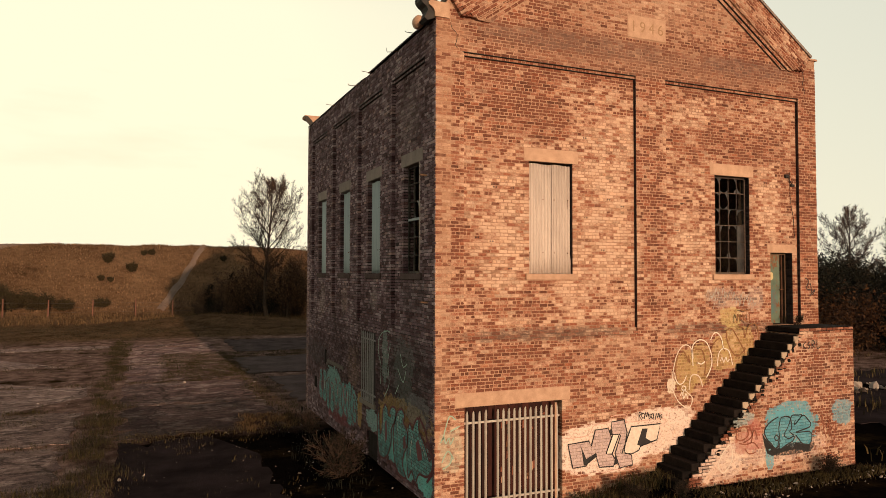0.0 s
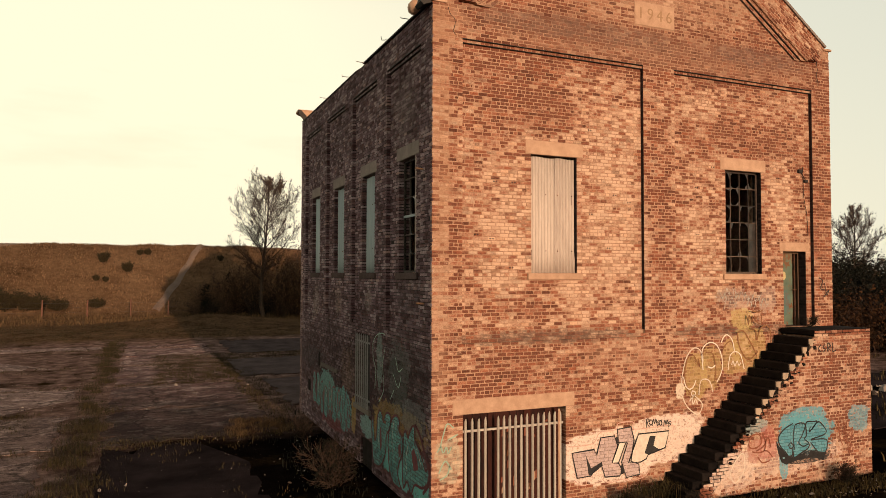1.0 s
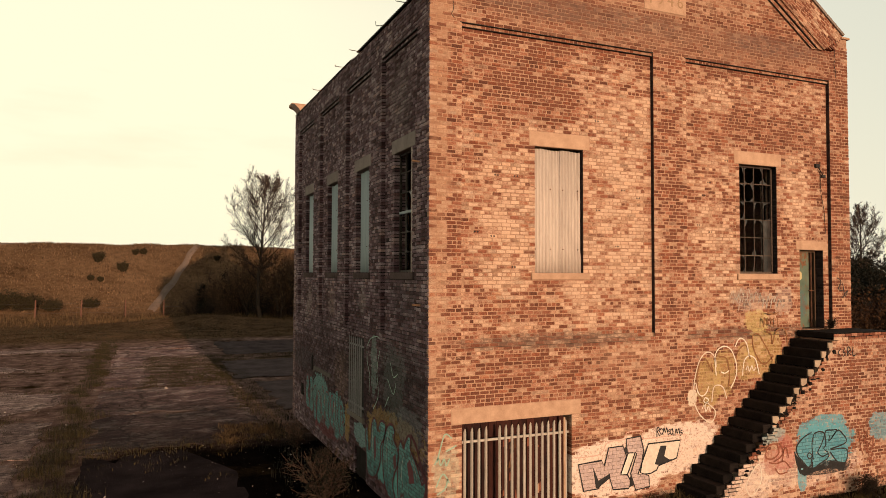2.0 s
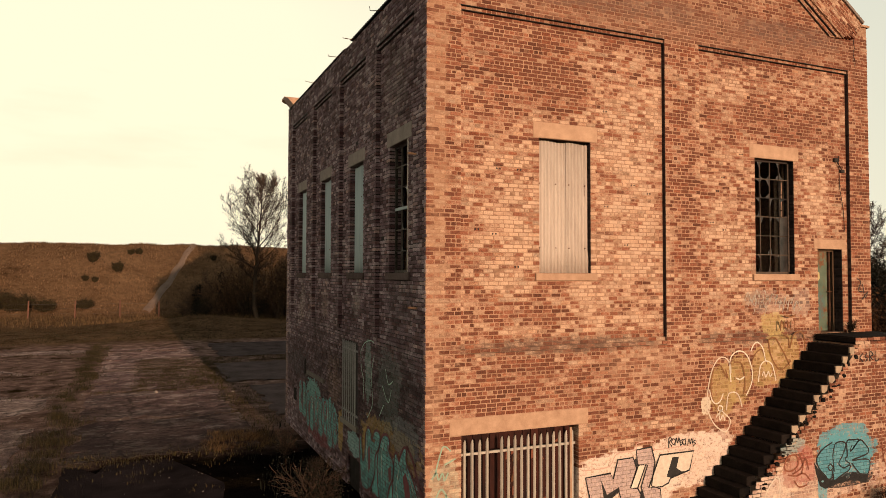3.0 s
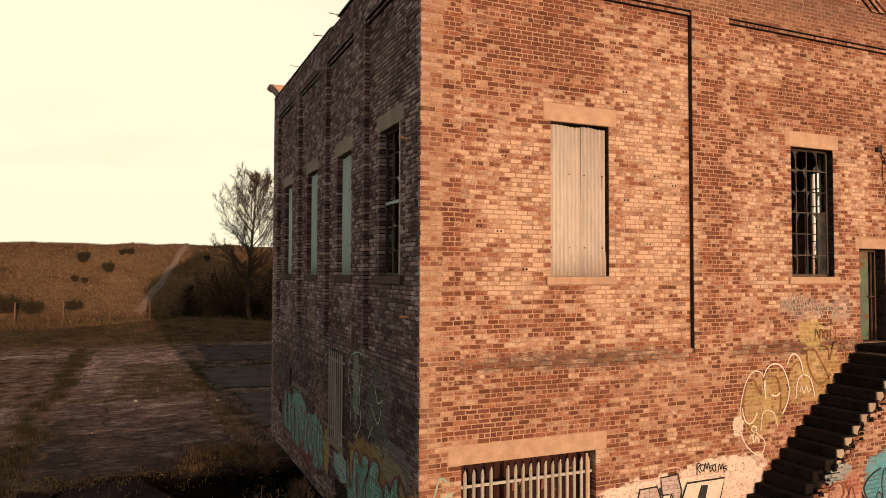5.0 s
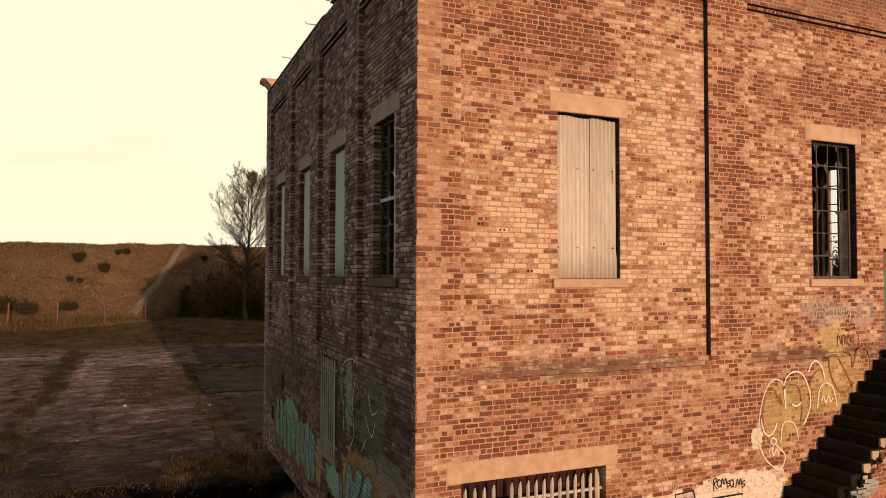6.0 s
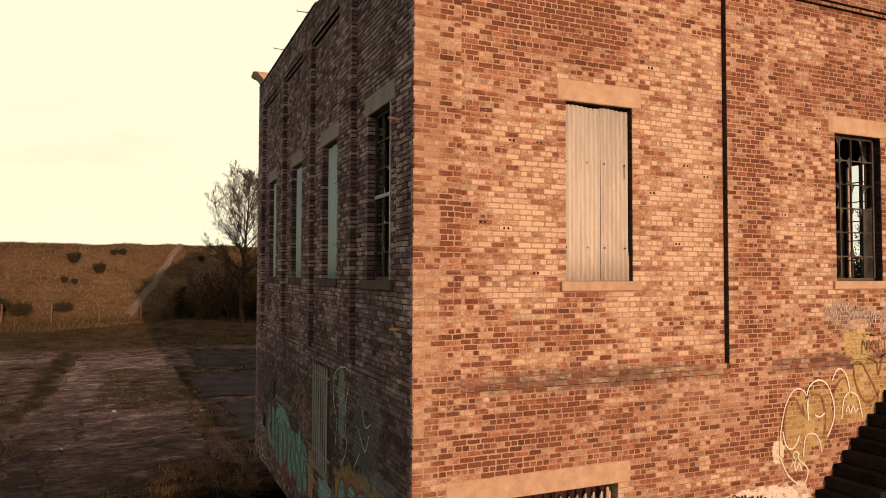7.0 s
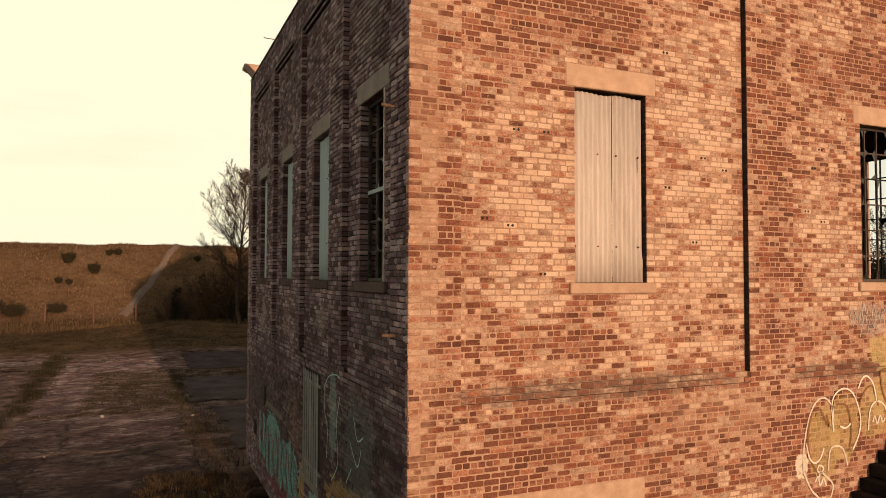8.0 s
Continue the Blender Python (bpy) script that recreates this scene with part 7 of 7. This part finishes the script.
def bare_tree(label, at, height, width, trunk_r, seed, leaf, clear=0.28, full=0.5, twig=0.010, fork=26):
    """A leafless tree with one leader: ascending boughs, widest at the share `full` of its crown, ending in fine upright twigs."""
    r = random.Random(seed)
    t = tagged(empty("tree", at), label, "tree")
    wood, ends = Shell(), []

    def shoot(p, d, length, r0, n, lift, order):
        """One bent shoot; side shoots of the next order leave it alternately."""
        p, d, turn = p.copy(), d.normalized(), r.uniform(0, 6.28)
        for i in range(n):
            d = (d + Vector((r.gauss(0, 0.09), r.gauss(0, 0.09), lift + r.gauss(0, 0.05)))).normalized()
            q = p + d * length / n
            a, b = max(r0 * (1 - 0.8 * i / n), twig), max(r0 * (1 - 0.8 * (i + 1) / n), twig * 0.8)
            wood.tube(p, q, a, b, 6 if a > 0.05 else 3, False)
            if order and (i or order < 3):
                for _ in range(2 if order > 1 else 3):
                    turn += 2.4 + r.uniform(-0.5, 0.5)
                    e = d.cross(Vector((0.3, 0.2, 1))).normalized()
                    out_ = (e * math.cos(turn) + d.cross(e) * math.sin(turn)) * r.uniform(0.5, 0.85)
                    shoot(p.lerp(q, r.random()), d + out_, length * (1 - 0.55 * i / n) * r.uniform(0.34, 0.52), max(b * 0.5, twig), 5 if order > 2 else 3, lift * 0.8 + 0.03, order - 1)
            p = q
        ends.append((p, d))

    spine = [Vector((0, 0, -0.3))]
    for i in range(12):
        k = (i + 1) / 12
        spine.append(Vector((0.02 * height * math.sin(k * 4.0 + seed), 0.015 * height * math.sin(k * 5 + 1), height * k)))
    for i in range(12):
        wood.tube(spine[i], spine[i + 1], trunk_r * (1.15 - i * 0.09), trunk_r * (1.06 - i * 0.09), 8 if i < 8 else 5, False)
    az = r.uniform(0, 6.28)
    for i in range(fork):
        k = i / (fork - 1)
        h = clear + (0.93 - clear) * k
        az += 2.4 + r.uniform(-0.3, 0.3)
        f = h * 12
        p = spine[int(f)].lerp(spine[int(f) + 1], f - int(f))
        round_ = math.sin(math.pi * min(1.0, 0.13 + 0.5 * k / full if k < full else 0.63 + 0.33 * (k - full) / (1 - full))) ** 0.7
        steep = 0.55 + 0.9 * k
        shoot(p, Vector((math.cos(az), math.sin(az), steep)), width * 0.62 * round_ * r.uniform(0.75, 1.1), trunk_r * (0.42 - 0.25 * k), 7, 0.09, 3)
    part("trunk", wood, M_BARK, t, fix=False)
    crown = Shell()
    leaves_on(crown, r, ends, 1, 0.045, 0.12, 0.18)
    part("crown", crown, leaf, t, "a few last leaves", fix=False)
    return t


def shrub(label, at, height, width, seed, leaf, n_stems=9, per=7, leaf_size=0.13, depth=2, bark=M_BARK):
    r = random.Random(seed)
    t = tagged(empty("shrub", at), label, "shrub")
    segs, ends = [], []
    for i in range(n_stems):
        az = r.uniform(0, 2 * math.pi)
        limbs(r, (r.gauss(0, width * 0.12), r.gauss(0, width * 0.12), -0.1), (math.cos(az) * width / height, math.sin(az) * width / height, 1.0), height * r.uniform(0.6, 1.0), 0.05 * height / 3, depth, segs, 0.8, ends, 0.05)
    wood = Shell()
    for p0, p1, r0, r1 in segs:
        wood.tube(p0, p1, max(r0, 0.008), max(r1, 0.006), 3, False)
    part("trunk", wood, bark, t, fix=False)
    crown = Shell()
    leaves_on(crown, r, ends, per, leaf_size, 0.16 * height / 2)
    part("foliage", crown, leaf, t, fix=False)
    return t


def on_ground(x, y):
    return (x, y, float(ground_height(x, y)) - 0.05)


bare_tree("tall bare autumn tree with a few last leaves", on_ground(12.2, 75.0), 14.4, 9.6, 0.19, 23, M_LEAF_BROWN, 0.27, 0.45, 0.0072, 27)
bare_tree("bare tree standing among dark bushes", on_ground(55.5, 41.0), 11.0, 6.0, 0.15, 8, M_LEAF_BROWN, 0.3, 0.5, 0.006, 20)
bare_tree("bare tree standing among dark bushes", on_ground(60.5, 40.0), 9.6, 5.5, 0.13, 9, M_LEAF_BROWN, 0.3, 0.5, 0.006, 18)

bushes = [shrub("tangled dark thicket shrub below the bank", (0, 0, -50), 3.4, 2.0, 41, M_LEAF_DARK, 9, 3, 0.09), shrub("russet thicket shrub below the bank", (0, 0, -50), 4.2, 2.2, 42, M_LEAF_BROWN, 9, 3, 0.09), shrub("bare brown thicket shrub", (0, 0, -50), 3.8, 2.2, 43, M_LEAF_BROWN, 12, 1, 0.08)]
spots = []
for i in range(22):
    px = 5.4 + i * 0.8 + rng.uniform(-0.5, 0.5)
    spots.append((px, 76.5 + (i * 5 % 9) + rng.uniform(-0.8, 0.8), 0.3 + 0.42 * min(1, i / 10) + rng.uniform(-0.1, 0.25)))
for b in bushes:
    tagged(b, group="thicket below the bank")
first = {}
for i, (px, py, s) in enumerate(spots):
    src = bushes[(2, 1, 0, 2, 1, 2, 1)[i % 7]]
    m_ = pose(*on_ground(px, py), 0, 0, rng.uniform(0, 360)) @ Matrix.Diagonal((s, s, s, 1))
    if src.name not in first:
        first[src.name] = True
        src.matrix_basis = m_
    else:
        c = copy_thing(src, pose(*on_ground(px, py), 0, 0, rng.uniform(0, 360)))
        c.scale = (s, s, s)
sapling = tree("bare brown sapling in the thicket", on_ground(9.4, 78.5), 5.4, 0.07, 6, 21, M_LEAF_BROWN, 2, 0.08, 3, 0.8, 0.12, 0.3, 0.009, 0.55)
tagged(sapling, group="thicket below the bank")
for px, py, s in ((7.6, 80.5, 0.8), (11.2, 77.0, 1.15), (14.4, 76.0, 1.25), (15.8, 79.0, 1.3), (17.2, 75.5, 1.1), (6.2, 81.5, 0.6)):
    c = copy_thing(sapling, pose(*on_ground(px, py), 0, 0, rng.uniform(0, 360)))
    c.scale = (s, s, s)


def conifer(label, at, height, width, seed):
    """A small dark fir: a straight stem with drooping boughs in whorls, thick with needles."""
    r = random.Random(seed)
    t = tagged(empty("conifer", at), label, "tree", "firs in the thicket")
    wood, ends = Shell().tube((0, 0, -0.2), (0, 0, height), 0.09, 0.015, 6, False), []
    for i in range(16):
        z = height * (0.08 + 0.9 * i / 16)
        reach = width * (1 - z / height) ** 0.8 + 0.08
        for j in range(6):
            az, k = r.uniform(0, 6.283), reach * r.uniform(0.6, 1.1)
            tip = Vector((math.cos(az) * k, math.sin(az) * k, z - 0.22 * k))
            wood.tube((0, 0, z), tip, 0.018, 0.006, 3, False)
            ends += [(Vector((0, 0, z)).lerp(tip, q), tip) for q in (0.35, 0.6, 0.8, 1.0)]
    part("trunk", wood, M_BARK, t, fix=False)
    needles = Shell()
    leaves_on(needles, r, ends, 4, 0.10, 0.09)
    part("needles", needles, M_LEAF_DARK, t, fix=False)


conifer("small dark fir among bare bushes", on_ground(9.1, 79.5), 5.0, 1.25, 81)
conifer("small dark fir among bare bushes", on_ground(6.9, 80.5), 3.6, 0.9, 82)
gorse = shrub("dark round gorse bush on the bank", on_ground(-3.8, 94.5), 1.1, 0.62, 51, M_LEAF_OLIVE, 20, 7, 0.06)
tagged(gorse, group="bushes on the bank")
gorse.scale = (0.8, 0.8, 0.85)
for px, py, s in ((-1.1, 92.6, 0.7), (0.2, 97.0, 0.45), (1.1, 97.3, 0.5), (-4.4, 90.4, 0.42), (-3.4, 90.2, 0.4), (9.9, 96.4, 0.45)):
    c = copy_thing(gorse, pose(*on_ground(px, py), 0, 0, rng.uniform(0, 360)))
    c.scale = (s, s, s * 1.1)
bramble = shrub("dark bramble mound at the foot of the bank", on_ground(-10.0, 85.0), 1.35, 1.3, 52, M_LEAF_OLIVE, 18, 6, 0.08)
for px, py, s in ((-12.5, 85.2, 1.2), (-7.6, 84.6, 0.7), (-14.5, 85.9, 1.2), (-4.0, 84.8, 0.6)):
    c = copy_thing(bramble, pose(*on_ground(px, py), 0, 0, rng.uniform(0, 360)))
    c.scale = (s, s, s)
hedge = shrub("dark evergreen bush beyond the yard", on_ground(47, 38), 4.6, 3.0, 61, M_LEAF_DARK, 16, 22, 0.11)
tagged(hedge, group="bushes beyond the yard")
for px, py, s in ((51, 41, 1.1), (54, 36, 0.9), (58, 38, 1.0), (50, 33, 0.75), (62, 36, 1.0), (66, 33, 0.9), (55, 46, 1.2), (60, 44, 1.15), (45, 44, 1.1), (48, 48, 1.2)):
    c = copy_thing(hedge, pose(*on_ground(px, py), 0, 0, rng.uniform(0, 360)))
    c.scale = (s, s, s)
rust_hedge = shrub("russet autumn bush beyond the yard", on_ground(44, 33.5), 3.2, 2.2, 62, M_LEAF_RUSSET, 14, 6, 0.12)
for px, py, s in ((48, 36, 0.9), (57, 33, 0.85), (63, 30, 0.9)):
    c = copy_thing(rust_hedge, pose(*on_ground(px, py), 0, 0, rng.uniform(0, 360)))
    c.scale = (s, s, s)
weed_bush = shrub("dark leafy weed bush beside the side wall", on_ground(5.0, 18.4), 0.95, 0.4, 71, M_LEAF_DARK, 7, 3, 0.035, 2, M_BARK)
tagged(weed_bush, group="weed bushes by the walls")
for px, py, s in ((5.4, 23.6, 0.6), (5.5, 21.2, 0.5), (11.2, 13.9, 0.45), (12.1, 13.5, 0.38), (17.2, 13.5, 0.5)):
    c = copy_thing(weed_bush, pose(*on_ground(px, py), 0, 0, rng.uniform(0, 360)))
    c.scale = (s, s, s)
landing_weed = copy_thing(weed_bush, pose(17.72, Y0 - 0.12, LAND, 0, 0, 40))
landing_weed.scale = (0.26, 0.26, 0.26)
